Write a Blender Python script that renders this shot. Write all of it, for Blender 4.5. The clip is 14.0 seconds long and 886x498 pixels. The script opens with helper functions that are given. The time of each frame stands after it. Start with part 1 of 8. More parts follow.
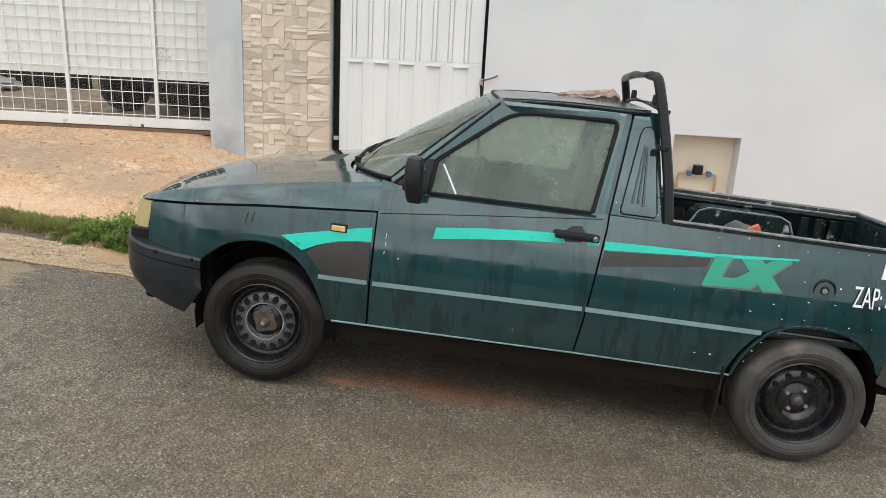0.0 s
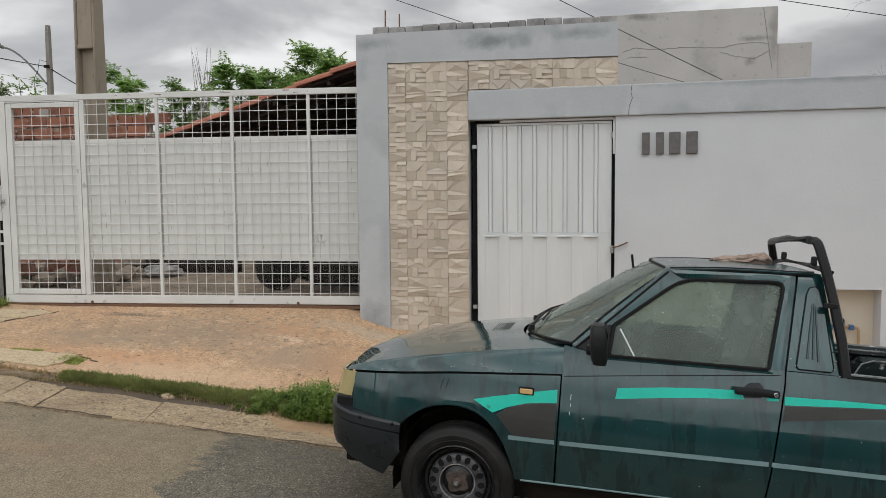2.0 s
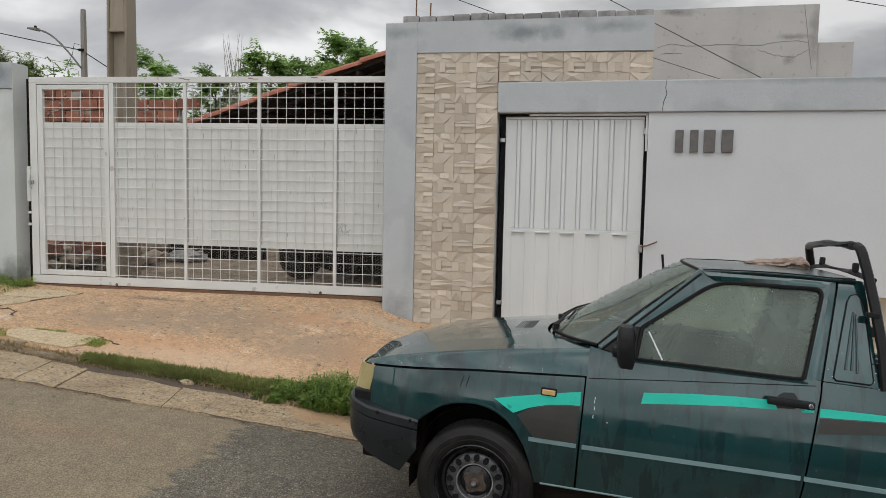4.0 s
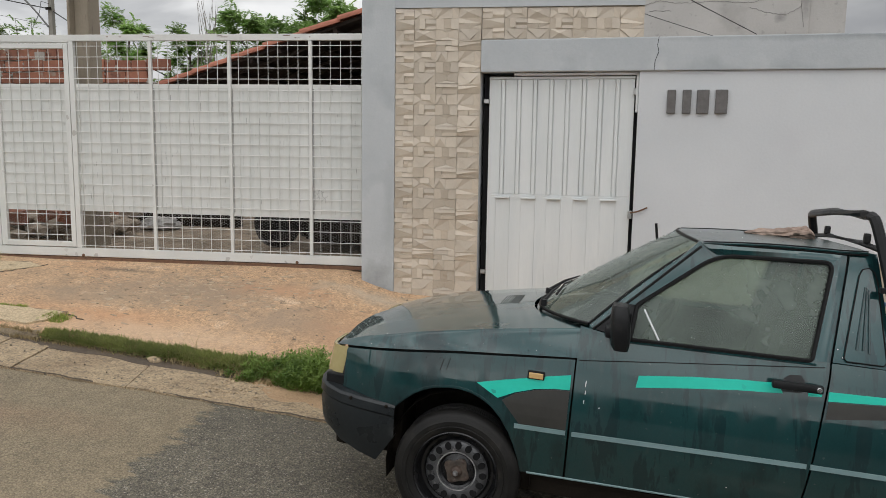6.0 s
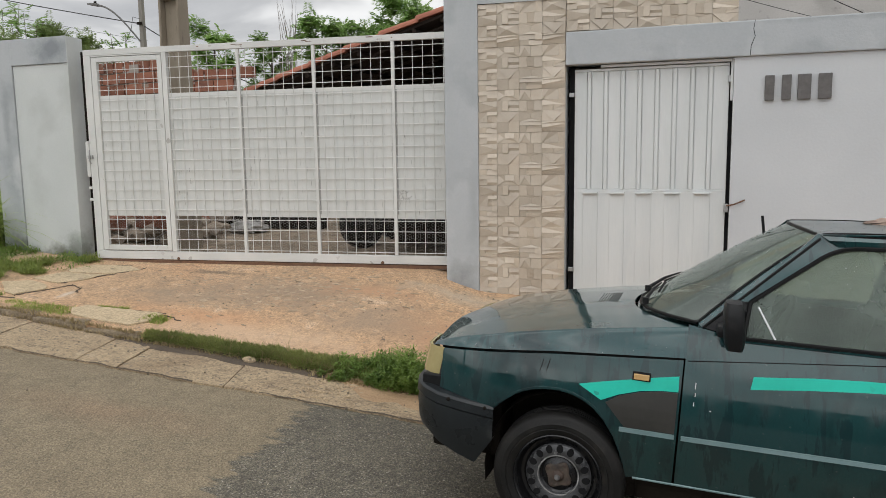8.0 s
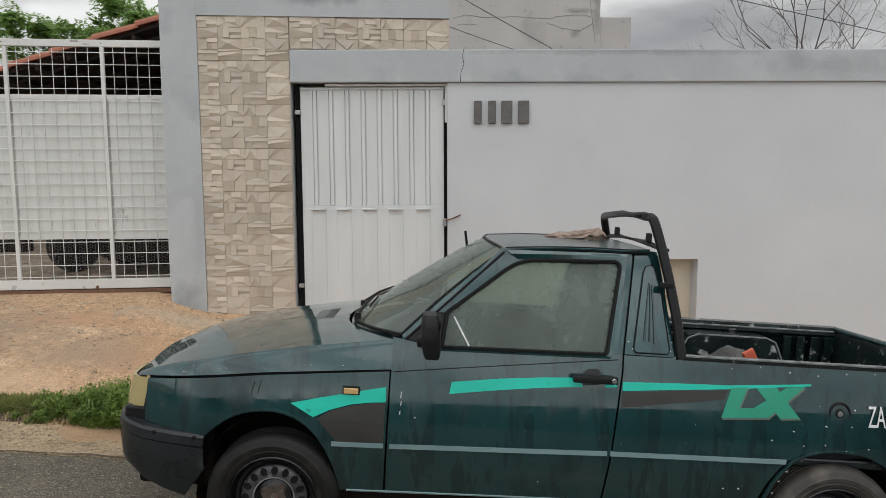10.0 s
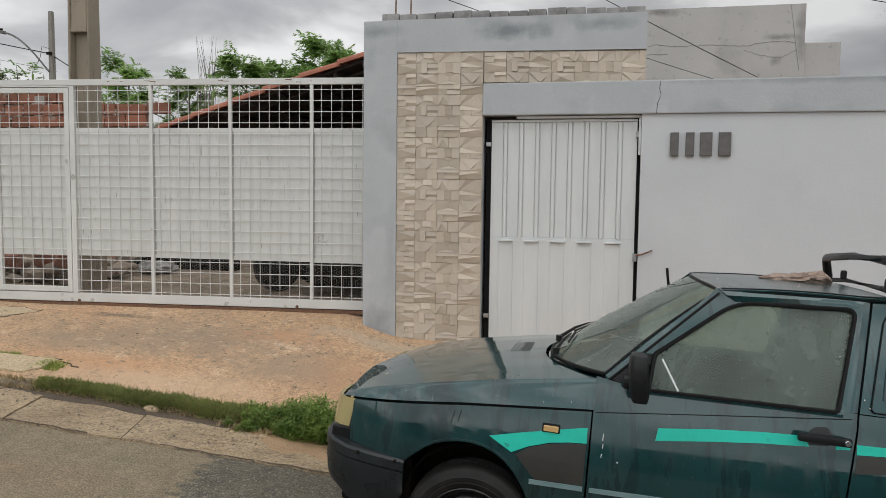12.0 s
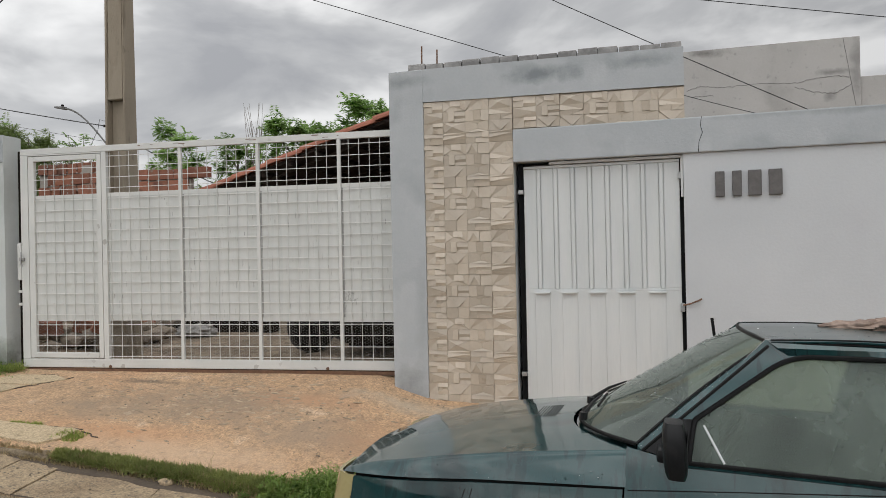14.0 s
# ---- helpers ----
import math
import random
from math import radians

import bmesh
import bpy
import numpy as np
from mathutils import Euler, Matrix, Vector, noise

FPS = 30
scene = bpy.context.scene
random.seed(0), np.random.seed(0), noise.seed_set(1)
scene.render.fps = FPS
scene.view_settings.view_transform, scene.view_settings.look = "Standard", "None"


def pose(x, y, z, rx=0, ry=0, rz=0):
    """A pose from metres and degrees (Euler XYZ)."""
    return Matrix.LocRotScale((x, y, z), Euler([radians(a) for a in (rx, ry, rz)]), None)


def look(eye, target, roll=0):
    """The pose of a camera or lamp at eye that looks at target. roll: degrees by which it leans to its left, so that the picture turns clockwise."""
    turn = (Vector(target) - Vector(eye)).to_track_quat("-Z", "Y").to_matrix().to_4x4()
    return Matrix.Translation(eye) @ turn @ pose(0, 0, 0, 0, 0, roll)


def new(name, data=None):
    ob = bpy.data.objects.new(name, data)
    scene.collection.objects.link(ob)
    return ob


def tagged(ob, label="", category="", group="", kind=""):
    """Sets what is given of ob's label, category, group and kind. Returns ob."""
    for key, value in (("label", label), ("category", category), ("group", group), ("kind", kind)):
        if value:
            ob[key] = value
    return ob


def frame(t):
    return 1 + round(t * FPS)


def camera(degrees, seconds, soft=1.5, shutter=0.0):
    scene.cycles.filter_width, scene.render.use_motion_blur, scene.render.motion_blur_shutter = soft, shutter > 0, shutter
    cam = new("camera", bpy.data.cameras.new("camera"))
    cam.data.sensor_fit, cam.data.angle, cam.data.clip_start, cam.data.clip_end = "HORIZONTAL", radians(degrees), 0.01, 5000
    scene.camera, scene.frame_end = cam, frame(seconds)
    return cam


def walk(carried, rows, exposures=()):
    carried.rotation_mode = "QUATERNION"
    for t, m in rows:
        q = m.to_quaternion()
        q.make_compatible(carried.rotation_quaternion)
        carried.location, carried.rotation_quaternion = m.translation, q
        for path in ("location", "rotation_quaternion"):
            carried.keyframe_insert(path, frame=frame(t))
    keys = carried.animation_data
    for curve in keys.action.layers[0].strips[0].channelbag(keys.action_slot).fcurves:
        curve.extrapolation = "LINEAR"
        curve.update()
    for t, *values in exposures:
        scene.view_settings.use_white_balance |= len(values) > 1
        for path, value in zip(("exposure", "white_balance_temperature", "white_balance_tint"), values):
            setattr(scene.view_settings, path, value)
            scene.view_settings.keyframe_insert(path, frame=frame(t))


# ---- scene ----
cam = camera(62.0, 14.0, soft=0.35)
PATH = [
    (0, (2.561, -7.18, 1.691), (2.422, -5.267, 1.125), 3.1),
    (0.5, (2.541, -7.384, 1.712), (2.387, -5.442, 1.257), 1.4),
    (1, (2.45, -7.526, 1.76), (2.22, -5.558, 1.489), -1.2),
    (1.5, (2.269, -7.598, 1.774), (2.011, -5.623, 1.59), 0.1),
    (2, (2.187, -7.609, 1.769), (1.774, -5.657, 1.632), -0.5),
    (2.2, (2.176, -7.61, 1.768), (1.657, -5.683, 1.637), -1.1),
    (4.3, (2.167, -7.446, 1.763), (1.688, -5.511, 1.606), 1.4),
    (4.5, (2.175, -7.392, 1.777), (1.692, -5.455, 1.648), 1.6),
    (5, (2.207, -7.287, 1.767), (1.72, -5.353, 1.611), 1.0),
    (5.5, (2.195, -7.22, 1.758), (1.713, -5.292, 1.525), 0.6),
    (6, (2.121, -7.185, 1.779), (1.687, -5.249, 1.525), 0.9),
    (6.5, (2.052, -7.18, 1.769), (1.542, -5.26, 1.535), 0.6),
    (7, (2.033, -7.139, 1.764), (1.409, -5.256, 1.509), 0.2),
    (7.5, (2.007, -7.104, 1.767), (1.358, -5.23, 1.51), 0.0),
    (8, (2.011, -7.135, 1.765), (1.378, -5.255, 1.508), -0.8),
    (8.5, (2.103, -7.14, 1.775), (1.85, -5.173, 1.516), 0.4),
    (9, (2.187, -7.134, 1.782), (2.163, -5.151, 1.523), -0.2),
    (9.2, (2.203, -7.136, 1.785), (2.232, -5.153, 1.526), -0.2),
    (11.3, (2.179, -7.105, 1.795), (2.176, -5.11, 1.644), -0.3),
    (11.5, (2.139, -7.096, 1.79), (2.017, -5.105, 1.641), 0.2),
    (12, (2.036, -7.106, 1.8), (1.609, -5.157, 1.655), 0.7),
    (12.5, (1.978, -7.102, 1.8), (1.328, -5.216, 1.667), 1.2),
    (13, (1.946, -7.091, 1.789), (1.21, -5.234, 1.686), 0.7),
    (13.5, (1.991, -6.975, 1.771), (1.286, -5.108, 1.646), -0.6),
    (14, (2.17, -6.697, 1.764), (1.596, -4.782, 1.772), -1.2),
]
EXPOSURES = [(0.0, -0.08), (0.5, -0.22), (1.0, -0.37), (1.5, -0.76), (2.0, -0.76), (4.5, -0.74), (5.0, -0.72), (6.0, -0.69), (7.0, -0.67), (7.5, -0.65), (9.0, -0.67), (11.5, -0.79), (12.5, -0.76), (13.5, -0.72), (14.0, -0.78)]
walk(cam, [(t, look(eye, target, roll)) for t, eye, target, roll in PATH], EXPOSURES)

# ---- light ----
SUN_ELEV, SUN_ROT = radians(61), radians(147)
world = bpy.data.worlds.new("overcast_sky")
scene.world = world
world.use_nodes = True
wn, wl = world.node_tree.nodes, world.node_tree.links
wn.clear()
w_out = wn.new("ShaderNodeOutputWorld")
w_bg = wn.new("ShaderNodeBackground")
w_sky = wn.new("ShaderNodeTexSky")
w_sky.sky_type, w_sky.sun_disc = "NISHITA", False
w_sky.sun_elevation, w_sky.sun_rotation = SUN_ELEV, SUN_ROT
w_co = wn.new("ShaderNodeTexCoord")
w_map = wn.new("ShaderNodeMapping")
w_map.inputs["Scale"].default_value = (1.0, 1.0, 2.6)
w_map.inputs["Location"].default_value = (0.72, 0.19, 0.21)
w_cl = wn.new("ShaderNodeTexNoise")
w_cl.inputs["Scale"].default_value, w_cl.inputs["Detail"].default_value, w_cl.inputs["Roughness"].default_value = 3.6, 8.0, 0.50
w_cl.inputs["Distortion"].default_value = 0.35
w_ramp = wn.new("ShaderNodeValToRGB")
w_ramp.color_ramp.elements[0].position, w_ramp.color_ramp.elements[0].color = 0.36, (5.2, 5.27, 5.5, 1)
w_ramp.color_ramp.elements[1].position, w_ramp.color_ramp.elements[1].color = 0.62, (12.0, 12.0, 11.95, 1)
w_mid = w_ramp.color_ramp.elements.new(0.48)
w_mid.color = (7.0, 7.05, 7.15, 1)
w_mix = wn.new("ShaderNodeMixRGB")
w_mix.inputs["Fac"].default_value = 0.93
wl.new(w_co.outputs["Generated"], w_map.inputs["Vector"])
wl.new(w_map.outputs["Vector"], w_cl.inputs["Vector"])
wl.new(w_cl.outputs["Fac"], w_ramp.inputs["Fac"])
wl.new(w_sky.outputs["Color"], w_mix.inputs["Color1"])
wl.new(w_ramp.outputs["Color"], w_mix.inputs["Color2"])
w_xyz = wn.new("ShaderNodeSeparateXYZ")
wl.new(w_co.outputs["Generated"], w_xyz.inputs[0])
w_up = wn.new("ShaderNodeMapRange")  # an overcast sky is brighter overhead than at the horizon
w_up.inputs["From Min"].default_value, w_up.inputs["From Max"].default_value = 0.0, 1.0
w_up.inputs["To Min"].default_value, w_up.inputs["To Max"].default_value = 1.22, 2.05
wl.new(w_xyz.outputs["Z"], w_up.inputs["Value"])
w_mul = wn.new("ShaderNodeVectorMath")
w_mul.operation = "SCALE"
wl.new(w_mix.outputs["Color"], w_mul.inputs[0])
wl.new(w_up.outputs["Result"], w_mul.inputs["Scale"])
w_dot = wn.new("ShaderNodeVectorMath")  # and brighter on the side where the sun stands behind the cloud
w_dot.operation = "DOT_PRODUCT"
w_dot.inputs[1].default_value = (0.30, -0.82, 0.48)
wl.new(w_co.outputs["Generated"], w_dot.inputs[0])
w_side = wn.new("ShaderNodeMapRange")
w_side.inputs["From Min"].default_value, w_side.inputs["From Max"].default_value = -0.2, 1.0
w_side.inputs["To Min"].default_value, w_side.inputs["To Max"].default_value = 0.90, 1.93
wl.new(w_dot.outputs["Value"], w_side.inputs["Value"])
w_left = wn.new("ShaderNodeMapRange")  # thinner cloud up the street
w_left.inputs["From Min"].default_value, w_left.inputs["From Max"].default_value = -0.75, 0.5
w_left.inputs["To Min"].default_value, w_left.inputs["To Max"].default_value = 1.30, 0.86
wl.new(w_xyz.outputs["X"], w_left.inputs["Value"])
w_both = wn.new("ShaderNodeMath")
w_both.operation = "MULTIPLY"
wl.new(w_side.outputs["Result"], w_both.inputs[0])
wl.new(w_left.outputs["Result"], w_both.inputs[1])
w_mul2 = wn.new("ShaderNodeVectorMath")
w_mul2.operation = "SCALE"
wl.new(w_mul.outputs["Vector"], w_mul2.inputs[0])
wl.new(w_both.outputs[0], w_mul2.inputs["Scale"])
wl.new(w_mul2.outputs["Vector"], w_bg.inputs["Color"])
w_bg.inputs["Strength"].default_value = 0.088
wl.new(w_bg.outputs["Background"], w_out.inputs["Surface"])

sun = new("sun", bpy.data.lights.new("sun", "SUN"))
sun.data.energy, sun.data.angle, sun.data.color = 0.5, radians(35), (1.0, 0.985, 0.96)
sun.matrix_world = look((0, 0, 30), (-9.0, 14.0, 0))


# ---- materials ----
def material(name, low, high, scale=6.0, rough=0.7, bump=0.0, fine=60.0, metal=0.0, fleck=None, spots=None, stretch=(1, 1, 1), coat=0.0, rough_var=0.1, island=0.0, grains=None):
    """A surface that varies between two colours at a broad and a fine scale. fleck: (colour, scale, amount) of small specks;
    spots: (colour, scale, amount) of broad stains; island: how far loose pieces differ in tone."""
    m = bpy.data.materials.new(name)
    m.use_nodes = True
    n, l = m.node_tree.nodes, m.node_tree.links
    b = n["Principled BSDF"]
    b.inputs["Metallic"].default_value = metal
    b.inputs["Coat Weight"].default_value = coat
    b.inputs["Coat Roughness"].default_value = 0.06
    geo = n.new("ShaderNodeNewGeometry")
    mp = n.new("ShaderNodeMapping")
    mp.inputs["Scale"].default_value = stretch
    l.new(geo.outputs["Position"], mp.inputs["Vector"])

    def noise_at(s, detail=4.0):
        t = n.new("ShaderNodeTexNoise")
        t.inputs["Scale"].default_value, t.inputs["Detail"].default_value = s, detail
        l.new(mp.outputs["Vector"], t.inputs["Vector"])
        return t.outputs["Fac"]

    def blend(fac, a, c):
        x = n.new("ShaderNodeMixRGB")
        l.new(fac, x.inputs["Fac"])
        for slot, v in (("Color1", a), ("Color2", c)):
            if isinstance(v, tuple):
                x.inputs[slot].default_value = (*v, 1)
            else:
                l.new(v, x.inputs[slot])
        return x.outputs["Color"]

    def cut(fac, lo, hi, top=1.0):
        r = n.new("ShaderNodeMapRange")
        r.inputs["From Min"].default_value, r.inputs["From Max"].default_value = lo, hi
        r.inputs["To Max"].default_value = top
        l.new(fac, r.inputs["Value"])
        return r.outputs["Result"]

    broad, small = noise_at(scale), noise_at(fine, 2.0)
    both = n.new("ShaderNodeMath")
    both.operation = "MULTIPLY_ADD"
    both.inputs[1].default_value = 0.45
    l.new(small, both.inputs[0])
    l.new(cut(broad, 0.3, 0.7, 0.6), both.inputs[2])
    col = blend(both.outputs[0], low, high)
    for spot in (spots if isinstance(spots, list) else [spots] if spots else []):
        col = blend(cut(noise_at(spot[1], 5.0), 0.62 - spot[2], 0.72, spot[3] if len(spot) > 3 else 0.8), col, spot[0])
    if fleck:
        v = n.new("ShaderNodeTexVoronoi")
        v.inputs["Scale"].default_value = fleck[1]
        l.new(geo.outputs["Position"], v.inputs["Vector"])
        sep = n.new("ShaderNodeSeparateColor")
        l.new(v.outputs["Color"], sep.inputs["Color"])
        col = blend(cut(sep.outputs["Red"], 1 - fleck[2], 1 - fleck[2] + 0.02), col, fleck[0])
    if grains:
        gv = n.new("ShaderNodeTexVoronoi")
        gv.inputs["Scale"].default_value = grains[0]
        l.new(geo.outputs["Position"], gv.inputs["Vector"])
        gs = n.new("ShaderNodeSeparateColor")
        l.new(gv.outputs["Color"], gs.inputs["Color"])
        gr = n.new("ShaderNodeMapRange")
        gr.inputs["To Min"].default_value, gr.inputs["To Max"].default_value = 1 - grains[1], 1 + grains[1]
        l.new(gs.outputs["Green"], gr.inputs["Value"])
        gh = n.new("ShaderNodeHueSaturation")
        l.new(gr.outputs["Result"], gh.inputs["Value"])
        l.new(col, gh.inputs["Color"])
        col = gh.outputs["Color"]
    if island:
        add = n.new("ShaderNodeHueSaturation")
        oi = n.new("ShaderNodeObjectInfo")
        two = n.new("ShaderNodeMath")
        two.operation = "ADD"
        l.new(geo.outputs["Random Per Island"], two.inputs[0])
        l.new(oi.outputs["Random"], two.inputs[1])
        r = n.new("ShaderNodeMapRange")
        r.inputs["From Max"].default_value = 2.0
        r.inputs["To Min"].default_value, r.inputs["To Max"].default_value = 1 - island, 1 + island
        l.new(two.outputs[0], r.inputs["Value"])
        l.new(r.outputs["Result"], add.inputs["Value"])
        l.new(col, add.inputs["Color"])
        col = add.outputs["Color"]
    l.new(col, b.inputs["Base Color"])
    r = n.new("ShaderNodeMapRange")
    r.inputs["To Min"].default_value, r.inputs["To Max"].default_value = max(0.02, rough - rough_var), min(1, rough + rough_var)
    l.new(broad, r.inputs["Value"])
    l.new(r.outputs["Result"], b.inputs["Roughness"])
    if bump:
        bp = n.new("ShaderNodeBump")
        bp.inputs["Strength"].default_value = bump
        bp.inputs["Distance"].default_value = 0.01
        l.new(small, bp.inputs["Height"])
        l.new(bp.outputs["Normal"], b.inputs["Normal"])
    return m


def dull(m, amount):
    """Lowers the mirror gloss of a dark plastic or rubber."""
    m.node_tree.nodes["Principled BSDF"].inputs["Specular IOR Level"].default_value = amount
    return m


def stained(m, patches, scale=2.6):
    """Lays stains of (centre, size, tint, amount), uneven at their rims, over a surface."""
    n, l = m.node_tree.nodes, m.node_tree.links
    b = n["Principled BSDF"]
    col = b.inputs["Base Color"].links[0].from_socket
    geo = n.new("ShaderNodeNewGeometry")
    ns = n.new("ShaderNodeTexNoise")
    ns.inputs["Scale"].default_value, ns.inputs["Detail"].default_value, ns.inputs["Roughness"].default_value = scale, 9, 0.65
    l.new(geo.outputs["Position"], ns.inputs["Vector"])
    for centre, size, tint, amount in patches:
        mp = n.new("ShaderNodeMapping")
        mp.vector_type = "TEXTURE"
        mp.inputs["Location"].default_value, mp.inputs["Scale"].default_value = centre, size
        l.new(geo.outputs["Position"], mp.inputs["Vector"])
        ln = n.new("ShaderNodeVectorMath")
        ln.operation = "LENGTH"
        l.new(mp.outputs["Vector"], ln.inputs[0])
        wob = n.new("ShaderNodeMath")
        wob.operation = "MULTIPLY_ADD"
        wob.inputs[1].default_value = 2.2
        l.new(ns.outputs["Fac"], wob.inputs[0])
        l.new(ln.outputs["Value"], wob.inputs[2])
        fade = n.new("ShaderNodeMapRange")
        fade.inputs["From Min"].default_value, fade.inputs["From Max"].default_value = 1.25, 2.15
        fade.inputs["To Min"].default_value, fade.inputs["To Max"].default_value = amount, 0.0
        l.new(wob.outputs[0], fade.inputs["Value"])
        mix = n.new("ShaderNodeMixRGB")
        l.new(fade.outputs["Result"], mix.inputs["Fac"])
        l.new(col, mix.inputs["Color1"])
        mix.inputs["Color2"].default_value = (*tint, 1)
        col = mix.outputs["Color"]
    l.new(col, b.inputs["Base Color"])
    return m


WHITE_WALL = material("white_wall_paint", (0.515, 0.532, 0.545), (0.60, 0.615, 0.625), 1.1, 0.85, 0.12, 45, spots=((0.52, 0.52, 0.54), 0.9, 0.02, 0.5))
GREY_PAINT = material("grey_blue_paint", (0.39, 0.415, 0.43), (0.50, 0.52, 0.53), 1.6, 0.8, 0.15, 50, spots=[((0.24, 0.265, 0.28), 1.5, 0.08, 0.65), ((0.60, 0.62, 0.62), 2.2, 0.02, 0.5)])
ROUGH_PLASTER = material("bare_cement_plaster", (0.40, 0.388, 0.370), (0.50, 0.488, 0.468), 1.4, 0.9, 0.25, 30, spots=[((0.30, 0.29, 0.275), 1.8, 0.03, 0.5), ((0.20, 0.195, 0.19), 9.0, 0.0, 0.4)])
stained(ROUGH_PLASTER, [((2.95, 6.9, 5.12), (0.35, 9, 0.10), (0.16, 0.155, 0.145), 0.8), ((4.95, 6.9, 4.62), (0.30, 9, 0.07), (0.20, 0.195, 0.185), 0.8), ((4.86, 6.9, 4.20), (0.10, 9, 0.09), (0.22, 0.215, 0.205), 0.7), ((5.27, 6.9, 4.7), (0.10, 9, 0.6), (0.26, 0.255, 0.245), 0.7), ((3.9, 6.9, 5.19), (1.3, 9, 0.025), (0.17, 0.165, 0.155), 0.8)], 4.0)
MOSS = (0.105, 0.115, 0.085)
stained(WHITE_WALL, [((-5.15, -0.22, 0.60), (0.75, 0.3, 0.17), MOSS, 0.9), ((-4.95, -0.22, 0.75), (0.25, 0.3, 0.22), (0.20, 0.21, 0.18), 0.7)], 5.0)
PANEL_PAINT = material("greyed_white_paint", (0.50, 0.53, 0.52), (0.61, 0.635, 0.62), 1.3, 0.85, 0.12, 45, spots=((0.42, 0.44, 0.42), 1.6, 0.05, 0.5))
stained(PANEL_PAINT, [((-5.15, -0.22, 0.60), (0.75, 0.3, 0.17), MOSS, 0.9), ((-4.95, -0.22, 0.75), (0.25, 0.3, 0.22), (0.20, 0.21, 0.18), 0.7)], 5.0)
stained(GREY_PAINT, [((-5.8, -0.24, 0.62), (0.45, 0.3, 0.28), MOSS, 0.9), ((-5.1, -0.24, 3.05), (0.34, 0.3, 0.18), (0.20, 0.225, 0.24), 0.8), ((-5.85, -0.24, 2.2), (0.07, 0.3, 0.6), (0.26, 0.28, 0.29), 0.6), ((1.15, -0.03, 3.36), (0.38, 0.3, 0.10), (0.19, 0.215, 0.225), 0.85),
                     ((2.0, -0.03, 3.40), (0.35, 0.3, 0.07), (0.22, 0.245, 0.255), 0.7), ((-0.2, -0.03, 3.40), (0.3, 0.3, 0.08), (0.22, 0.245, 0.255), 0.6), ((-0.17, -0.03, 0.45), (0.22, 0.3, 0.30), (0.25, 0.26, 0.26), 0.75), ((-0.05, -0.03, 1.2), (0.08, 0.3, 0.7), (0.30, 0.32, 0.33), 0.5),
                     ((4.2, -0.03, 2.86), (1.6, 0.3, 0.05), (0.24, 0.26, 0.27), 0.6), ((6.0, -0.03, 2.72), (0.7, 0.3, 0.12), (0.28, 0.30, 0.31), 0.5)], 4.5)
stained(ROUGH_PLASTER, [((3.0, 1.0, 3.66), (0.9, 0.6, 0.07), (0.15, 0.145, 0.14), 0.8), ((1.0, 0.35, 3.59), (2.2, 0.6, 0.14), (0.16, 0.155, 0.15), 0.9), ((3.3, 1.0, 3.3), (0.35, 0.5, 0.12), (0.34, 0.31, 0.27), 0.7), ((3.9, 1.0, 3.4), (0.1, 0.5, 0.35), (0.30, 0.29, 0.27), 0.6)], 6.0)
NICHE_PAINT = material("cream_paint", (0.60, 0.54, 0.43), (0.68, 0.62, 0.51), 3.0, 0.8, 0.1)
TILE = material("beige_ceramic", (0.445, 0.380, 0.300), (0.592, 0.520, 0.428), 2.6, 0.36, 0.05, 40, island=0.20, spots=[((0.42, 0.33, 0.24), 2.4, 0.02, 0.45), ((0.36, 0.29, 0.21), 16.0, 0.0, 0.4)])
GROUT = material("tile_grout", (0.40, 0.345, 0.28), (0.50, 0.44, 0.36), 8, 0.9)
DOOR_PAINT = material("white_door_enamel", (0.575, 0.60, 0.595), (0.69, 0.705, 0.695), 2.2, 0.42, 0.06, 30, stretch=(3, 1, 0.35), spots=((0.52, 0.56, 0.57), 2.0, 0.02, 0.4))
GATE_PAINT = material("white_gate_enamel", (0.58, 0.59, 0.57), (0.70, 0.70, 0.67), 3.0, 0.45, 0.06, 60, fleck=((0.18, 0.15, 0.12), 26, 0.010))
SHEET_PAINT = material("weathered_white_sheet", (0.545, 0.56, 0.535), (0.665, 0.67, 0.645), 2.4, 0.5, 0.06, 50, stretch=(5, 5, 0.25), spots=[((0.50, 0.53, 0.51), 3.5, 0.03, 0.5), ((0.26, 0.26, 0.24), 26.0, -0.05, 0.9)])
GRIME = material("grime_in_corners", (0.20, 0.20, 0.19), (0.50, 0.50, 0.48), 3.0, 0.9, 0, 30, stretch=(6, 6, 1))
WIRE_PAINT = material("white_wire_enamel", (0.70, 0.70, 0.68), (0.80, 0.80, 0.78), 9, 0.4)
BLACK_GAP = material("dark_gap", (0.010, 0.010, 0.011), (0.02, 0.02, 0.02), 8, 0.8)
STEEL = material("galvanised_steel", (0.32, 0.32, 0.32), (0.46, 0.46, 0.45), 20, 0.4, metal=0.8)
RUST = material("rusty_iron", (0.10, 0.055, 0.035), (0.22, 0.12, 0.07), 25, 0.85, 0.3)
DIGIT_METAL = material("dark_grey_plate", (0.09, 0.085, 0.08), (0.16, 0.15, 0.145), 20, 0.45, metal=0.3)
CONCRETE_POLE = material("pole_concrete", (0.235, 0.198, 0.148), (0.345, 0.295, 0.228), 2.0, 0.9, 0.35, 40, stretch=(2, 2, 0.6), spots=[((0.15, 0.12, 0.085), 2.4, 0.04, 0.6), ((0.13, 0.105, 0.08), 9.0, 0.0, 0.45)])
POST_GREY = material("weathered_grey_post", (0.115, 0.115, 0.112), (0.20, 0.198, 0.19), 3.0, 0.8, 0.2, 40, stretch=(2, 2, 0.5))
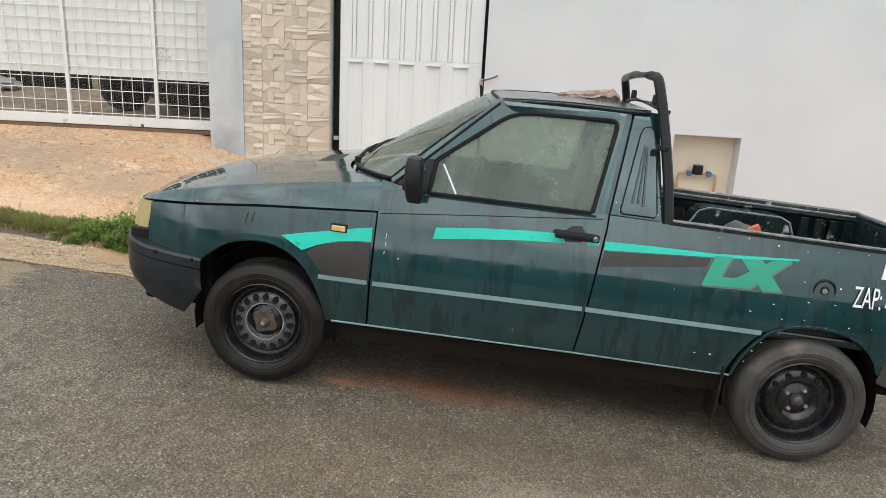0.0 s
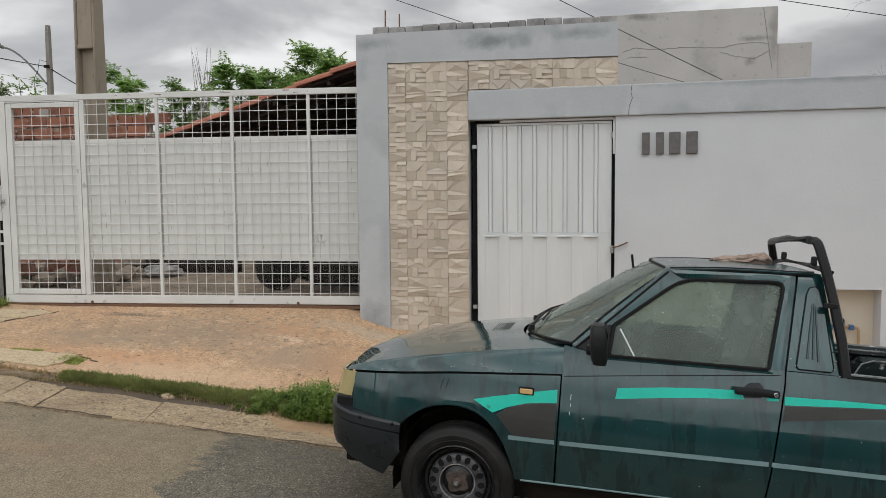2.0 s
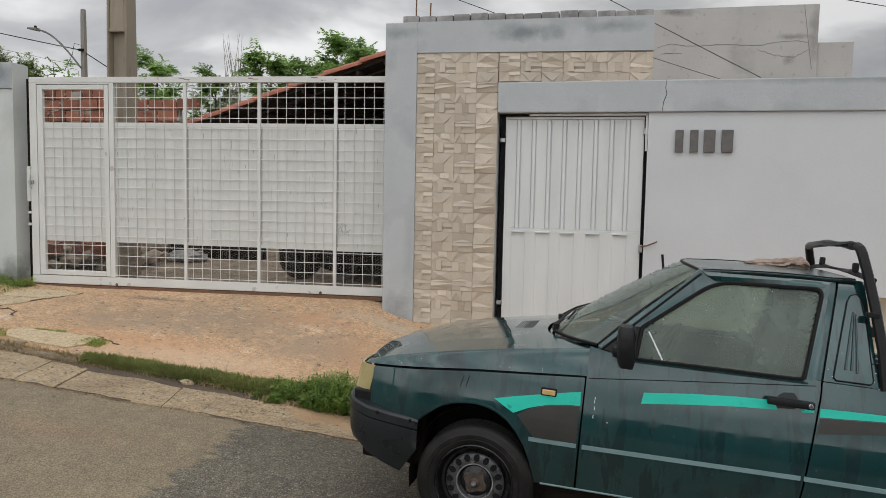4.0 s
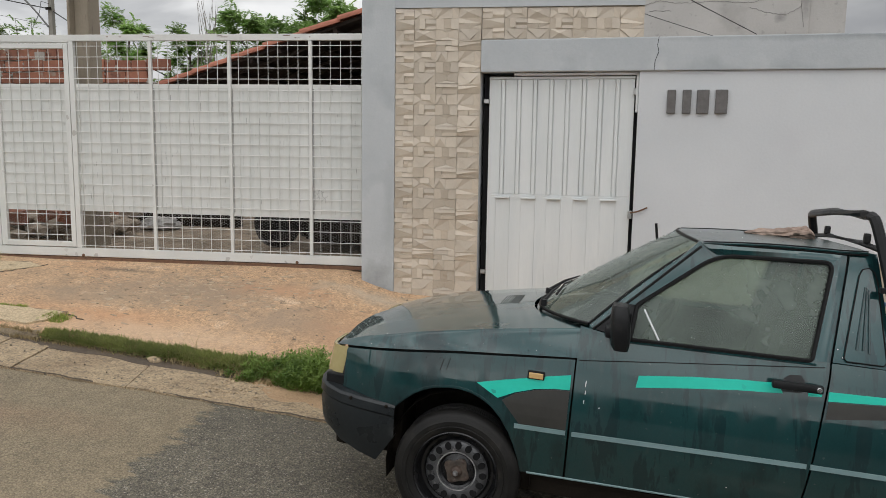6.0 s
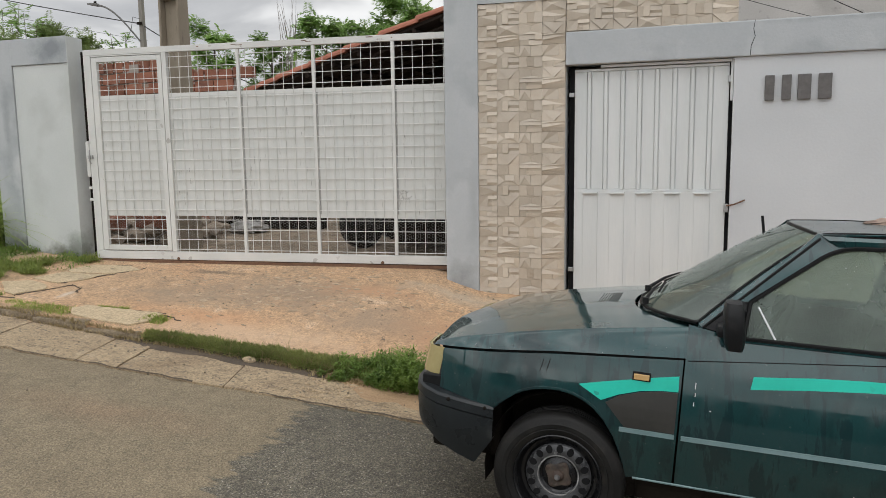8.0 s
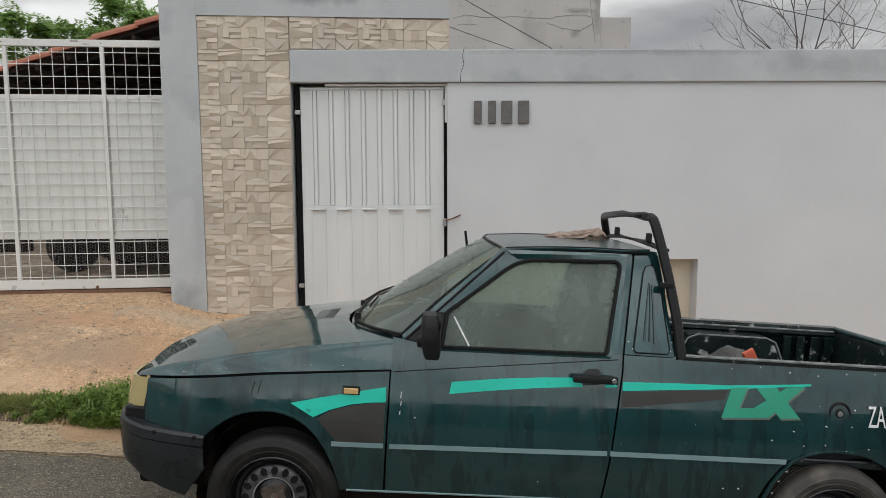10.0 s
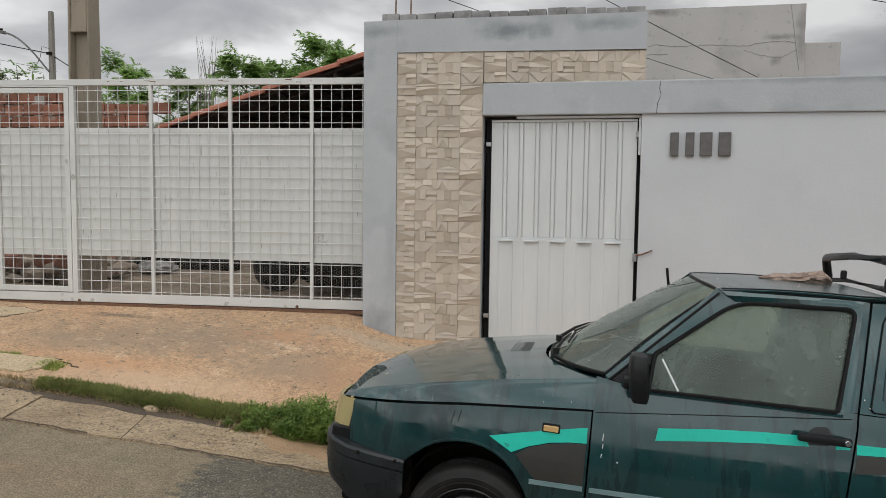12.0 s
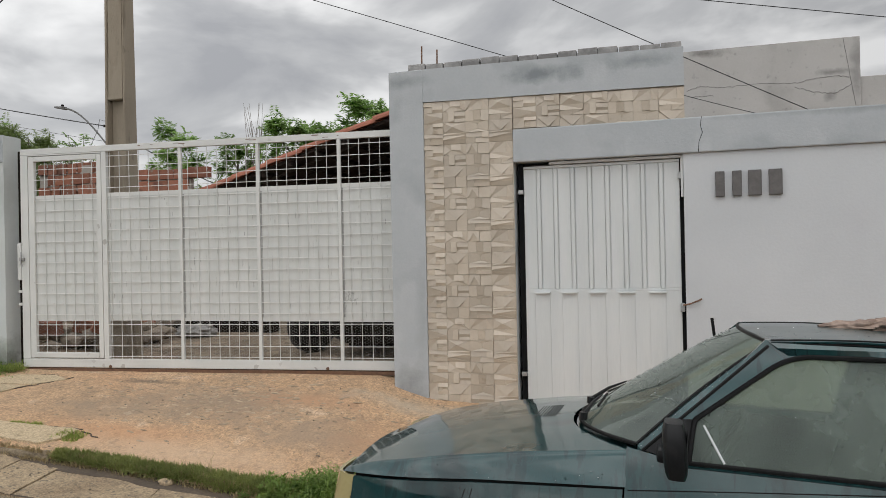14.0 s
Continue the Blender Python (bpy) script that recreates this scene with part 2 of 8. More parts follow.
POST_CONCRETE = material("thin_post_concrete", (0.19, 0.18, 0.16), (0.29, 0.275, 0.245), 3.0, 0.85, 0.2, 40, stretch=(2, 2, 0.5))
BRICK = material("hollow_clay_brick", (0.17, 0.066, 0.042), (0.36, 0.150, 0.092), 4, 0.9, 0.5, island=0.45, spots=[((0.085, 0.048, 0.038), 4.0, 0.05, 0.8), ((0.30, 0.255, 0.21), 7.0, 0.0, 0.75)])
MORTAR = material("mortar", (0.30, 0.27, 0.24), (0.40, 0.36, 0.32), 6, 0.95, 0.3)
ROOF_TILE = material("clay_roof_tile", (0.27, 0.092, 0.058), (0.40, 0.16, 0.10), 4, 0.85, 0.2, island=0.15)
# near-black wood: the shade inside the shed is put into its colour
SHADE_WOOD = material("shaded_rafter_wood", (0.018, 0.012, 0.009), (0.045, 0.030, 0.022), 7, 0.9, 0.2)
DRIVE = material("dusty_concrete", (0.44, 0.270, 0.148), (0.585, 0.400, 0.245), 0.9, 0.92, 0.9, 55, spots=[((0.33, 0.235, 0.15), 1.3, 0.07, 0.6), ((0.49, 0.265, 0.14), 0.8, 0.06, 0.45), ((0.60, 0.46, 0.335), 4.0, 0.02, 0.55), ((0.22, 0.16, 0.105), 13.0, 0.12, 0.55), ((0.18, 0.13, 0.09), 34.0, 0.11, 0.55)], grains=(75, 0.26), fleck=((0.17, 0.13, 0.10), 26, 0.012))
stained(DRIVE, [((-1.75, -0.75, 0.5), (1.5, 0.5, 9), (0.29, 0.215, 0.150), 0.85), ((-0.95, -0.62, 0.5), (0.75, 0.22, 9), (0.50, 0.275, 0.15), 0.55), ((-0.55, -1.25, 0.5), (1.0, 0.38, 9), (0.31, 0.228, 0.158), 0.75), ((-2.2, -1.55, 0.5), (0.9, 0.3, 9), (0.51, 0.27, 0.14), 0.6), ((-2.6, -1.1, 0.5), (0.8, 0.35, 9), (0.30, 0.225, 0.155), 0.75), ((0.15, -1.25, 0.5), (0.65, 0.6, 9), (0.49, 0.275, 0.15), 0.65), ((-1.5, -1.8, 0.5), (1.3, 0.33, 9), (0.57, 0.40, 0.265), 0.7), ((0.0, -0.35, 0.5), (0.8, 0.2, 9), (0.44, 0.37, 0.28), 0.7), ((-2.9, -0.35, 0.5), (0.5, 0.07, 9), (0.13, 0.10, 0.075), 0.8), ((-3.95, -1.40, 0.5), (0.07, 0.16, 9), (0.62, 0.56, 0.48), 0.6), ((-5.75, -1.15, 0.5), (1.05, 0.42, 9), (0.105, 0.095, 0.05), 0.9), ((-5.75, -0.38, 0.5), (0.85, 0.22, 9), (0.40, 0.32, 0.21), 0.8), ((-4.0, -1.95, 0.5), (0.45, 0.10, 9), (0.16, 0.13, 0.075), 0.8)], 4.0)
CRUST = material("old_cement_crust", (0.25, 0.185, 0.12), (0.50, 0.39, 0.275), 9, 0.95, 0.5, 60, island=0.5)
GUTTER = material("worn_gutter_concrete", (0.30, 0.222, 0.137), (0.44, 0.338, 0.215), 1.7, 0.88, 0.9, 50, spots=[((0.20, 0.135, 0.08), 1.3, 0.08, 0.75), ((0.15, 0.115, 0.08), 12.0, 0.11, 0.6), ((0.48, 0.385, 0.27), 4.0, 0.01, 0.55)], island=0.07, fleck=((0.17, 0.14, 0.10), 55, 0.05), grains=(85, 0.3))
SLAB = material("mossy_pavement_slab", (0.42, 0.325, 0.200), (0.56, 0.445, 0.295), 2.0, 0.9, 0.8, 60, spots=[((0.26, 0.21, 0.13), 2.0, 0.04, 0.6), ((0.18, 0.145, 0.09), 11.0, 0.03, 0.6)], grains=(85, 0.25))
EARTH = material("brown_earth", (0.17, 0.12, 0.075), (0.30, 0.215, 0.14), 1.2, 0.95, 0.6, 30, spots=((0.09, 0.10, 0.04), 0.5, 0.06, 0.7))
YARD = material("cobbled_yard_dirt", (0.16, 0.12, 0.08), (0.30, 0.235, 0.17), 3, 0.95, 0.9, 16, grains=(9, 0.3), spots=((0.10, 0.08, 0.055), 5.0, 0.06, 0.7))
DRY_GRASS = material("dry_grass_blades", (0.26, 0.19, 0.09), (0.38, 0.30, 0.16), 3.0, 0.8, island=0.3)
def leafy(name, low, high, scale):
    """Thin leaves that let some light through, varied leaf by leaf."""
    m = material(name, low, high, scale, 0.5, island=0.35)
    n, l = m.node_tree.nodes, m.node_tree.links
    b = n["Principled BSDF"]
    tr = n.new("ShaderNodeBsdfTranslucent")
    l.new(b.inputs["Base Color"].links[0].from_socket, tr.inputs["Color"])
    mix = n.new("ShaderNodeMixShader")
    mix.inputs["Fac"].default_value = 0.5
    l.new(b.outputs["BSDF"], mix.inputs[1])
    l.new(tr.outputs["BSDF"], mix.inputs[2])
    l.new(mix.outputs["Shader"], n["Material Output"].inputs["Surface"])
    return m


GRASS = leafy("grass_blades", (0.17, 0.235, 0.045), (0.42, 0.48, 0.135), 3.0)
TURF = leafy("dark_turf_leaves", (0.100, 0.132, 0.036), (0.33, 0.350, 0.115), 4.0)
WEED = leafy("weed_leaves", (0.062, 0.125, 0.023), (0.28, 0.385, 0.09), 5.0)
LEAF = leafy("tree_leaves", (0.19, 0.33, 0.085), (0.38, 0.53, 0.18), 1.5)
LEAF_DARK = leafy("hedge_leaves", (0.135, 0.205, 0.062), (0.34, 0.41, 0.150), 1.5)
TALL_GRASS = leafy("tall_grass_blades", (0.22, 0.31, 0.07), (0.46, 0.55, 0.18), 2.0)
BARK = material("tree_bark", (0.10, 0.08, 0.06), (0.19, 0.155, 0.12), 9, 0.95, 0.4)
PALE_TWIG = material("bleached_stalks", (0.16, 0.14, 0.12), (0.28, 0.25, 0.22), 9, 0.95)
KERB = material("soiled_kerb_concrete", (0.12, 0.092, 0.058), (0.33, 0.265, 0.18), 3.5, 0.9, 0.8, 50, spots=[((0.07, 0.055, 0.035), 4.0, 0.06, 0.8), ((0.36, 0.29, 0.20), 7.0, 0.0, 0.5)], grains=(80, 0.25))
TWIG = material("dry_twigs", (0.05, 0.042, 0.036), (0.11, 0.092, 0.08), 9, 0.95)
CABLE = material("black_cable", (0.012, 0.012, 0.012), (0.03, 0.03, 0.03), 9, 0.6)
PLASTIC = material("black_plastic", (0.006, 0.006, 0.0065), (0.017, 0.0175, 0.018), 9, 0.38, 0.08, 90, spots=((0.045, 0.042, 0.040), 7.0, -0.03, 0.4))
RUBBER = material("tyre_rubber", (0.006, 0.006, 0.0058), (0.019, 0.018, 0.0165), 12, 0.5, 0.15, 120, spots=((0.045, 0.040, 0.033), 6.0, 0.0, 0.5))
DUSTY_RUBBER = material("dusty_tyre_rubber", (0.0158, 0.0144, 0.0126), (0.0540, 0.0482, 0.0403), 9, 0.6, 0.2, 120, spots=[((0.12, 0.104, 0.084), 7.0, 0.06, 0.6), ((0.012, 0.011, 0.010), 9.0, 0.08, 0.7)])
FADED_PLASTIC = material("faded_plastic", (0.030, 0.029, 0.028), (0.075, 0.072, 0.068), 7, 0.5, 0.1, 90, spots=[((0.013, 0.013, 0.013), 4.0, 0.06, 0.6), ((0.14, 0.125, 0.105), 9.0, 0.0, 0.5)])
BUMPER_SKIN = material("scuffed_bumper_plastic", (0.008, 0.010, 0.011), (0.022, 0.026, 0.028), 7, 0.30, 0.06, 90, spots=[((0.085, 0.088, 0.088), 6.0, 0.0, 0.5), ((0.006, 0.007, 0.008), 4.0, 0.06, 0.6)])
BLACK_STEEL = material("black_wheel_paint", (0.004, 0.004, 0.0045), (0.012, 0.012, 0.013), 14, 0.26, 0.06, 80, spots=((0.05, 0.042, 0.035), 14.0, 0.0, 0.4))
CHIP_STEEL = material("worn_wheel_paint", (0.02, 0.019, 0.018), (0.06, 0.055, 0.05), 14, 0.5, 0.1, 80, spots=((0.16, 0.145, 0.13), 18.0, 0.07, 0.7))
BRIGHT = material("chrome", (0.5, 0.5, 0.5), (0.7, 0.7, 0.7), 10, 0.2, metal=1.0)
dull(PLASTIC, 0.22), dull(RUBBER, 0.20)
dull(BLACK_GAP, 0.0), dull(BUMPER_SKIN, 0.35)
RUBBER_SEAL = dull(material("rubber_seal", (0.005, 0.005, 0.005), (0.012, 0.012, 0.012), 10, 0.5), 0.15)
STRIPE = material("turquoise_vinyl", (0.0, 0.45, 0.33), (0.012, 0.58, 0.44), 6, 0.4, fleck=((0.02, 0.06, 0.05), 55, 0.012))
DECAL = material("faded_green_vinyl", (0.015, 0.25, 0.15), (0.03, 0.34, 0.22), 3.0, 0.4, spots=((0.075, 0.20, 0.14), 6.0, 0.08, 0.8))
DECAL_EDGE = material("decal_outline", (0.10, 0.12, 0.095), (0.15, 0.165, 0.135), 8, 0.5)
TAUPE = material("faded_brown_vinyl", (0.022, 0.022, 0.019), (0.042, 0.039, 0.033), 5.0, 0.38, spots=((0.062, 0.055, 0.046), 5.0, 0.02, 0.6))
TRIM = material("greyed_trim", (0.135, 0.215, 0.22), (0.21, 0.30, 0.305), 7, 0.35)
LETTER = material("white_vinyl", (0.68, 0.69, 0.69), (0.78, 0.78, 0.78), 9, 0.5)
AMBER = material("yellowed_lens", (0.31, 0.25, 0.10), (0.43, 0.36, 0.17), 6, 0.22, 0.05, coat=0.6)
INDICATOR = material("amber_marker", (0.56, 0.34, 0.13), (0.68, 0.47, 0.22), 9, 0.25, coat=0.5)
CABIN = material("dark_cabin_trim", (0.018, 0.019, 0.02), (0.04, 0.041, 0.042), 7, 0.8)
SEAT = material("grey_seat_cloth", (0.04, 0.042, 0.044), (0.085, 0.085, 0.085), 12, 0.95)
# underbody mud; the same dark colour also serves as shade in gaps
UNDER = dull(material("mud_and_gap_shade", (0.006, 0.005, 0.004), (0.018, 0.014, 0.010), 6, 0.8, 0.3), 0.12)
RAG = material("brown_cloth", (0.11, 0.075, 0.06), (0.40, 0.30, 0.24), 14, 0.95, 0.4, 60)
ORANGE = material("faded_red_plastic", (0.55, 0.10, 0.05), (0.68, 0.17, 0.09), 8, 0.5)
BED_SACK = material("flaking_dark_sacking", (0.05, 0.05, 0.048), (0.13, 0.13, 0.12), 14, 0.8, 0.5, 50, spots=((0.55, 0.55, 0.52), 11.0, -0.04, 0.9))
SACK = material("grey_white_sacking", (0.16, 0.155, 0.145), (0.46, 0.445, 0.42), 16, 0.9, 0.4, 50, spots=((0.10, 0.09, 0.08), 9.0, 0.06, 0.8))
PIPE = material("brown_water_pipe", (0.36, 0.23, 0.13), (0.48, 0.33, 0.20), 9, 0.5)
BLUE = material("blue_valve", (0.03, 0.10, 0.23), (0.05, 0.15, 0.31), 9, 0.4)
STONE = material("rubble", (0.15, 0.118, 0.088), (0.32, 0.265, 0.205), 6, 0.95, 0.5, island=0.25)


def car_paint(name, worn, marks=True):
    """Dark green metallic paint under thin clear coat, with dust, run marks and chips."""
    m = material(name, (0.0062, 0.0340, 0.0355), (0.0138, 0.0620, 0.0640), 2.2, 0.30, 0.02, 150, metal=0.4, coat=1.0,
                 spots=[((0.030, 0.050, 0.050), 3.2, 0.03, 0.28), ((0.0022, 0.012, 0.013), 5.0, 0.05, 0.75), ((0.05, 0.075, 0.07), 14.0, 0.0, 0.28)], fleck=((0.22, 0.235, 0.225), 150, worn), stretch=(1, 1, 0.55))
    b = m.node_tree.nodes["Principled BSDF"]
    b.inputs["Coat Roughness"].default_value = 0.045
    b.inputs["Coat IOR"].default_value = 1.64
    b.inputs["Specular IOR Level"].default_value = 0.12
    # dried run marks: the clear coat is dull where dust has dried on
    n, l = m.node_tree.nodes, m.node_tree.links
    geo = n.new("ShaderNodeNewGeometry")
    mp = n.new("ShaderNodeMapping")
    mp.inputs["Scale"].default_value = (1.6, 1.0, 0.7)
    l.new(geo.outputs["Position"], mp.inputs["Vector"])
    ns = n.new("ShaderNodeTexNoise")
    ns.inputs["Scale"].default_value, ns.inputs["Detail"].default_value, ns.inputs["Roughness"].default_value = 4.5, 9, 0.68
    l.new(mp.outputs["Vector"], ns.inputs["Vector"])
    r = n.new("ShaderNodeMapRange")
    r.inputs["From Min"].default_value, r.inputs["From Max"].default_value = 0.46, 0.60
    r.inputs["To Min"].default_value, r.inputs["To Max"].default_value = 0.012, 0.16
    l.new(ns.outputs["Fac"], r.inputs["Value"])
    if marks:
        l.new(r.outputs["Result"], b.inputs["Coat Roughness"])
        dust = n.new("ShaderNodeMapRange")
        dust.inputs["From Min"].default_value, dust.inputs["From Max"].default_value = 0.50, 0.66
        dust.inputs["To Max"].default_value = 0.3
        l.new(ns.outputs["Fac"], dust.inputs["Value"])
        mix = n.new("ShaderNodeMixRGB")
        l.new(dust.outputs["Result"], mix.inputs["Fac"])
        l.new(b.inputs["Base Color"].links[0].from_socket, mix.inputs["Color1"])
        mix.inputs["Color2"].default_value = (0.026, 0.054, 0.056, 1)
        # runs that rain has washed down through the dust
        sm = n.new("ShaderNodeMapping")
        sm.inputs["Scale"].default_value = (9.0, 3.0, 1.5)
        l.new(geo.outputs["Position"], sm.inputs["Vector"])
        sn = n.new("ShaderNodeTexNoise")
        sn.inputs["Scale"].default_value, sn.inputs["Detail"].default_value, sn.inputs["Roughness"].default_value = 1.7, 5, 0.6
        sn.inputs["Distortion"].default_value = 0.5
        l.new(sm.outputs["Vector"], sn.inputs["Vector"])
        where = n.new("ShaderNodeMath")
        where.operation = "MULTIPLY_ADD"
        where.inputs[1].default_value = 0.5
        l.new(ns.outputs["Fac"], where.inputs[0])
        l.new(sn.outputs["Fac"], where.inputs[2])
        sr = n.new("ShaderNodeMapRange")
        sr.inputs["From Min"].default_value, sr.inputs["From Max"].default_value = 0.80, 0.845
        sr.inputs["To Max"].default_value = 0.55
        l.new(where.outputs[0], sr.inputs["Value"])
        wash = n.new("ShaderNodeMixRGB")
        l.new(sr.outputs["Result"], wash.inputs["Fac"])
        l.new(mix.outputs["Color"], wash.inputs["Color1"])
        wash.inputs["Color2"].default_value = (0.0040, 0.0175, 0.0205, 1)
        l.new(wash.outputs["Color"], b.inputs["Base Color"])
    return m


PAINT = car_paint("dark_green_car_paint", 0.0035)
PAINT_WORN = car_paint("chipped_green_car_paint", 0.02)
CORNER_RIB = material("chipped_rib_paint", (0.010, 0.030, 0.032), (0.030, 0.060, 0.062), 8, 0.4, 0.1, 80, coat=0.4, spots=((0.34, 0.36, 0.35), 13.0, 0.03, 0.85))
BED_PAINT = material("scraped_bed_paint", (0.003, 0.007, 0.007), (0.009, 0.020, 0.019), 4.0, 0.30, 0.1, 60, coat=0.5,
                     spots=[((0.035, 0.045, 0.043), 7.0, 0.03, 0.6), ((0.40, 0.41, 0.40), 17.0, -0.008, 0.95)], fleck=((0.30, 0.31, 0.30), 90, 0.012))
PAINT_HOOD = car_paint("dark_green_bonnet_paint", 0.002, False)
PAINT_HOOD.node_tree.nodes["Principled BSDF"].inputs["Coat Weight"].default_value = 1.0
PAINT_HOOD.node_tree.nodes["Principled BSDF"].inputs["Coat Roughness"].default_value = 0.02
PAINT_HOOD.node_tree.nodes["Principled BSDF"].inputs["Coat IOR"].default_value = 1.5
PAINT_HOOD.node_tree.nodes["Principled BSDF"].inputs["Metallic"].default_value = 0.0

INTAKE = material("dull_intake_plastic", (0.030, 0.038, 0.037), (0.055, 0.066, 0.064), 9, 0.45, 0.1, 60)
PAINT_ROOF = car_paint("dull_green_roof_paint", 0.002, False)
PAINT_ROOF.node_tree.nodes["Principled BSDF"].inputs["Coat Weight"].default_value = 0.8
PAINT_ROOF.node_tree.nodes["Principled BSDF"].inputs["Coat Roughness"].default_value = 0.22


def asphalt():
    """Old brownish tarmac that a darker, newer patch adjoins along a ragged edge; loose red dirt lies on it in places,
    and the mud under the pickup has the car's shade painted in.
    """
    m = material("worn_asphalt", (0.073, 0.065, 0.047), (0.139, 0.122, 0.089), 0.9, 0.72, 1.0, 70, spots=[((0.12, 0.088, 0.058), 0.55, 0.0, 0.4), ((0.036, 0.032, 0.025), 9.0, 0.12, 0.55), ((0.21, 0.18, 0.135), 24.0, 0.09, 0.5)], fleck=((0.22, 0.20, 0.165), 120, 0.07), grains=(135, 0.5))
    n, l = m.node_tree.nodes, m.node_tree.links
    b = n["Principled BSDF"]
    old = b.inputs["Base Color"].links[0].from_socket
    geo = n.new("ShaderNodeNewGeometry")
    xyz = n.new("ShaderNodeSeparateXYZ")
    l.new(geo.outputs["Position"], xyz.inputs[0])
    ns = n.new("ShaderNodeTexNoise")
    ns.inputs["Scale"].default_value, ns.inputs["Detail"].default_value, ns.inputs["Roughness"].default_value = 2.6, 10, 0.66
    l.new(geo.outputs["Position"], ns.inputs["Vector"])
    ma = n.new("ShaderNodeMath")
    ma.operation = "MULTIPLY_ADD"
    ma.inputs[1].default_value = 0.62
    em = n.new("ShaderNodeMapping")
    em.inputs["Scale"].default_value = (1.0, 3.2, 1.0)
    l.new(geo.outputs["Position"], em.inputs["Vector"])
    en = n.new("ShaderNodeTexNoise")
    en.inputs["Scale"].default_value, en.inputs["Detail"].default_value, en.inputs["Roughness"].default_value = 3.2, 10, 0.64
    l.new(em.outputs["Vector"], en.inputs["Vector"])
    tilt = n.new("ShaderNodeMath")
    tilt.operation = "MULTIPLY_ADD"
    tilt.inputs[1].default_value = 0.112
    l.new(xyz.outputs["Y"], tilt.inputs[0])
    l.new(xyz.outputs["X"], tilt.inputs[2])
    l.new(en.outputs["Fac"], ma.inputs[0])
    l.new(tilt.outputs[0], ma.inputs[2])
    cut = n.new("ShaderNodeMapRange")
    cut.inputs["From Min"].default_value, cut.inputs["From Max"].default_value = -0.445, -0.405
    l.new(ma.outputs[0], cut.inputs["Value"])
    n2 = n.new("ShaderNodeTexNoise")
    n2.inputs["Scale"].default_value, n2.inputs["Detail"].default_value, n2.inputs["Roughness"].default_value = 9, 9, 0.8
    l.new(geo.outputs["Position"], n2.inputs["Vector"])
    lo = n.new("ShaderNodeMixRGB")
    lo.inputs["Color1"].default_value, lo.inputs["Color2"].default_value = (0.115, 0.089, 0.055, 1), (0.295, 0.238, 0.153, 1)
    l.new(n2.outputs["Fac"], lo.inputs["Fac"])
    mix = n.new("ShaderNodeMixRGB")
    l.new(cut.outputs["Result"], mix.inputs["Fac"])
    l.new(lo.outputs["Color"], mix.inputs["Color1"])
    l.new(old, mix.inputs["Color2"])
    col = mix.outputs["Color"]
    # third patch: mud under the pickup, darkened for the car's shade
    for centre, size, tint, amount in (((1.83, -3.80, 0), (0.16, 0.05, 9), (0.30, 0.14, 0.07), 0.95), ((2.35, -3.72, 0), (0.65, 0.20, 9), (0.17, 0.075, 0.038), 0.85), ((2.9, -3.35, 0), (1.5, 0.42, 9), (0.035, 0.024, 0.016), 0.85),
                                       ((2.95, -4.56, 0), (0.75, 0.13, 9), (0.30, 0.26, 0.21), 0.6), ((2.6, -4.15, 0), (1.6, 0.28, 9), (0.05, 0.04, 0.028), 0.5), ((-1.5, -3.5, 0), (0.9, 0.3, 9), (0.24, 0.15, 0.09), 0.4), ((2.2, -4.5, 0), (2.2, 0.7, 9), (0.13, 0.092, 0.055), 0.45)):
        mp = n.new("ShaderNodeMapping")
        mp.vector_type = "TEXTURE"
        mp.inputs["Location"].default_value, mp.inputs["Scale"].default_value = centre, size
        l.new(geo.outputs["Position"], mp.inputs["Vector"])
        ln = n.new("ShaderNodeVectorMath")
        ln.operation = "LENGTH"
        l.new(mp.outputs["Vector"], ln.inputs[0])
        wob = n.new("ShaderNodeMath")
        wob.operation = "MULTIPLY_ADD"
        wob.inputs[1].default_value = 1.6
        l.new(ns.outputs["Fac"], wob.inputs[0])
        l.new(ln.outputs["Value"], wob.inputs[2])
        fade = n.new("ShaderNodeMapRange")
        fade.inputs["From Min"].default_value, fade.inputs["From Max"].default_value = 0.9, 1.75
        fade.inputs["To Min"].default_value, fade.inputs["To Max"].default_value = amount, 0.0
        l.new(wob.outputs[0], fade.inputs["Value"])
        dirt = n.new("ShaderNodeMixRGB")
        l.new(fade.outputs["Result"], dirt.inputs["Fac"])
        l.new(col, dirt.inputs["Color1"])
        dirt.inputs["Color2"].default_value = (*tint, 1)
        col = dirt.outputs["Color"]
    far = n.new("ShaderNodeMapRange")  # the other lane is greyed and darkened to dim what the car's side mirrors
    far.inputs["From Min"].default_value, far.inputs["From Max"].default_value = -5.5, -5.2
    far.inputs["To Min"].default_value, far.inputs["To Max"].default_value = 1.0, 0.0
    l.new(xyz.outputs["Y"], far.inputs["Value"])
    lane = n.new("ShaderNodeMixRGB")
    l.new(far.outputs["Result"], lane.inputs["Fac"])
    l.new(col, lane.inputs["Color1"])
    lane.inputs["Color2"].default_value = (0.054, 0.051, 0.046, 1)
    col = lane.outputs["Color"]
    gv = n.new("ShaderNodeTexVoronoi")
    gv.inputs["Scale"].default_value = 125
    l.new(geo.outputs["Position"], gv.inputs["Vector"])
    gs = n.new("ShaderNodeSeparateColor")
    l.new(gv.outputs["Color"], gs.inputs["Color"])
    gr = n.new("ShaderNodeMapRange")
    gr.inputs["To Min"].default_value, gr.inputs["To Max"].default_value = 0.66, 1.46
    mot = n.new("ShaderNodeTexNoise")  # worn and dusty areas a hand wide
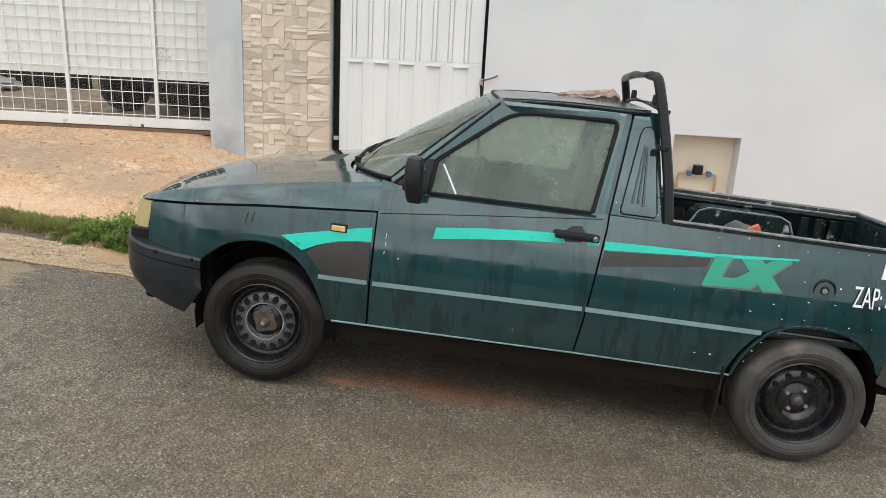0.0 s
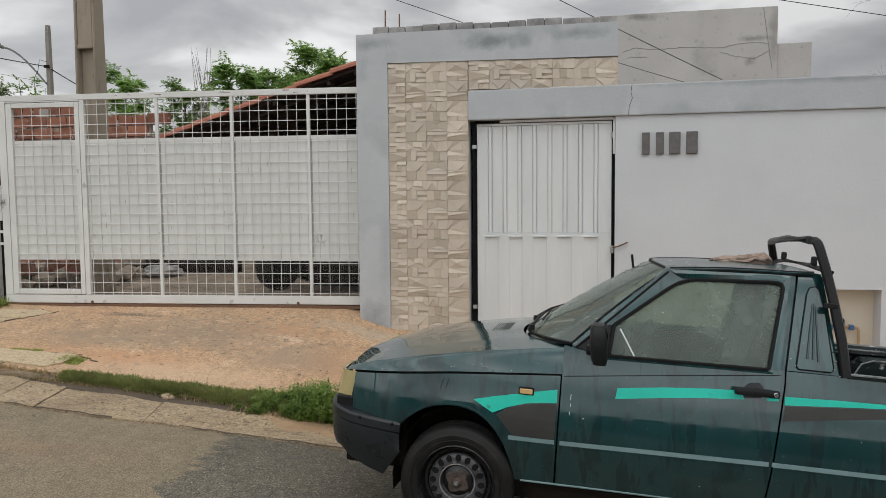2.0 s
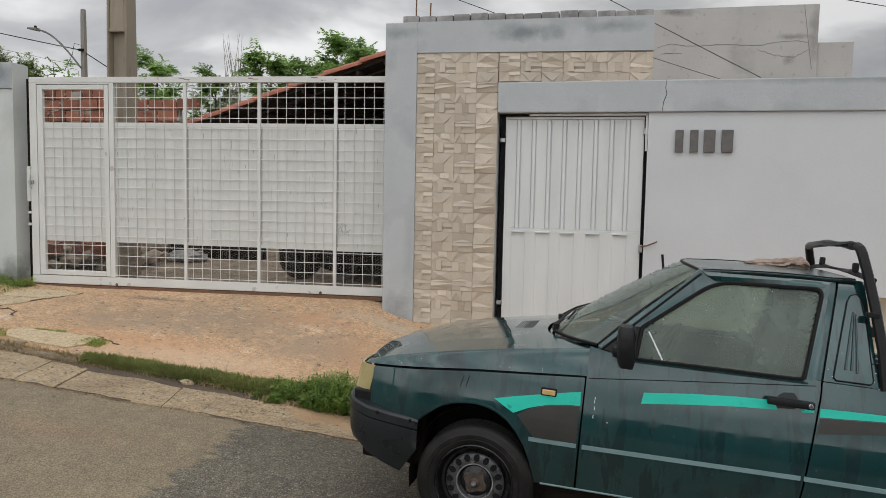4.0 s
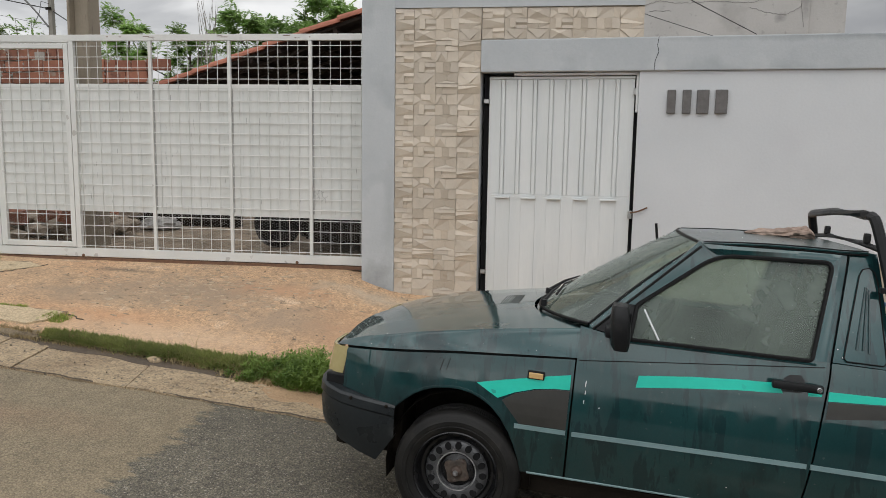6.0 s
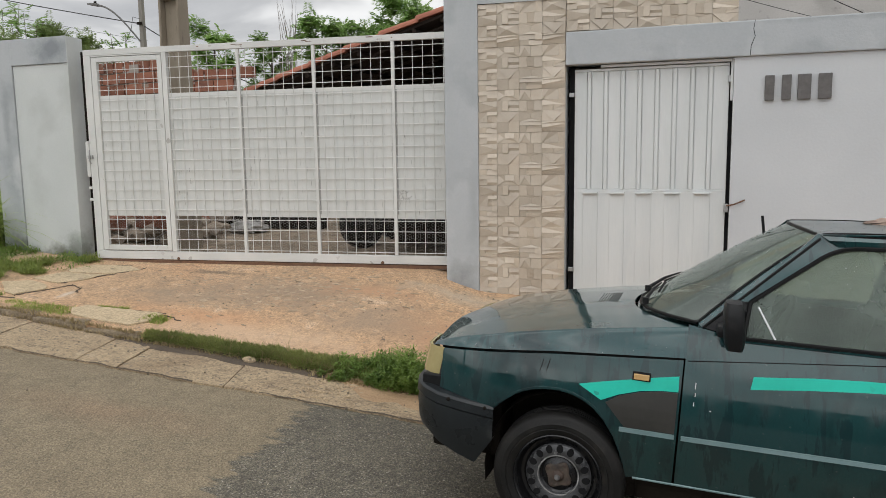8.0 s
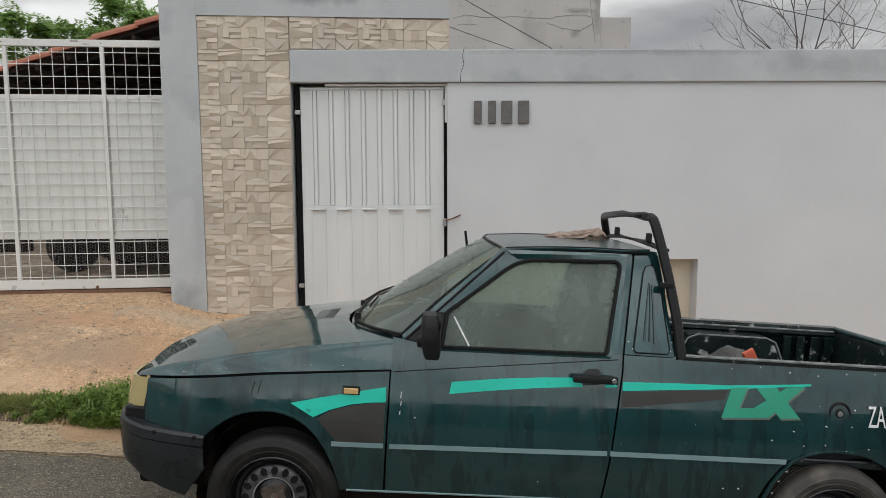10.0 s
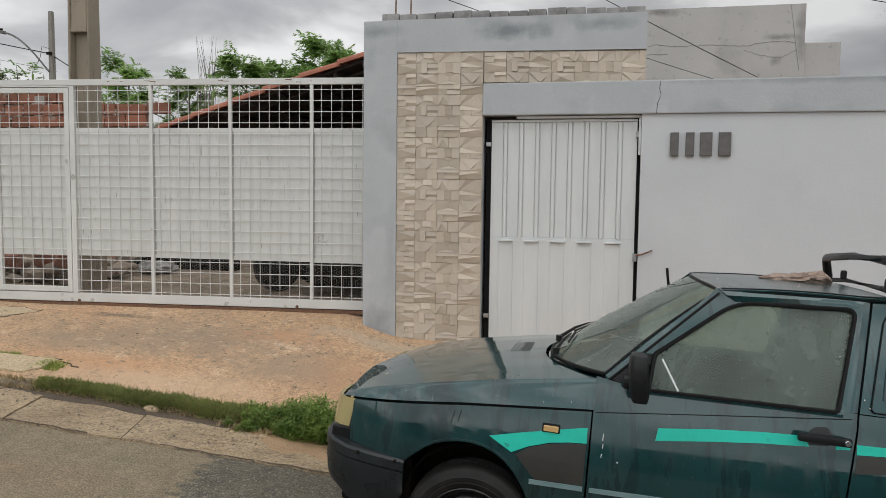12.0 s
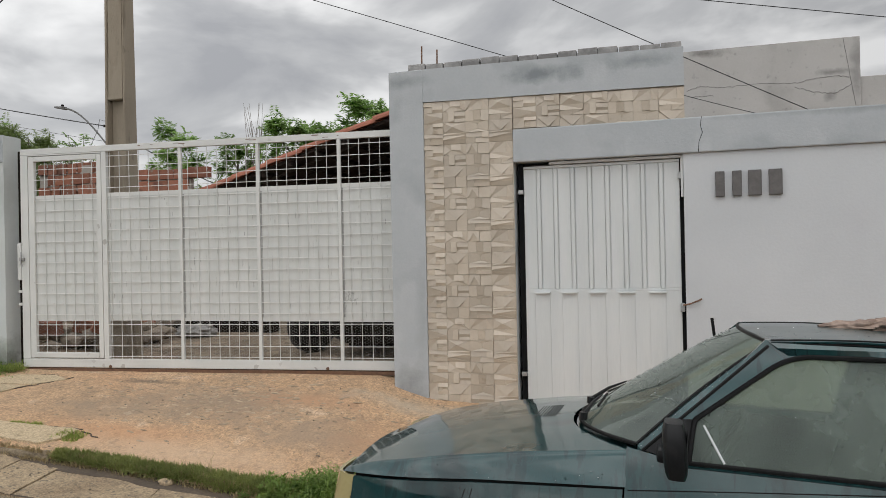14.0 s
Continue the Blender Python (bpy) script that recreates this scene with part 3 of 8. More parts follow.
    mot.inputs["Scale"].default_value, mot.inputs["Detail"].default_value, mot.inputs["Roughness"].default_value = 5.0, 8, 0.75
    l.new(geo.outputs["Position"], mot.inputs["Vector"])
    mr = n.new("ShaderNodeMapRange")
    mr.inputs["From Min"].default_value, mr.inputs["From Max"].default_value = 0.3, 0.7
    mr.inputs["To Min"].default_value, mr.inputs["To Max"].default_value = -0.2, 0.2
    l.new(mot.outputs["Fac"], mr.inputs["Value"])
    ad = n.new("ShaderNodeMath")
    ad.operation = "ADD"
    l.new(gs.outputs["Blue"], ad.inputs[0])
    l.new(mr.outputs["Result"], ad.inputs[1])
    gr.clamp = False
    l.new(ad.outputs[0], gr.inputs["Value"])
    gh = n.new("ShaderNodeHueSaturation")
    l.new(gr.outputs["Result"], gh.inputs["Value"])
    l.new(col, gh.inputs["Color"])
    l.new(gh.outputs["Color"], b.inputs["Base Color"])
    return m


ASPHALT = asphalt()


def glass(name, tint, rough=0.0, dust=0.25, dust_col=(0.30, 0.31, 0.28), ior=1.95):
    """Thin tinted glass with a film of dust and rain marks; on the side glass the film also stands in for mirrored sky.
    """
    m = bpy.data.materials.new(name)
    m.use_nodes = True
    n, l = m.node_tree.nodes, m.node_tree.links
    n.clear()
    out = n.new("ShaderNodeOutputMaterial")
    tr = n.new("ShaderNodeBsdfTransparent")
    tr.inputs["Color"].default_value = (*tint, 1)
    gl = n.new("ShaderNodeBsdfGlossy")
    gl.inputs["Color"].default_value = (0.88, 0.93, 0.92, 1)
    gl.inputs["Roughness"].default_value = 0.02 + rough
    fr = n.new("ShaderNodeFresnel")
    fr.inputs["IOR"].default_value = ior
    a = n.new("ShaderNodeMixShader")
    l.new(fr.outputs["Fac"], a.inputs["Fac"])
    l.new(tr.outputs["BSDF"], a.inputs[1])
    l.new(gl.outputs["BSDF"], a.inputs[2])
    df = n.new("ShaderNodeBsdfDiffuse")
    df.inputs["Color"].default_value = (*dust_col, 1)
    geo = n.new("ShaderNodeNewGeometry")
    ns = n.new("ShaderNodeTexNoise")
    ns.inputs["Scale"].default_value, ns.inputs["Detail"].default_value = 7, 6
    l.new(geo.outputs["Position"], ns.inputs["Vector"])
    rg = n.new("ShaderNodeMapRange")
    rg.inputs["From Min"].default_value, rg.inputs["From Max"].default_value = 0.25, 0.75
    rg.inputs["To Min"].default_value, rg.inputs["To Max"].default_value = dust * 0.6, dust * 1.4
    l.new(ns.outputs["Fac"], rg.inputs["Value"])
    c = n.new("ShaderNodeMixShader")
    l.new(rg.outputs["Result"], c.inputs["Fac"])
    l.new(a.outputs["Shader"], c.inputs[1])
    l.new(df.outputs["BSDF"], c.inputs[2])
    l.new(c.outputs["Shader"], out.inputs["Surface"])
    return m


# side film: dust plus the grey of sky reflection, put in as colour
SIDE_GLASS = glass("tinted_side_glass", (0.56, 0.63, 0.51), 0.0, 0.38, (0.235, 0.285, 0.245), 1.42)
FRONT_GLASS = glass("dusty_windscreen_glass", (0.52, 0.60, 0.53), 0.01, 0.24, (0.25, 0.295, 0.25))


# ---- mesh helpers ----
def link_mesh(name, bm, mat, smooth=False):
    me = bpy.data.meshes.new(name)
    bmesh.ops.recalc_face_normals(bm, faces=bm.faces)
    bm.to_mesh(me)
    bm.free()
    for m in mat if isinstance(mat, (list, tuple)) else [mat]:
        me.materials.append(m)
    if smooth:
        me.polygons.foreach_set("use_smooth", [True] * len(me.polygons))
        me.set_sharp_from_angle(angle=radians(35))
    return new(name, me)


def part(name, bm, mat, parent, label="", smooth=False):
    ob = link_mesh(name, bm, mat, smooth)
    ob.parent = parent
    return tagged(ob, label)


def structure(name, bm, mat, label, category, smooth=False):
    return tagged(link_mesh(name, bm, mat, smooth), label, category, kind="structure")


def thing(name, label, category, group="", m=None):
    ob = new(name)
    ob.empty_display_size = 0.1
    if m is not None:
        ob.matrix_world = m
    return tagged(ob, label, category, group)


def box(bm, x0, x1, y0, y1, z0, z1, bevel=0.0, m=None):
    made = bmesh.ops.create_cube(bm, size=1)["verts"]
    mid = Matrix.Translation(((x0 + x1) / 2, (y0 + y1) / 2, (z0 + z1) / 2)) @ Matrix.Diagonal((abs(x1 - x0), abs(y1 - y0), abs(z1 - z0), 1))
    bmesh.ops.transform(bm, matrix=mid, verts=made)
    if bevel:
        edges = list({e for v in made for e in v.link_edges})
        made = bmesh.ops.bevel(bm, geom=edges, offset=bevel, segments=2, affect="EDGES", profile=0.6)["verts"]
    if m is not None:
        bmesh.ops.transform(bm, matrix=m, verts=made)
    return bm


def slab(*a, **k):
    return box(bmesh.new(), *a, **k)


def tube(bm, pts, r, sides=8, flat=1.0, cap=True):
    """A pipe along points; flat squeezes its section across."""
    rings = []
    pts = [Vector(p) for p in pts]
    for i, p in enumerate(pts):
        d = (pts[min(i + 1, len(pts) - 1)] - pts[max(i - 1, 0)]).normalized()
        side = d.cross(Vector((0, 1, 0.01)))
        if side.length < 1e-3:
            side = d.cross(Vector((1, 0, 0)))
        side.normalize()
        up = side.cross(d).normalized()
        rr = r[i] if isinstance(r, (list, tuple)) else r
        rings.append([bm.verts.new(p + side * math.cos(2 * math.pi * k / sides) * rr + up * math.sin(2 * math.pi * k / sides) * rr * flat) for k in range(sides)])
    for a, b in zip(rings, rings[1:]):
        for k in range(sides):
            bm.faces.new((a[k], a[(k + 1) % sides], b[(k + 1) % sides], b[k]))
    if cap:
        bm.faces.new(rings[0][::-1]), bm.faces.new(rings[-1])
    return bm


def lathe(bm, prof, sides=40, axis_y=True, close=False):
    """Turns a profile of (radius, depth) round the y axis."""
    rings = [[bm.verts.new((r * math.cos(2 * math.pi * k / sides), y, r * math.sin(2 * math.pi * k / sides))) for k in range(sides)] for r, y in prof]
    pairs = list(zip(rings, rings[1:])) + ([(rings[-1], rings[0])] if close else [])
    for a, b in pairs:
        for k in range(sides):
            bm.faces.new((a[k], a[(k + 1) % sides], b[(k + 1) % sides], b[k]))
    return bm


def lerp_table(table, x):
    xs, ys = zip(*table)
    return float(np.interp(x, xs, ys))


def sheet(bm, rows):
    """Quads over rows of points of equal length."""
    vs = [[bm.verts.new(p) for p in row] for row in rows]
    for a, b in zip(vs, vs[1:]):
        for i in range(len(a) - 1):
            bm.faces.new((a[i], a[i + 1], b[i + 1], b[i]))
    return bm


def thicken(bm, t, way=(0, 0, -1)):
    """Gives a sheet a thickness the given way, closed round its edge."""
    rim = [e for e in bm.edges if e.is_boundary]
    twin = bmesh.ops.duplicate(bm, geom=bm.verts[:] + bm.edges[:] + bm.faces[:])
    moved = [g for g in twin["geom"] if isinstance(g, bmesh.types.BMVert)]
    bmesh.ops.translate(bm, verts=moved, vec=Vector(way) * t)
    pair = twin["vert_map"]
    for e in rim:
        p, q = e.verts
        bm.faces.new((p, q, pair[q], pair[p]))
    return bm


def prism(bm, outline, d0, d1, put):
    """A plate from an outline of (a, b) between two depths; put(a, b, d) gives the place."""
    f = [bm.verts.new(put(a, b, d0)) for a, b in outline]
    g = [bm.verts.new(put(a, b, d1)) for a, b in outline]
    bm.faces.new(f), bm.faces.new(g[::-1])
    k = len(outline)
    for i in range(k):
        bm.faces.new((f[i], g[i], g[(i + 1) % k], f[(i + 1) % k]))
    return bm


# ---- ground ----
SLOPE = -0.068
ROAD_EDGE = -2.77


def street(x, y=-3.9):
    """Height of the road, which falls along the street and a little towards its gutter."""
    x = max(-30.0, min(30.0, x))
    return -0.03 + SLOPE * (x - 1.465) - 0.035 * max(0.0, min(1.9, y + 3.9))


def kerb_y(x):
    return lerp_table([(-9.0, -1.60), (-4.9, -1.885), (-4.0, -1.975), (-3.2, -2.045), (-2.6, -2.075), (-2.0, -2.075), (-1.0, -2.12), (0.0, -2.18), (2.0, -2.30)], x)


WALL_FOOT = [(-40, 0.86), (-6.0, 0.70), (-4.7, 0.585), (-4.0, 0.555), (-0.45, 0.535), (-0.32, 0.475), (0.05, 0.37), (0.9, 0.33), (6, -0.02), (40, -0.6)]


def pavement_z(x, y):
    """Height of the pavement between the kerb and the wall."""
    front = street(x, -2.1) + lerp_table([(-6, 0.085), (-2.6, 0.080), (-2.1, 0.075), (0.2, 0.085), (2, 0.12)], x)
    kerb = kerb_y(x)
    back = lerp_table(WALL_FOOT, x)
    k = max(0.0, min(1.0, (y - kerb) / (0.05 - kerb)))
    k = k * 0.75 + 0.25 * k * k * (3 - 2 * k)
    return front + (back - front) * k + 0.008 * math.sin(3.1 * x + 1.7 * y) * k * (1 - k) * 4


def ground_z(x, y):
    """The bare earth under everything."""
    if y < -2.0:
        z = street(x, y) - 0.10
    elif y < 0.3:
        z = min(pavement_z(x, y), 10) - 0.12
    else:
        z = lerp_table(WALL_FOOT, max(x, -6) if x < 0 else min(x, 1)) - 0.03
        if x < -6:
            z = 0.68
    return z


bm = bmesh.new()
gx = [-2500, -300, -60, -30, -20, -14, -10, -8, -6.5, -5.5, -4.7, -4, -3, -2, -1, 0, 1, 2, 3, 4, 6, 8, 12, 20, 30, 60, 300, 2500]
gy = [-2500, -300, -60, -30, -16, -9, -6, -4, -2.9, -2.2, -1.5, -0.8, 0.0, 0.29, 0.6, 2, 4, 8, 14, 25, 60, 300, 2500]
sheet(bm, [[(x, y, ground_z(x, y)) for x in gx] for y in gy])
structure("ground", bm, EARTH, "brown earth ground with sparse grass", "ground")

bm = bmesh.new()
rx = [-60, -30] + [-20 + 0.5 * i for i in range(81)] + [30, 60]
sheet(bm, [[(x, y, street(x, y) + 0.008 * noise.noise((x * 0.8, y * 0.8, 0))) for x in rx] for y in [-11.6 + 0.4025 * i for i in range(23)]])
structure("road", bm, ASPHALT, "worn grey-brown asphalt road with patches of red dirt", "road")

# gutter slabs along the road, each its own piece
gutter = tagged(new("gutter"), "worn concrete gutter of cast slabs with cracked joints", "gutter", kind="structure")
joints = [-16, -13.2, -10.6, -8.3, -6.6, -5.2, -4.55, -3.72, -2.70, -2.30, -1.36, 0.55, 1.6, 3.1, 4.7, 6.3, 8.0, 10, 13, 16]
rng = random.Random(4)
for a, b in zip(joints, joints[1:]):
    bm = bmesh.new()
    n = 14
    lift = rng.uniform(-0.004, 0.006)
    rows = []
    for j in range(5):
        row = []
        for i in range(n + 1):
            x = a + 0.006 + (b - a - 0.012) * i / n + 0.22 * (1 - j / 4) + (0.03 * noise.noise((j * 1.7, a, 2)) if i == 0 else 0.03 * noise.noise((j * 1.7, b, 2)) if i == n else 0)
            y = ROAD_EDGE + (kerb_y(x) - ROAD_EDGE) * j / 4 + (0.045 * noise.noise((x * 5.5, 0, 3)) if j == 0 else 0)
            row.append((x, y, street(x, y) + 0.016 + lift + 0.004 * noise.noise((a + i * 1.3, j * 1.1, 1))))
        rows.append(row)
    sheet(bm, rows)
    thicken(bm, 0.09)
    part("slab", bm, GUTTER, gutter)
# washed-in sediment along the inner edge of the gutter
SILT = material("wet_silt", (0.055, 0.042, 0.030), (0.12, 0.088, 0.06), 4, 0.75, 0.5, 60, grains=(90, 0.2))
SAND = material("orange_sand", (0.30, 0.19, 0.105), (0.43, 0.29, 0.17), 3, 0.95, 0.5, 60, grains=(120, 0.15))
for name, mat, x0, x1, w0, w1, label in (("silt", SILT, -2.9, -0.35, 0.02, 0.17, "dark wet silt lying along the gutter"), ("sand", SAND, -0.55, 1.3, 0.0, 0.50, "orange sand washed into the gutter")):
    bm = bmesh.new()
    rows = []
    for j in range(4):
        row = []
        for i in range(40):
            t = i / 39
            x = x0 + (x1 - x0) * t
            w = w0 + (w1 - w0) * min(1, 5 * t, 6 * (1 - t)) * (0.75 + 0.5 * noise.noise((x * 2.6, 3, 1))) + 0.02
            y = kerb_y(x) + 0.02 - w * (1 - j / 3)
            row.append((x, y, street(x, y) + 0.0175 + 0.016 * j / 3))
        rows.append(row)
    sheet(bm, rows)
    thicken(bm, 0.006)
    tagged(link_mesh(name, bm, mat), label, name, kind="stuff")

# the slabs have parted from the tarmac along their outer edge
bm = bmesh.new()
rng = random.Random(8)
for k in range(150):
    x = -6.0 + 0.05 * k
    if noise.noise((x * 1.3, 4.0, 2.0)) < -0.18:
        continue
    ends = []
    for q in (x, x + 0.052):
        y = ROAD_EDGE + 0.045 * noise.noise((q * 5.5, 0, 3))
        w = 0.001 + 0.007 * max(0, 0.35 + noise.noise((q * 6, 7, 1)))
        ends.append([(q, y - w, street(q, y) + 0.014), (q, y + 0.002, street(q, y) + 0.021)])
    sheet(bm, [[ends[0][0], ends[1][0]], [ends[0][1], ends[1][1]]])
tagged(link_mesh("edge_crack", bm, SILT), "open crack between gutter slabs and tarmac", "crack", kind="stuff")
# crumbling concrete where the sand begins, and a stone lying by the kerb
bm = bmesh.new()
for k in range(60):
    x, y = rng.gauss(-0.42, 0.13), rng.uniform(-2.74, -2.28)
    vs = bmesh.ops.create_icosphere(bm, subdivisions=1, radius=rng.uniform(0.008, 0.024))["verts"]
    for p in vs:
        p.co = Vector((p.co.x * 1.4, p.co.y * rng.uniform(0.8, 1.2), p.co.z * 0.45))
    bmesh.ops.translate(bm, verts=vs, vec=(x, y, street(x, y) + 0.019))
tagged(link_mesh("concrete_crumbs", bm, GUTTER), "crumbled lumps of broken gutter concrete", "rubble", kind="stuff")
bm = bmesh.new()
bmesh.ops.create_icosphere(bm, subdivisions=3, radius=0.05)
for p in bm.verts:
    p.co = Vector((p.co.x * 1.25, p.co.y * 0.8, p.co.z * 0.55)) * (1 + 0.25 * noise.noise(p.co * 22))
bmesh.ops.translate(bm, verts=bm.verts, vec=(-1.33, -2.15, street(-1.33, -2.15) + 0.035))
tagged(link_mesh("stone", bm, GUTTER, True), "rounded pale stone lying in the gutter", "stone")

# pavement and sloping driveway
bm = bmesh.new()
px = [-6.2 + 0.26 * i for i in range(10)] + [-3.6 + 0.2 * i for i in range(18)] + [-0.05 + 0.12 * i for i in range(10)] + [1.3 + 0.7 * i for i in range(16)]
sheet(bm, [[(x, kerb_y(x) + 0.03 + (0.28 - kerb_y(x) - 0.03) * j / 14, pavement_z(x, kerb_y(x) + 0.03 + (0.28 - kerb_y(x) - 0.03) * j / 14) + (0.006 * noise.noise((x * 3, j * 0.7, 8)))) for x in px] for j in range(15)])
thicken(bm, 0.12)
structure("driveway", bm, DRIVE, "sloping concrete driveway covered in pale orange dust", "driveway", smooth=True)
pave = tagged(new("pavement"), "broken pavement of cracked concrete slabs with grass in the joints", "pavement", kind="structure")
for pts, lift in ((((-3.52, -1.75), (-3.44, -1.64), (-3.04, -1.64), (-2.58, -1.63), (-2.60, -1.85), (-2.69, -1.96), (-3.0, -1.95), (-3.39, -1.90)), 0.006), (((-4.87, -1.33), (-4.63, -1.17), (-4.37, -1.23), (-4.26, -1.34), (-4.40, -1.61), (-4.54, -1.58)), 0.002),
                  (((-4.70, -1.10), (-4.58, -0.76), (-4.45, -0.77), (-4.10, -0.70), (-4.17, -0.96), (-4.32, -1.13)), 0.0), (((-4.63, -0.69), (-4.52, -0.41), (-4.09, -0.32), (-3.83, -0.45), (-4.08, -0.66), (-4.52, -0.75)), -0.002), (((-5.9, -1.62), (-4.95, -1.60), (-4.58, -1.66), (-4.70, -1.80), (-5.9, -1.74)), 0.002)):
    bm = bmesh.new()
    ring = []
    for i in range(len(pts)):
        (x0, y0), (x1, y1) = pts[i], pts[(i + 1) % len(pts)]
        for k in range(5):
            t = k / 5
            x, y = x0 + (x1 - x0) * t + 0.018 * noise.noise((x0 + k, y0, 1)), y0 + (y1 - y0) * t + 0.018 * noise.noise((x0, y0 + k, 4))
            ring.append((x, y))
    top = [bm.verts.new((x, y, pavement_z(x, y) + 0.012 + lift)) for x, y in ring]
    low = [bm.verts.new((x, y, pavement_z(x, y) - 0.10)) for x, y in ring]
    bm.faces.new(top)
    for i in range(len(ring)):
        bm.faces.new((top[i], low[i], low[(i + 1) % len(ring)], top[(i + 1) % len(ring)]))
    part("paving_slab", bm, SLAB, pave)
rr = random.Random(12)
bm = bmesh.new()
for x0, y0, x1, y1 in ((-4.30, -1.12, -4.05, -0.69), (-4.05, -0.69, -3.82, -0.36), (-4.25, -1.36, -4.13, -1.12), (-4.13, -1.12, -3.97, -1.18), (-3.97, -1.18, -3.90, -1.32), (-5.0, -1.83, -4.30, -1.69), (-4.38, -1.62, -4.24, -1.35), (-2.57, -1.63, -2.35, -1.70), (-3.05, -1.625, -2.55, -1.60), (-4.27, -0.335, -4.07, -0.32)):
    pts = []
    for i in range(10):
        x, y = x0 + (x1 - x0) * i / 9 + rr.uniform(-0.02, 0.02), y0 + (y1 - y0) * i / 9 + rr.uniform(-0.012, 0.012)
        pts.append((x, y, pavement_z(x, y) + 0.004))
    tube(bm, pts, 0.0055, 4)
part("crack", bm, SILT, pave, "dark crack in the concrete")

kerb = tagged(new("kerb"), "low weathered concrete kerb stained dark by soil", "kerb", kind="structure")
for i in range(11):
    a, b = -9.3 + 0.62 * i, -9.3 + 0.62 * i + 0.6195
    zf = street((a + b) / 2, -2.0)
    k0 = kerb_y((a + b) / 2)
    part("kerb_stone", slab(a, b, k0 - 0.005, k0 + 0.10, zf - 0.1, zf + 0.082 + 0.004 * math.sin(i * 2.3) - 0.006 * (i > 9), 0.022), KERB, kerb)

# ---- facade ----
WX = 9.5
bm = bmesh.new()
for x0, x1, z0, z1 in ((2.345, 4.18, -0.6, 2.57), (4.80, WX, -0.9, 2.57), (4.18, 4.80, 0.87, 2.57), (4.18, 4.80, -0.6, -0.12)):
    box(bm, x0, x1, 0.0, 0.25, z0, z1)
bmesh.ops.remove_doubles(bm, verts=bm.verts, dist=0.0005)
structure("wall_front", bm, WHITE_WALL, "smooth white painted street wall with a meter recess", "wall")
bm = bmesh.new()
box(bm, 0.86, WX, -0.03, 0.27, 2.572, 2.875, 0.012)
band = structure("parapet_band", bm, GREY_PAINT, "grey painted parapet band with water stains", "wall band")
bm = tube(bmesh.new(), [(2.50, -0.029, 2.875), (2.49, -0.0305, 2.80), (2.505, -0.0305, 2.74), (2.475, -0.0305, 2.66), (2.47, -0.0305, 2.575)], 0.0025, 4)
part("crack", bm, BLACK_GAP, band, "hairline crack")
bm = slab(4.18, 4.80, 0.20, 0.26, -0.12, 0.87)
structure("meter_niche", bm, NICHE_PAINT, "cream painted back of the water meter recess", "recess")

bm = bmesh.new()
box(bm, -0.345, 0.0, -0.025, 0.25, -0.3, 3.505, 0.008)
prism(bm, [(0.0, 3.192), (2.365, 3.158), (2.365, 3.490), (0.0, 3.505)], -0.025, 0.25, lambda a, b, d: (a, d, b))
box(bm, 0.0, 0.86, 0.012, 0.24, -0.3, 3.20)
box(bm, 0.86, 2.36, 0.012, 0.24, 2.876, 3.20)
structure("entrance_frame", bm, GREY_PAINT, "grey painted rendered frame round a tiled panel, streaked at the top", "wall")

# faceted wall tiles
def facet(x0, x1, z0, z1, d00, d10, d11, d01):
    """One piece of the relief between two uprights and two levels, with the depth of its corners: low left, low right, top right, top left."""
    return ((x0, z0, d00), (x1, z0, d10), (x1, z1, d11), (x0, z1, d01))


BARS = [facet(0, 0.24, 0, 1, 8, 4, 6, 12), facet(0.24, 0.50, 0.06, 1, 16, 19, 17, 13), facet(0.24, 0.50, 0, 0.06, 4, 4, 4, 4), facet(0.50, 1, 0, 0.30, 11, 14, 10, 7), facet(0.50, 1, 0.30, 0.55, 4, 6, 13, 10), facet(0.50, 1, 0.55, 1, 15, 12, 5, 8)]
POSTS = [facet(0, 0.33, 0, 1, 14, 6, 9, 17), facet(0.33, 0.66, 0.08, 0.94, 6, 10, 19, 15), facet(0.33, 0.66, 0, 0.08, 3, 3, 3, 3), facet(0.33, 0.66, 0.94, 1, 5, 5, 5, 5), facet(0.66, 1, 0, 1, 17, 11, 6, 12)]
BOW = [((0, 0, 14), (0.5, 0.26, 4), (0.5, 0.74, 6), (0, 1, 18)), ((0.5, 0.26, 4), (1, 0, 15), (1, 1, 16), (0.5, 0.74, 6)), ((0, 0, 14), (1, 0, 15), (0.5, 0.26, 4)), ((0, 1, 10), (0.5, 0.74, 6), (1, 1, 9))]
ARCH = [((0, 0, 16), (0.30, 1, 4), (0, 1, 14)), ((0, 0, 6), (0.72, 0, 11), (0.72, 1, 7), (0.30, 1, 14)), ((0.72, 0, 11), (1, 0, 4), (0.72, 1, 17)), ((1, 0, 4), (1, 1, 10), (0.72, 1, 17))]
FOLD = [((0, 0, 5), (0.5, 0, 15), (0.5, 1, 9), (0.24, 0.86, 17)), ((0, 0, 16), (0.24, 0.86, 17), (0.5, 1, 9), (0, 1, 6)), facet(0.5, 1, 0, 1, 11, 17, 13, 6)]
KITE = [((0, 1, 13), (0.52, 0, 19), (1, 1, 7)), ((0, 1, 6), (0, 0, 14), (0.52, 0, 9)), ((1, 1, 15), (0.52, 0, 5), (1, 0, 12))]
PYRAMID = [((0, 0, 4), (1, 0, 6), (0.42, 0.55, 19)), ((1, 0, 6), (1, 1, 4), (0.42, 0.55, 19)), ((1, 1, 4), (0, 1, 5), (0.42, 0.55, 19)), ((0, 1, 5), (0, 0, 4), (0.42, 0.55, 19))]
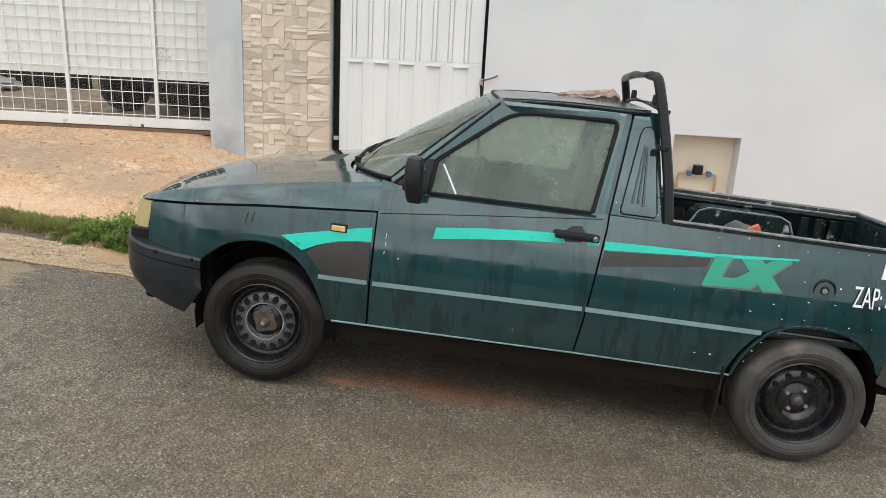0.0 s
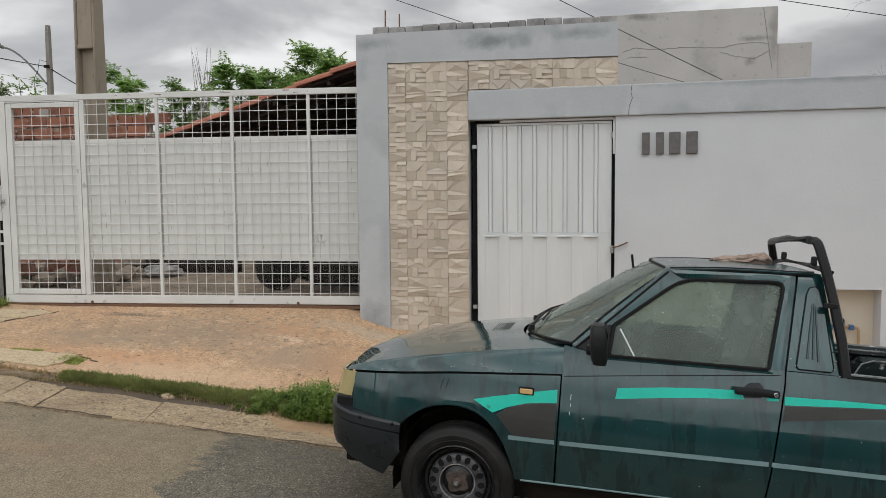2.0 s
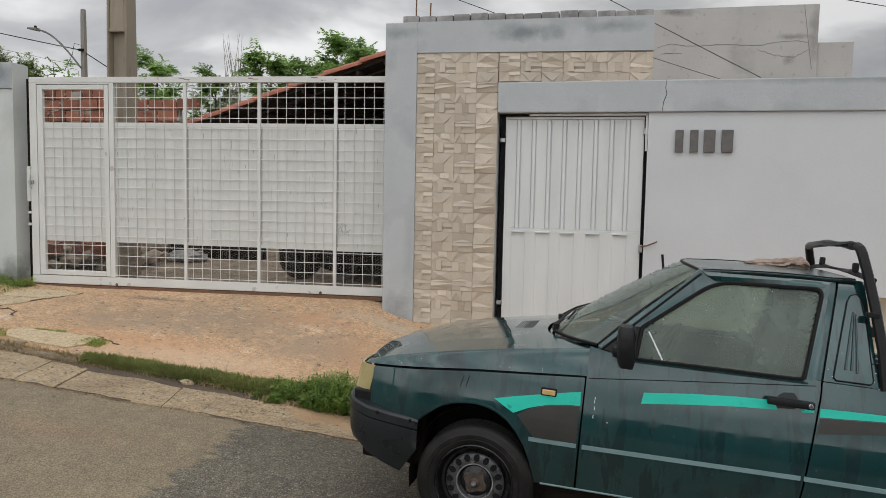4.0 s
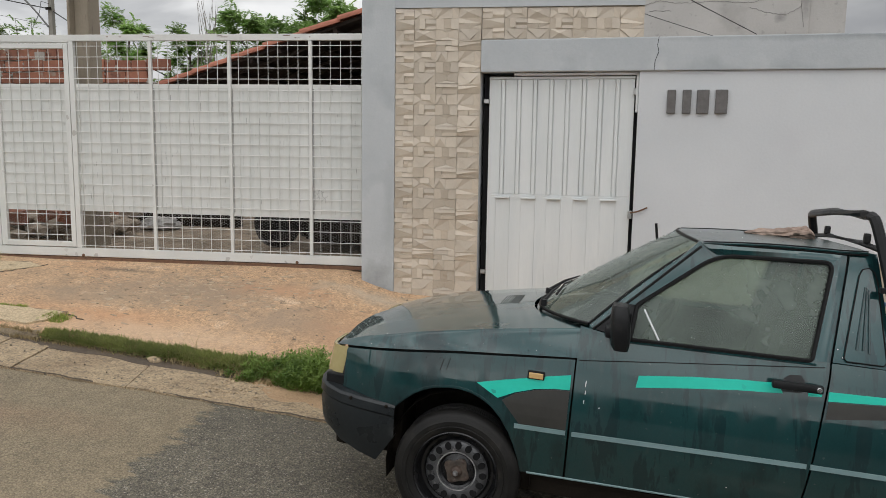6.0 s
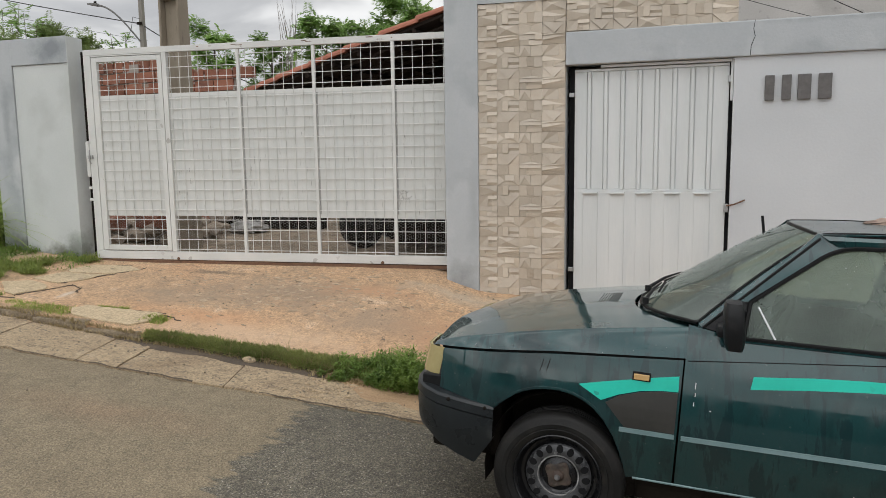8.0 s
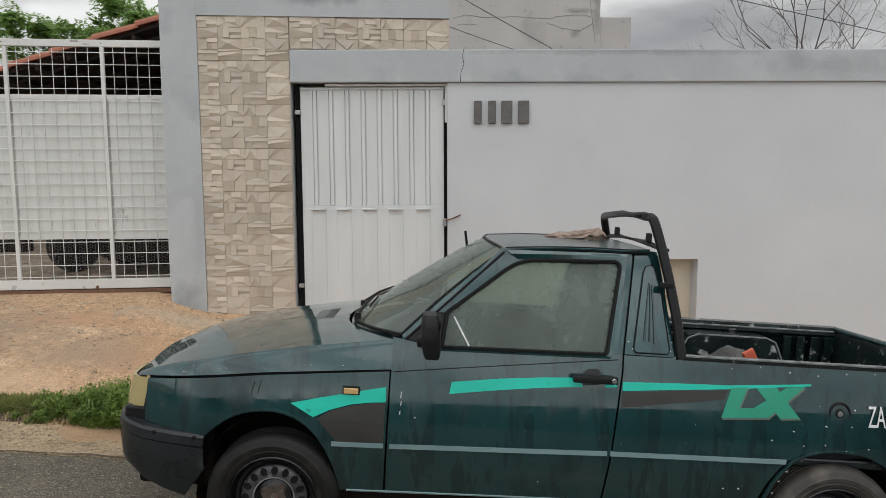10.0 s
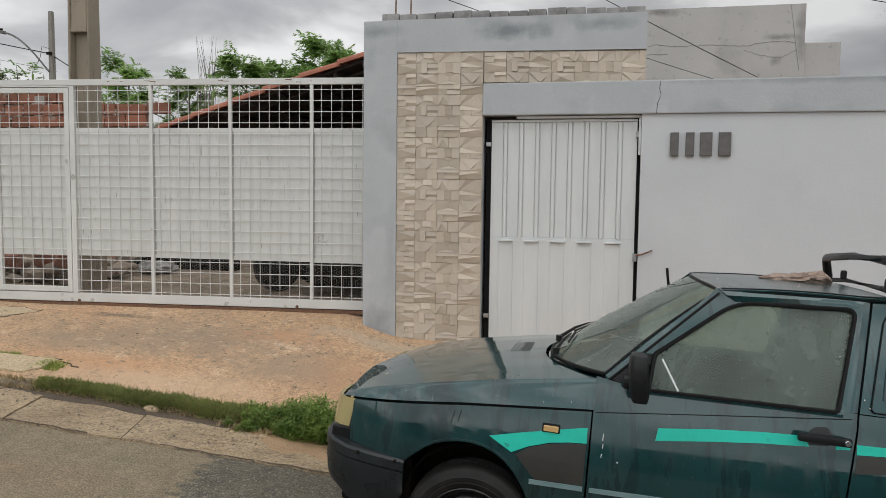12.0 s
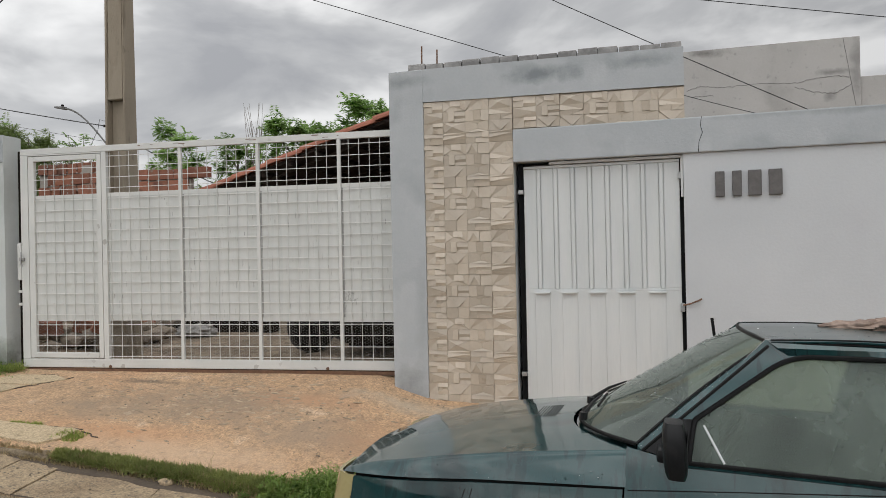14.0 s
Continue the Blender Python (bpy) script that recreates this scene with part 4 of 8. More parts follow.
WEDGES = [((0, 0, 6), (1, 0, 12), (0, 0.40, 17)), ((1, 0, 4), (1, 0.42, 15), (0, 0.40, 9)), ((0, 0.40, 17), (1, 0.42, 6), (1, 0.72, 16), (0, 0.82, 8)), ((0, 0.82, 15), (1, 0.72, 5), (1, 1, 13), (0, 1, 9))]
RIDGE = [((0, 0, 16), (1, 0, 6), (1, 0.42, 15)), ((0, 0, 5), (1, 0.42, 15), (0, 0.94, 13)), ((0, 0.94, 6), (1, 0.42, 18), (1, 1, 8), (0, 1, 10))]
STEPS = [facet(0, 1, 0.58, 1, 16, 8, 5, 11), facet(0, 0.46, 0, 0.58, 6, 11, 8, 4), facet(0.46, 1, 0.28, 0.58, 18, 13, 9, 15), facet(0.46, 1, 0, 0.28, 5, 9, 16, 12)]
HOOK = [facet(0, 0.48, 0, 1, 9, 13, 8, 15), facet(0.48, 1, 0.66, 1, 18, 15, 9, 12), facet(0.48, 0.72, 0.28, 0.66, 5, 7, 8, 4), facet(0.72, 1, 0, 0.42, 17, 12, 14, 18), facet(0.48, 0.72, 0, 0.28, 13, 10, 15, 18), facet(0.72, 1, 0.42, 0.66, 6, 4, 5, 7)]
LEDGES = [facet(0, 1, 0.64, 1, 17, 13, 7, 10), facet(0, 0.32, 0, 0.64, 6, 9, 12, 8), facet(0.32, 1, 0.34, 0.64, 4, 6, 12, 9), facet(0.32, 1, 0, 0.34, 17, 14, 16, 19)]
SHELF = [facet(0, 0.70, 0.52, 1, 14, 10, 5, 8), facet(0.70, 1, 0.46, 1, 18, 19, 15, 13), facet(0, 0.42, 0, 0.52, 6, 9, 12, 10), facet(0.42, 1, 0, 0.46, 15, 11, 6, 9)]
FLAT = [facet(0, 0.5, 0, 1, 12, 9, 13, 16), facet(0.5, 1, 0, 1, 7, 11, 15, 10)]
SLANT = [((0, 0, 15), (0.34, 0.46, 7), (0.34, 1, 11), (0, 1, 5)), ((0, 0, 6), (1, 0, 14), (0.70, 0.46, 18), (0.34, 0.46, 9)), facet(0.34, 0.78, 0.46, 1, 16, 12, 6, 9), ((0.70, 0.46, 6), (1, 0, 10), (1, 1, 15), (0.78, 1, 12))]
SPLIT = [((0, 0.5, 17), (1, 0.5, 9), (1, 1, 14), (0, 1, 8)), facet(0, 0.5, 0, 0.5, 6, 12, 15, 9), ((0.5, 0, 16), (1, 0, 9), (1, 0.5, 5)), ((0.5, 0, 8), (1, 0.5, 16), (0.5, 0.5, 12))]
# the two mouldings, four courses each, column by column
MOULD_A = ((STEPS, RIDGE, HOOK, LEDGES), (SLANT, BARS, PYRAMID, WEDGES), (ARCH, POSTS, BOW, SHELF), (PYRAMID, SPLIT, KITE, WEDGES))
MOULD_B = ((STEPS, RIDGE, HOOK, SHELF), (SLANT, BARS, KITE, FLAT), (FOLD, POSTS, BOW, LEDGES), (ARCH, SPLIT, KITE, WEDGES))


def tile_mesh(cells, w, h):
    """A ceramic tile of stacked relief cells, the first at the top; every piece has its own edges down to the body."""
    vs, fs = [], []
    ch = h / len(cells)
    for j, cell in enumerate(cells):
        z0 = h - (j + 1) * ch
        for piece in cell:
            cx, cz = sum(p[0] for p in piece) / len(piece), sum(p[1] for p in piece) / len(piece)
            i, k = len(vs), len(piece)
            for x, z, d in piece:
                vs.append(((cx + (x - cx) * 0.988) * w, -d * 0.00130, z0 + (cz + (z - cz) * 0.986) * ch))
            for x, z, d in piece:
                vs.append((x * w, 0.002, z0 + z * ch))
            if k == 4 and abs(piece[0][2] - piece[2][2]) < abs(piece[1][2] - piece[3][2]):
                fs += [(i, i + 1, i + 2), (i, i + 2, i + 3)]
            elif k == 4:
                fs += [(i, i + 1, i + 3), (i + 1, i + 2, i + 3)]
            else:
                fs.append(tuple(range(i, i + k)))
            fs += [(i + a, i + k + a, i + k + (a + 1) % k, i + (a + 1) % k) for a in range(k)]
    me = bpy.data.meshes.new("tile")
    me.from_pydata(vs, [], fs)
    bm = bmesh.new()
    bm.from_mesh(me)
    bmesh.ops.recalc_face_normals(bm, faces=bm.faces)
    for f in bm.faces:
        if f.normal.y > 0.3:
            f.normal_flip()
    bm.to_mesh(me)
    bm.free()
    me.materials.append(TILE)
    return me


cladding = tagged(new("tile_cladding"), "beige ceramic wall tiles with faceted three-dimensional relief", "wall tiles", kind="structure")
bm = slab(0.0, 0.857, 0.003, 0.011, 0.25, 3.19)
box(bm, 0.86, 2.363, 0.003, 0.011, 2.878, 3.19)
part("grout", bm, GROUT, cladding)
H = 0.408
LAID = "ABBBBAB"
for col, (x0, x1) in enumerate(((0.002, 0.1915), (0.1925, 0.4130), (0.4135, 0.6350), (0.6360, 0.8565))):
    moulds = {"A": tile_mesh(MOULD_A[col], x1 - x0, H), "B": tile_mesh(MOULD_B[col], x1 - x0, H)}
    for j, kind in enumerate(LAID):
        ob = new("tile", moulds[kind])
        ob.location, ob.parent = (x0, 0.0, 3.186 - j * (H + 0.002) - H), cladding
lintel = [tile_mesh(cells[:3], 0.2125, 0.290) for cells in (*MOULD_A, *MOULD_B)]
for c in range(7):
    ob = new("tile", lintel[(0, 5, 3, 1, 6, 2, 7)[c]])
    ob.location, ob.parent = (0.866 + c * 0.2142, 0.0, 3.176 - 0.0052 * c - 0.290), cladding

# street door
door = tagged(new("door_1"), "white painted sheet-metal street door with pressed ribs, closed", "door", kind="structure")
bm = slab(0.935, 2.312, 0.080, 0.10, 0.30, 2.535)
box(bm, 0.935, 2.312, 0.064, 0.088, 2.512, 2.535, 0.003)
part("leaf", bm, DOOR_PAINT, door)
RIBS = [1.075 + 0.1545 * i for i in range(8)]
edges = [0.936] + [x for r in RIBS for x in (r - 0.0215, r + 0.0215)] + [2.311]
for i in range(0, len(edges), 2):
    part("upper_panel", slab(edges[i], edges[i + 1], 0.070, 0.088, 1.405, 2.510, 0.007), DOOR_PAINT, door)
for x in RIBS:
    part("pressed_rib", slab(x - 0.0165, x + 0.0165, 0.058, 0.088, 1.405, 2.508, 0.005), DOOR_PAINT, door)
for x in (1.018, 1.268, 1.516, 1.772, 2.036):
    part("drip_ledge", slab(x, x + 0.148, 0.034, 0.072, 1.362, 1.376, 0.003), DOOR_PAINT, door)
    part("lower_rib", slab(x + 0.004, x + 0.144, 0.066, 0.071, 0.33, 1.360, 0.004), DOOR_PAINT, door)
part("lower_sheet", slab(0.936, 2.311, 0.070, 0.088, 0.302, 1.384, 0.003), DOOR_PAINT, door)
part("mid_rail", slab(0.937, 2.310, 0.0685, 0.086, 1.3835, 1.4055, 0.003), DOOR_PAINT, door)
bm = slab(1.18, 2.335, 0.03, 0.10, 2.543, 2.566, 0.003)
box(bm, 2.322, 2.343, 0.03, 0.10, 2.2, 2.566, 0.003)
part("door_frame", bm, DOOR_PAINT, door)
for z in (2.30, 0.62):
    part("hinge", slab(0.885, 0.935, 0.04, 0.075, z - 0.02, z + 0.02, 0.005), STEEL, door)
part("hinge", slab(2.30, 2.335, 0.035, 0.07, 2.36, 2.42, 0.004), STEEL, door)
bm = slab(2.298, 2.335, 0.02, 0.075, 1.20, 1.275, 0.006)
part("padlock", bm, STEEL, door, "steel padlock")
bm = tube(bmesh.new(), [(2.32, 0.0, 1.26), (2.38, -0.03, 1.275), (2.44, -0.03, 1.30), (2.47, -0.02, 1.315)], 0.007, 6)
part("bolt", bm, RUST, door, "rusty bolt pin")
# black posts added to draw the shaded gaps at both door edges
part("jamb", slab(0.886, 0.933, 0.085, 0.12, 0.30, 2.56), BLACK_GAP, door)
part("jamb", slab(2.314, 2.344, 0.085, 0.12, 0.30, 2.56), BLACK_GAP, door)
# unseen closed box, painted near black for the shade behind the door
bm = bmesh.new()
box(bm, 0.0, 2.4, 1.2, 1.3, -0.2, 2.78)
box(bm, 0.2, 0.30, 0.25, 1.2, -0.2, 2.78)
box(bm, 2.345, 2.44, 0.25, 1.2, -0.2, 2.78)
box(bm, 0.2, 2.44, 0.25, 1.3, 2.78, 2.86)
structure("wall_hall", bm, BLACK_GAP, "added near-black backing for the shade behind the street door", "wall")

# house number, as plain bars
number = thing("house_number", "four dark grey raised plates fixed to the white wall", "house number")
for i, (w, x) in enumerate(((0.075, 2.60), (0.075, 2.735), (0.105, 2.86), (0.105, 3.02))):
    part("number_plate", slab(x, x + w, -0.03, 0.0, 2.185, 2.40, 0.006), DIGIT_METAL, number)

# water meter in its recess
meter = thing("water_meter", "water meter with blue valves on brown pipework in a wall recess", "water meter")
bm = tube(bmesh.new(), [(4.30, 0.15, -0.1), (4.30, 0.15, 0.44), (4.31, 0.15, 0.475), (4.34, 0.15, 0.485), (4.62, 0.15, 0.485), (4.655, 0.15, 0.475), (4.66, 0.15, 0.44), (4.66, 0.15, -0.1)], 0.013, 8)
part("pipe", bm, PIPE, meter, smooth=True)
bm = bmesh.new()
lathe(bm, [(0.0, -0.045), (0.046, -0.045), (0.05, -0.03), (0.05, 0.03), (0.046, 0.045), (0.0, 0.045)], 20)
bmesh.ops.transform(bm, matrix=pose(4.475, 0.13, 0.525, 90, 0, 0), verts=bm.verts)
part("meter_body", bm, PLASTIC, meter, "black round meter body", smooth=True)
for x in (4.40, 4.59):
    part("valve", slab(x - 0.022, x + 0.022, 0.12, 0.175, 0.46, 0.51, 0.008), BLUE, meter, "blue valve")

# house body behind the wall
house = thing("house", "bare cement house body rising behind the street wall", "house")
part("wall", slab(1.60, 5.33, 6.90, 7.10, 0.2, 5.18, 0.012), ROUGH_PLASTER, house, "cracked bare cement upper wall")
part("wall", slab(5.332, 5.92, 6.95, 7.10, 0.2, 4.52, 0.012), ROUGH_PLASTER, house)
part("wall", slab(5.13, 5.329, 7.102, 11.0, 0.2, 5.17, 0.01), ROUGH_PLASTER, house)
part("wall", slab(-0.28, 2.28, 0.30, 0.45, 2.0, 3.555, 0.006), ROUGH_PLASTER, house)
part("wall", slab(-0.33, -0.18, 0.47, 5.0, 0.3, 3.46), ROUGH_PLASTER, house)
for i in range(14):
    x = -0.26 + i * 0.188
    part("block", slab(x, x + 0.178 + 0.004 * math.sin(i * 3.7), 0.31, 0.44, 3.555, 3.652 - 0.0016 * i + 0.010 * math.sin(i * 5.1), 0.008), ROUGH_PLASTER, house)
bm = bmesh.new()
rr = random.Random(3)
for x0, z0, x1, z1 in ((2.61, 4.49, 2.81, 4.55), (2.81, 4.55, 3.21, 4.50), (3.21, 4.50, 3.63, 4.52), (3.63, 4.52, 4.34, 4.48), (4.34, 4.48, 4.68, 4.54), (4.68, 4.54, 5.02, 4.54), (5.02, 4.54, 5.16, 4.51), (4.34, 4.41, 4.62, 4.31), (4.62, 4.31, 4.96, 4.26), (4.96, 4.26, 5.20, 4.41), (5.08, 5.17, 5.18, 4.48), (5.18, 4.48, 5.25, 4.04), (2.68, 4.38, 3.05, 4.38)):
    pts = [(x0 + (x1 - x0) * i / 8, 6.898, z0 + (z1 - z0) * i / 8 + rr.uniform(-0.012, 0.012)) for i in range(9)]
    tube(bm, pts, 0.0045, 4)
part("crack", bm, material("crack_dirt", (0.20, 0.195, 0.19), (0.28, 0.27, 0.26), 9, 0.95), house)
for x, h in ((-0.13, 0.27), (0.03, 0.22)):
    part("rebar", tube(bmesh.new(), [(x, 0.36, 3.5), (x + 0.005, 0.36, 3.57 + h)], 0.008, 6), RUST, house)

# left gate pillar
bm = bmesh.new()
box(bm, -6.05, -4.87, -0.215, -0.02, 0.3, 3.17, 0.01)
box(bm, -6.05, -5.705, -0.24, -0.21, 0.3, 3.172, 0.006)
box(bm, -5.705, -4.862, -0.24, -0.21, 2.868, 3.172, 0.006)
structure("gate_pillar", bm, GREY_PAINT, "grey rendered gate pillar with a stained cap", "pillar")
bm = slab(-5.700, -4.866, -0.222, -0.052, 0.32, 2.863)
box(bm, -4.868, -4.856, -0.236, 0.0, 0.32, 3.160)
structure("pillar_panel", bm, PANEL_PAINT, "white painted recessed panel and side of the gate pillar", "wall panel")

# ---- sliding gate ----
GATE = pose(-0.43, 0.27, 0, 0, 0, 5.58)
gate = thing("sliding_gate", "white welded-mesh sliding gate with sheet panels and a wicket, closed", "gate", m=GATE)


def gate_bar(name, x0, x1, z0, z1, y0=-0.02, y1=0.02, mat=None, label=""):
    return part(name, slab(x0, x1, y0, y1, z0, z1, 0.004), mat or GATE_PAINT, gate, label)


gate_bar("top_rail", -4.285, 0.35, 2.938, 3.004, -0.025, 0.025)
gate_bar("bottom_rail", -4.285, 0.35, 0.583, 0.676, -0.025, 0.025)
gate_bar("end_post", -4.285, -4.192, 0.678, 2.936, -0.025, 0.025)
gate_bar("middle_post", -3.272, -3.216, 0.678, 2.936, -0.025, 0.025)
gate_bar("wicket_header", -4.190, -3.274, 2.922, 2.936, -0.025, 0.025)
for x in (-2.340, -1.452, -0.563):
    gate_bar("upright", x - 0.018, x + 0.018, 0.678, 2.936, -0.022, 0.012)
wicket = part("wicket", slab(-4.185, -4.115, -0.024, 0.02, 0.687, 2.915, 0.004), GATE_PAINT, gate, "narrow framed wicket door, closed")
for x0, x1, z0, z1 in ((-4.113, -3.336, 2.860, 2.915), (-4.113, -3.336, 0.687, 0.745), (-3.334, -3.279, 0.687, 2.915)):
    part("wicket_rail", slab(x0, x1, -0.024, 0.02, z0, z1, 0.004), GATE_PAINT, wicket)
part("wicket_sheet", slab(-4.112, -3.337, 0.001, 0.006, 1.09, 2.475), SHEET_PAINT, wicket)
part("panel_edge", slab(-4.112, -3.337, -0.003, 0.0005, 2.445, 2.482), GATE_PAINT, wicket)
rr = random.Random(31)
for x0, x1 in ((-3.214, -2.360), (-2.320, -1.472), (-1.432, -0.583), (-0.543, 0.33)):
    panel_ob = part("sheet_panel", slab(x0, x1, 0.001, 0.006, 1.066 - 0.008 * x0, 2.480), SHEET_PAINT, gate, "weathered white sheet-metal panel")
    bm = bmesh.new()
    for k in range(9):  # short dark runs where the paint has let go
        x, z, ln = rr.uniform(x0 + 0.05, x1 - 0.05), rr.uniform(1.2, 2.4), rr.uniform(0.02, 0.09)
        box(bm, x, x + rr.uniform(0.003, 0.006), -0.0008, 0.0008, z, z + ln)
    part("run_mark", bm, GRIME, panel_ob, "short dark run marks")["kind"] = "stuff"
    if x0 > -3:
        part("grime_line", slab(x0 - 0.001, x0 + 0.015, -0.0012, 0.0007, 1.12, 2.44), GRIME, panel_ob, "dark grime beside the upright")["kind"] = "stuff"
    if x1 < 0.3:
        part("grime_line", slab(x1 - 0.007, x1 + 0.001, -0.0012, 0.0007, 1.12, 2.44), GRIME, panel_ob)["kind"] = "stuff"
    part("panel_edge", slab(x0, x1, -0.003, 0.0005, 2.445, 2.486), GATE_PAINT, panel_ob)
bm = bmesh.new()
for k in range(26):  # scratched scribble low on the last panels
    x, z = -0.46 + rr.uniform(-0.07, 0.07), 1.30 + rr.uniform(-0.06, 0.08)
    tube(bm, [(x, -0.0005, z), (x + rr.uniform(-0.05, 0.05), -0.0005, z + rr.uniform(-0.05, 0.05))], 0.0018, 4)
part("scratches", bm, GRIME, gate, "scribbled scratches in the paint")["kind"] = "stuff"
bm = bmesh.new()
for k in range(11):  # chips along the top rail
    x = rr.choice((-2.3, -2.25, -1.5, -0.7, rr.uniform(-3.2, 0.1))) + rr.uniform(-0.2, 0.2)
    z = rr.uniform(2.955, 2.985)
    box(bm, x, x + rr.uniform(0.01, 0.09), -0.0258, -0.0245, z, z + rr.uniform(0.003, 0.009))
part("rust_chip", bm, RUST, gate, "rusty chips in the rail")["kind"] = "stuff"
WIRES_V = [-3.990 + 0.1182 * i for i in range(6)] + [-3.180 + 0.1165 * i for i in range(7)] + [-2.252 + 0.1115 * i for i in range(7)] + [-1.350 + 0.1090 * i for i in range(7)] + [-0.460 + 0.1105 * i for i in range(7)]
for x in WIRES_V:
    top, bot = (2.862, 0.743) if x < -3.3 else (2.940, 0.675)
    part("upright_wire", slab(x - 0.0026, x + 0.0026, -0.010, -0.005, bot, top), GATE_PAINT, gate)
for j in range(20):
    z = 0.705 + j * 0.1147
    for x0, x1 in ((-4.114, -3.335), (-3.217, 0.33)):
        if x0 < -4 and (z < 0.75 or z > 2.855):
            continue
        part("cross_wire", slab(x0, x1, -0.019, -0.0125, z - 0.0030, z + 0.0030), WIRE_PAINT, gate)
# hexagonal netting behind the lower strip
bm = bmesh.new()
s = 0.017
for r in range(14):
    for c in range(175):
        x = -4.11 + c * s * 1.5 + 0.0
        z = 0.70 + r * s * 1.732 + (s * 0.866 if c % 2 else 0)
        if x > 0.3 or -3.345 < x < -3.21:
            continue
        p = [(x + s * math.cos(radians(a)), z + s * math.sin(radians(a))) for a in (0, 60, 120, 180)]
        for (ax, az), (bx, bz) in zip(p, p[1:]):
            d = Vector((bx - ax, bz - az)).normalized() * 0.0006
            q = [bm.verts.new((ax - d.y, 0.010, az + d.x)), bm.verts.new((bx - d.y, 0.010, bz + d.x)), bm.verts.new((bx + d.y, 0.010, bz - d.x)), bm.verts.new((ax + d.y, 0.010, az - d.x))]
            bm.faces.new(q)
net = part("wire_netting", bm, STEEL, gate)
net["kind"] = "stuff"
for x in (-3.2, -0.72):
    bm = lathe(bmesh.new(), [(0.0, -0.008), (0.014, -0.008), (0.018, 0.0), (0.014, 0.008), (0.0, 0.008)], 12)
    bmesh.ops.translate(bm, verts=bm.verts, vec=(x, -0.028, 0.596))
    part("roller", bm, RUST, gate, "rusty gate roller")
part("latch", slab(-4.335, -4.290, -0.03, 0.0, 1.55, 1.95, 0.006), GATE_PAINT, gate)
bm = tube(bmesh.new(), [(-4.27, -0.05, 1.86), (-4.27, -0.06, 1.74), (-4.25, -0.055, 1.70)], 0.008, 6)
box(bm, -4.30, -4.24, -0.05, -0.024, 1.76, 1.80, 0.004)
part("bolt", bm, STEEL, gate)
for z in (1.95, 1.42, 1.28):
    part("keeper", slab(-4.330, -4.287, -0.028, 0.01, z - 0.015, z + 0.015, 0.004), GATE_PAINT, gate)
# dark strip added where only a shaded gap parts gate and pillar
part("stop_channel", slab(-4.345, -4.290, 0.012, 0.06, 0.60, 2.99, 0.003), UNDER, gate, "dark strip standing in for the shaded gap beside the pillar")
bm = slab(-4.32, 0.35, -0.03, 0.03, 0.535, 0.572)
ob = structure("gate_track", bm, RUST, "rusty ground rail under the sliding gate", "rail")
ob.matrix_world = GATE

# ---- the pickup ----
# car frame: u runs back from the front hub, v inwards from the street side, z up from the road
CAR = pose(1.465, -3.945, 0.28, 0, 3.9, 0) @ Matrix.Translation((0, 0.08, -0.305)) @ pose(0, 0, 0, -2.0, 0, 0) @ Matrix.Translation((0, -0.08, 0.025))
WIDE = 1.52
car = thing("pickup_truck", "dusty dark green small pickup with turquoise stripes parked by the kerb", "car", m=CAR)


def inset(u, z):
    """How far the body side lies in from its widest line."""
    v = lerp_table([(0.2, 0.075), (0.34, 0.035), (0.48, 0.010), (0.53, 0.003), (0.57, 0.0), (0.62, 0.0015), (0.67, 0.005), (0.72, 0.0105), (0.78, 0.0185), (0.85, 0.029), (0.92, 0.041), (1.04, 0.063), (1.45, 0.205), (1.52, 0.24)], z)
    if u < -0.25:
        v += 0.10 * ((-0.25 - u) / 0.45) ** 2
    if u > 2.85:
        v += 0.05 * ((u - 2.85) / 0.5) ** 2
    return v


def mirror_v(p):
    return (p[0], WIDE - p[1], p[2])


def panel(name, rows, mat, label="", parent=None, t=0.012, both=True, smooth=True):
    """A pressed sheet over rows of (u, v, z), with its folded back edge; on both sides of the car if wanted."""
    made = None
    for side in (0, 1) if both else (0,):
        bm = bmesh.new()
        pts = [[(mirror_v(p) if side else p) for p in row] for row in rows]
        sign = -1 if side else 1
        back = [[(p[0], p[1] + sign * t, p[2]) for p in row] for row in pts]
        f = [[bm.verts.new(p) for p in row] for row in pts]
        g = [[bm.verts.new(p) for p in row] for row in back]
        for vs in (f, g):
            for a, b in zip(vs, vs[1:]):
                for i in range(len(a) - 1):
                    bm.faces.new((a[i], a[i + 1], b[i + 1], b[i]))
        loop_f = f[0] + [r[-1] for r in f[1:]] + f[-1][-2::-1] + [r[0] for r in f[-2:0:-1]]
        loop_g = g[0] + [r[-1] for r in g[1:]] + g[-1][-2::-1] + [r[0] for r in g[-2:0:-1]]
        k = len(loop_f)
        for i in range(k):
            bm.faces.new((loop_f[i], loop_f[(i + 1) % k], loop_g[(i + 1) % k], loop_g[i]))
        ob = part(name, bm, mat, parent or car, label, smooth)
        made = made or ob
    return made


def side_rows(us, zlo, zhi, nz=12, left=None, right=None, off=0.0):
    """Rows of side points: columns at us from zlo(u) to zhi(u). left, right: the leaning ends, u against height share."""
    rows = []
    u0, u1 = us[0], us[-1]
    for j in range(nz + 1):
        t = j / nz
        row = []
        for u in us:
            s = (u - u0) / (u1 - u0)
            uu = (left(t) if left else u0) * (1 - s) + (right(t) if right else u1) * s
            z = lerp_table(zlo, u) * (1 - t) + lerp_table(zhi, u) * t
            row.append((uu, inset(uu, z) - off, z))
        rows.append(row)
    return rows


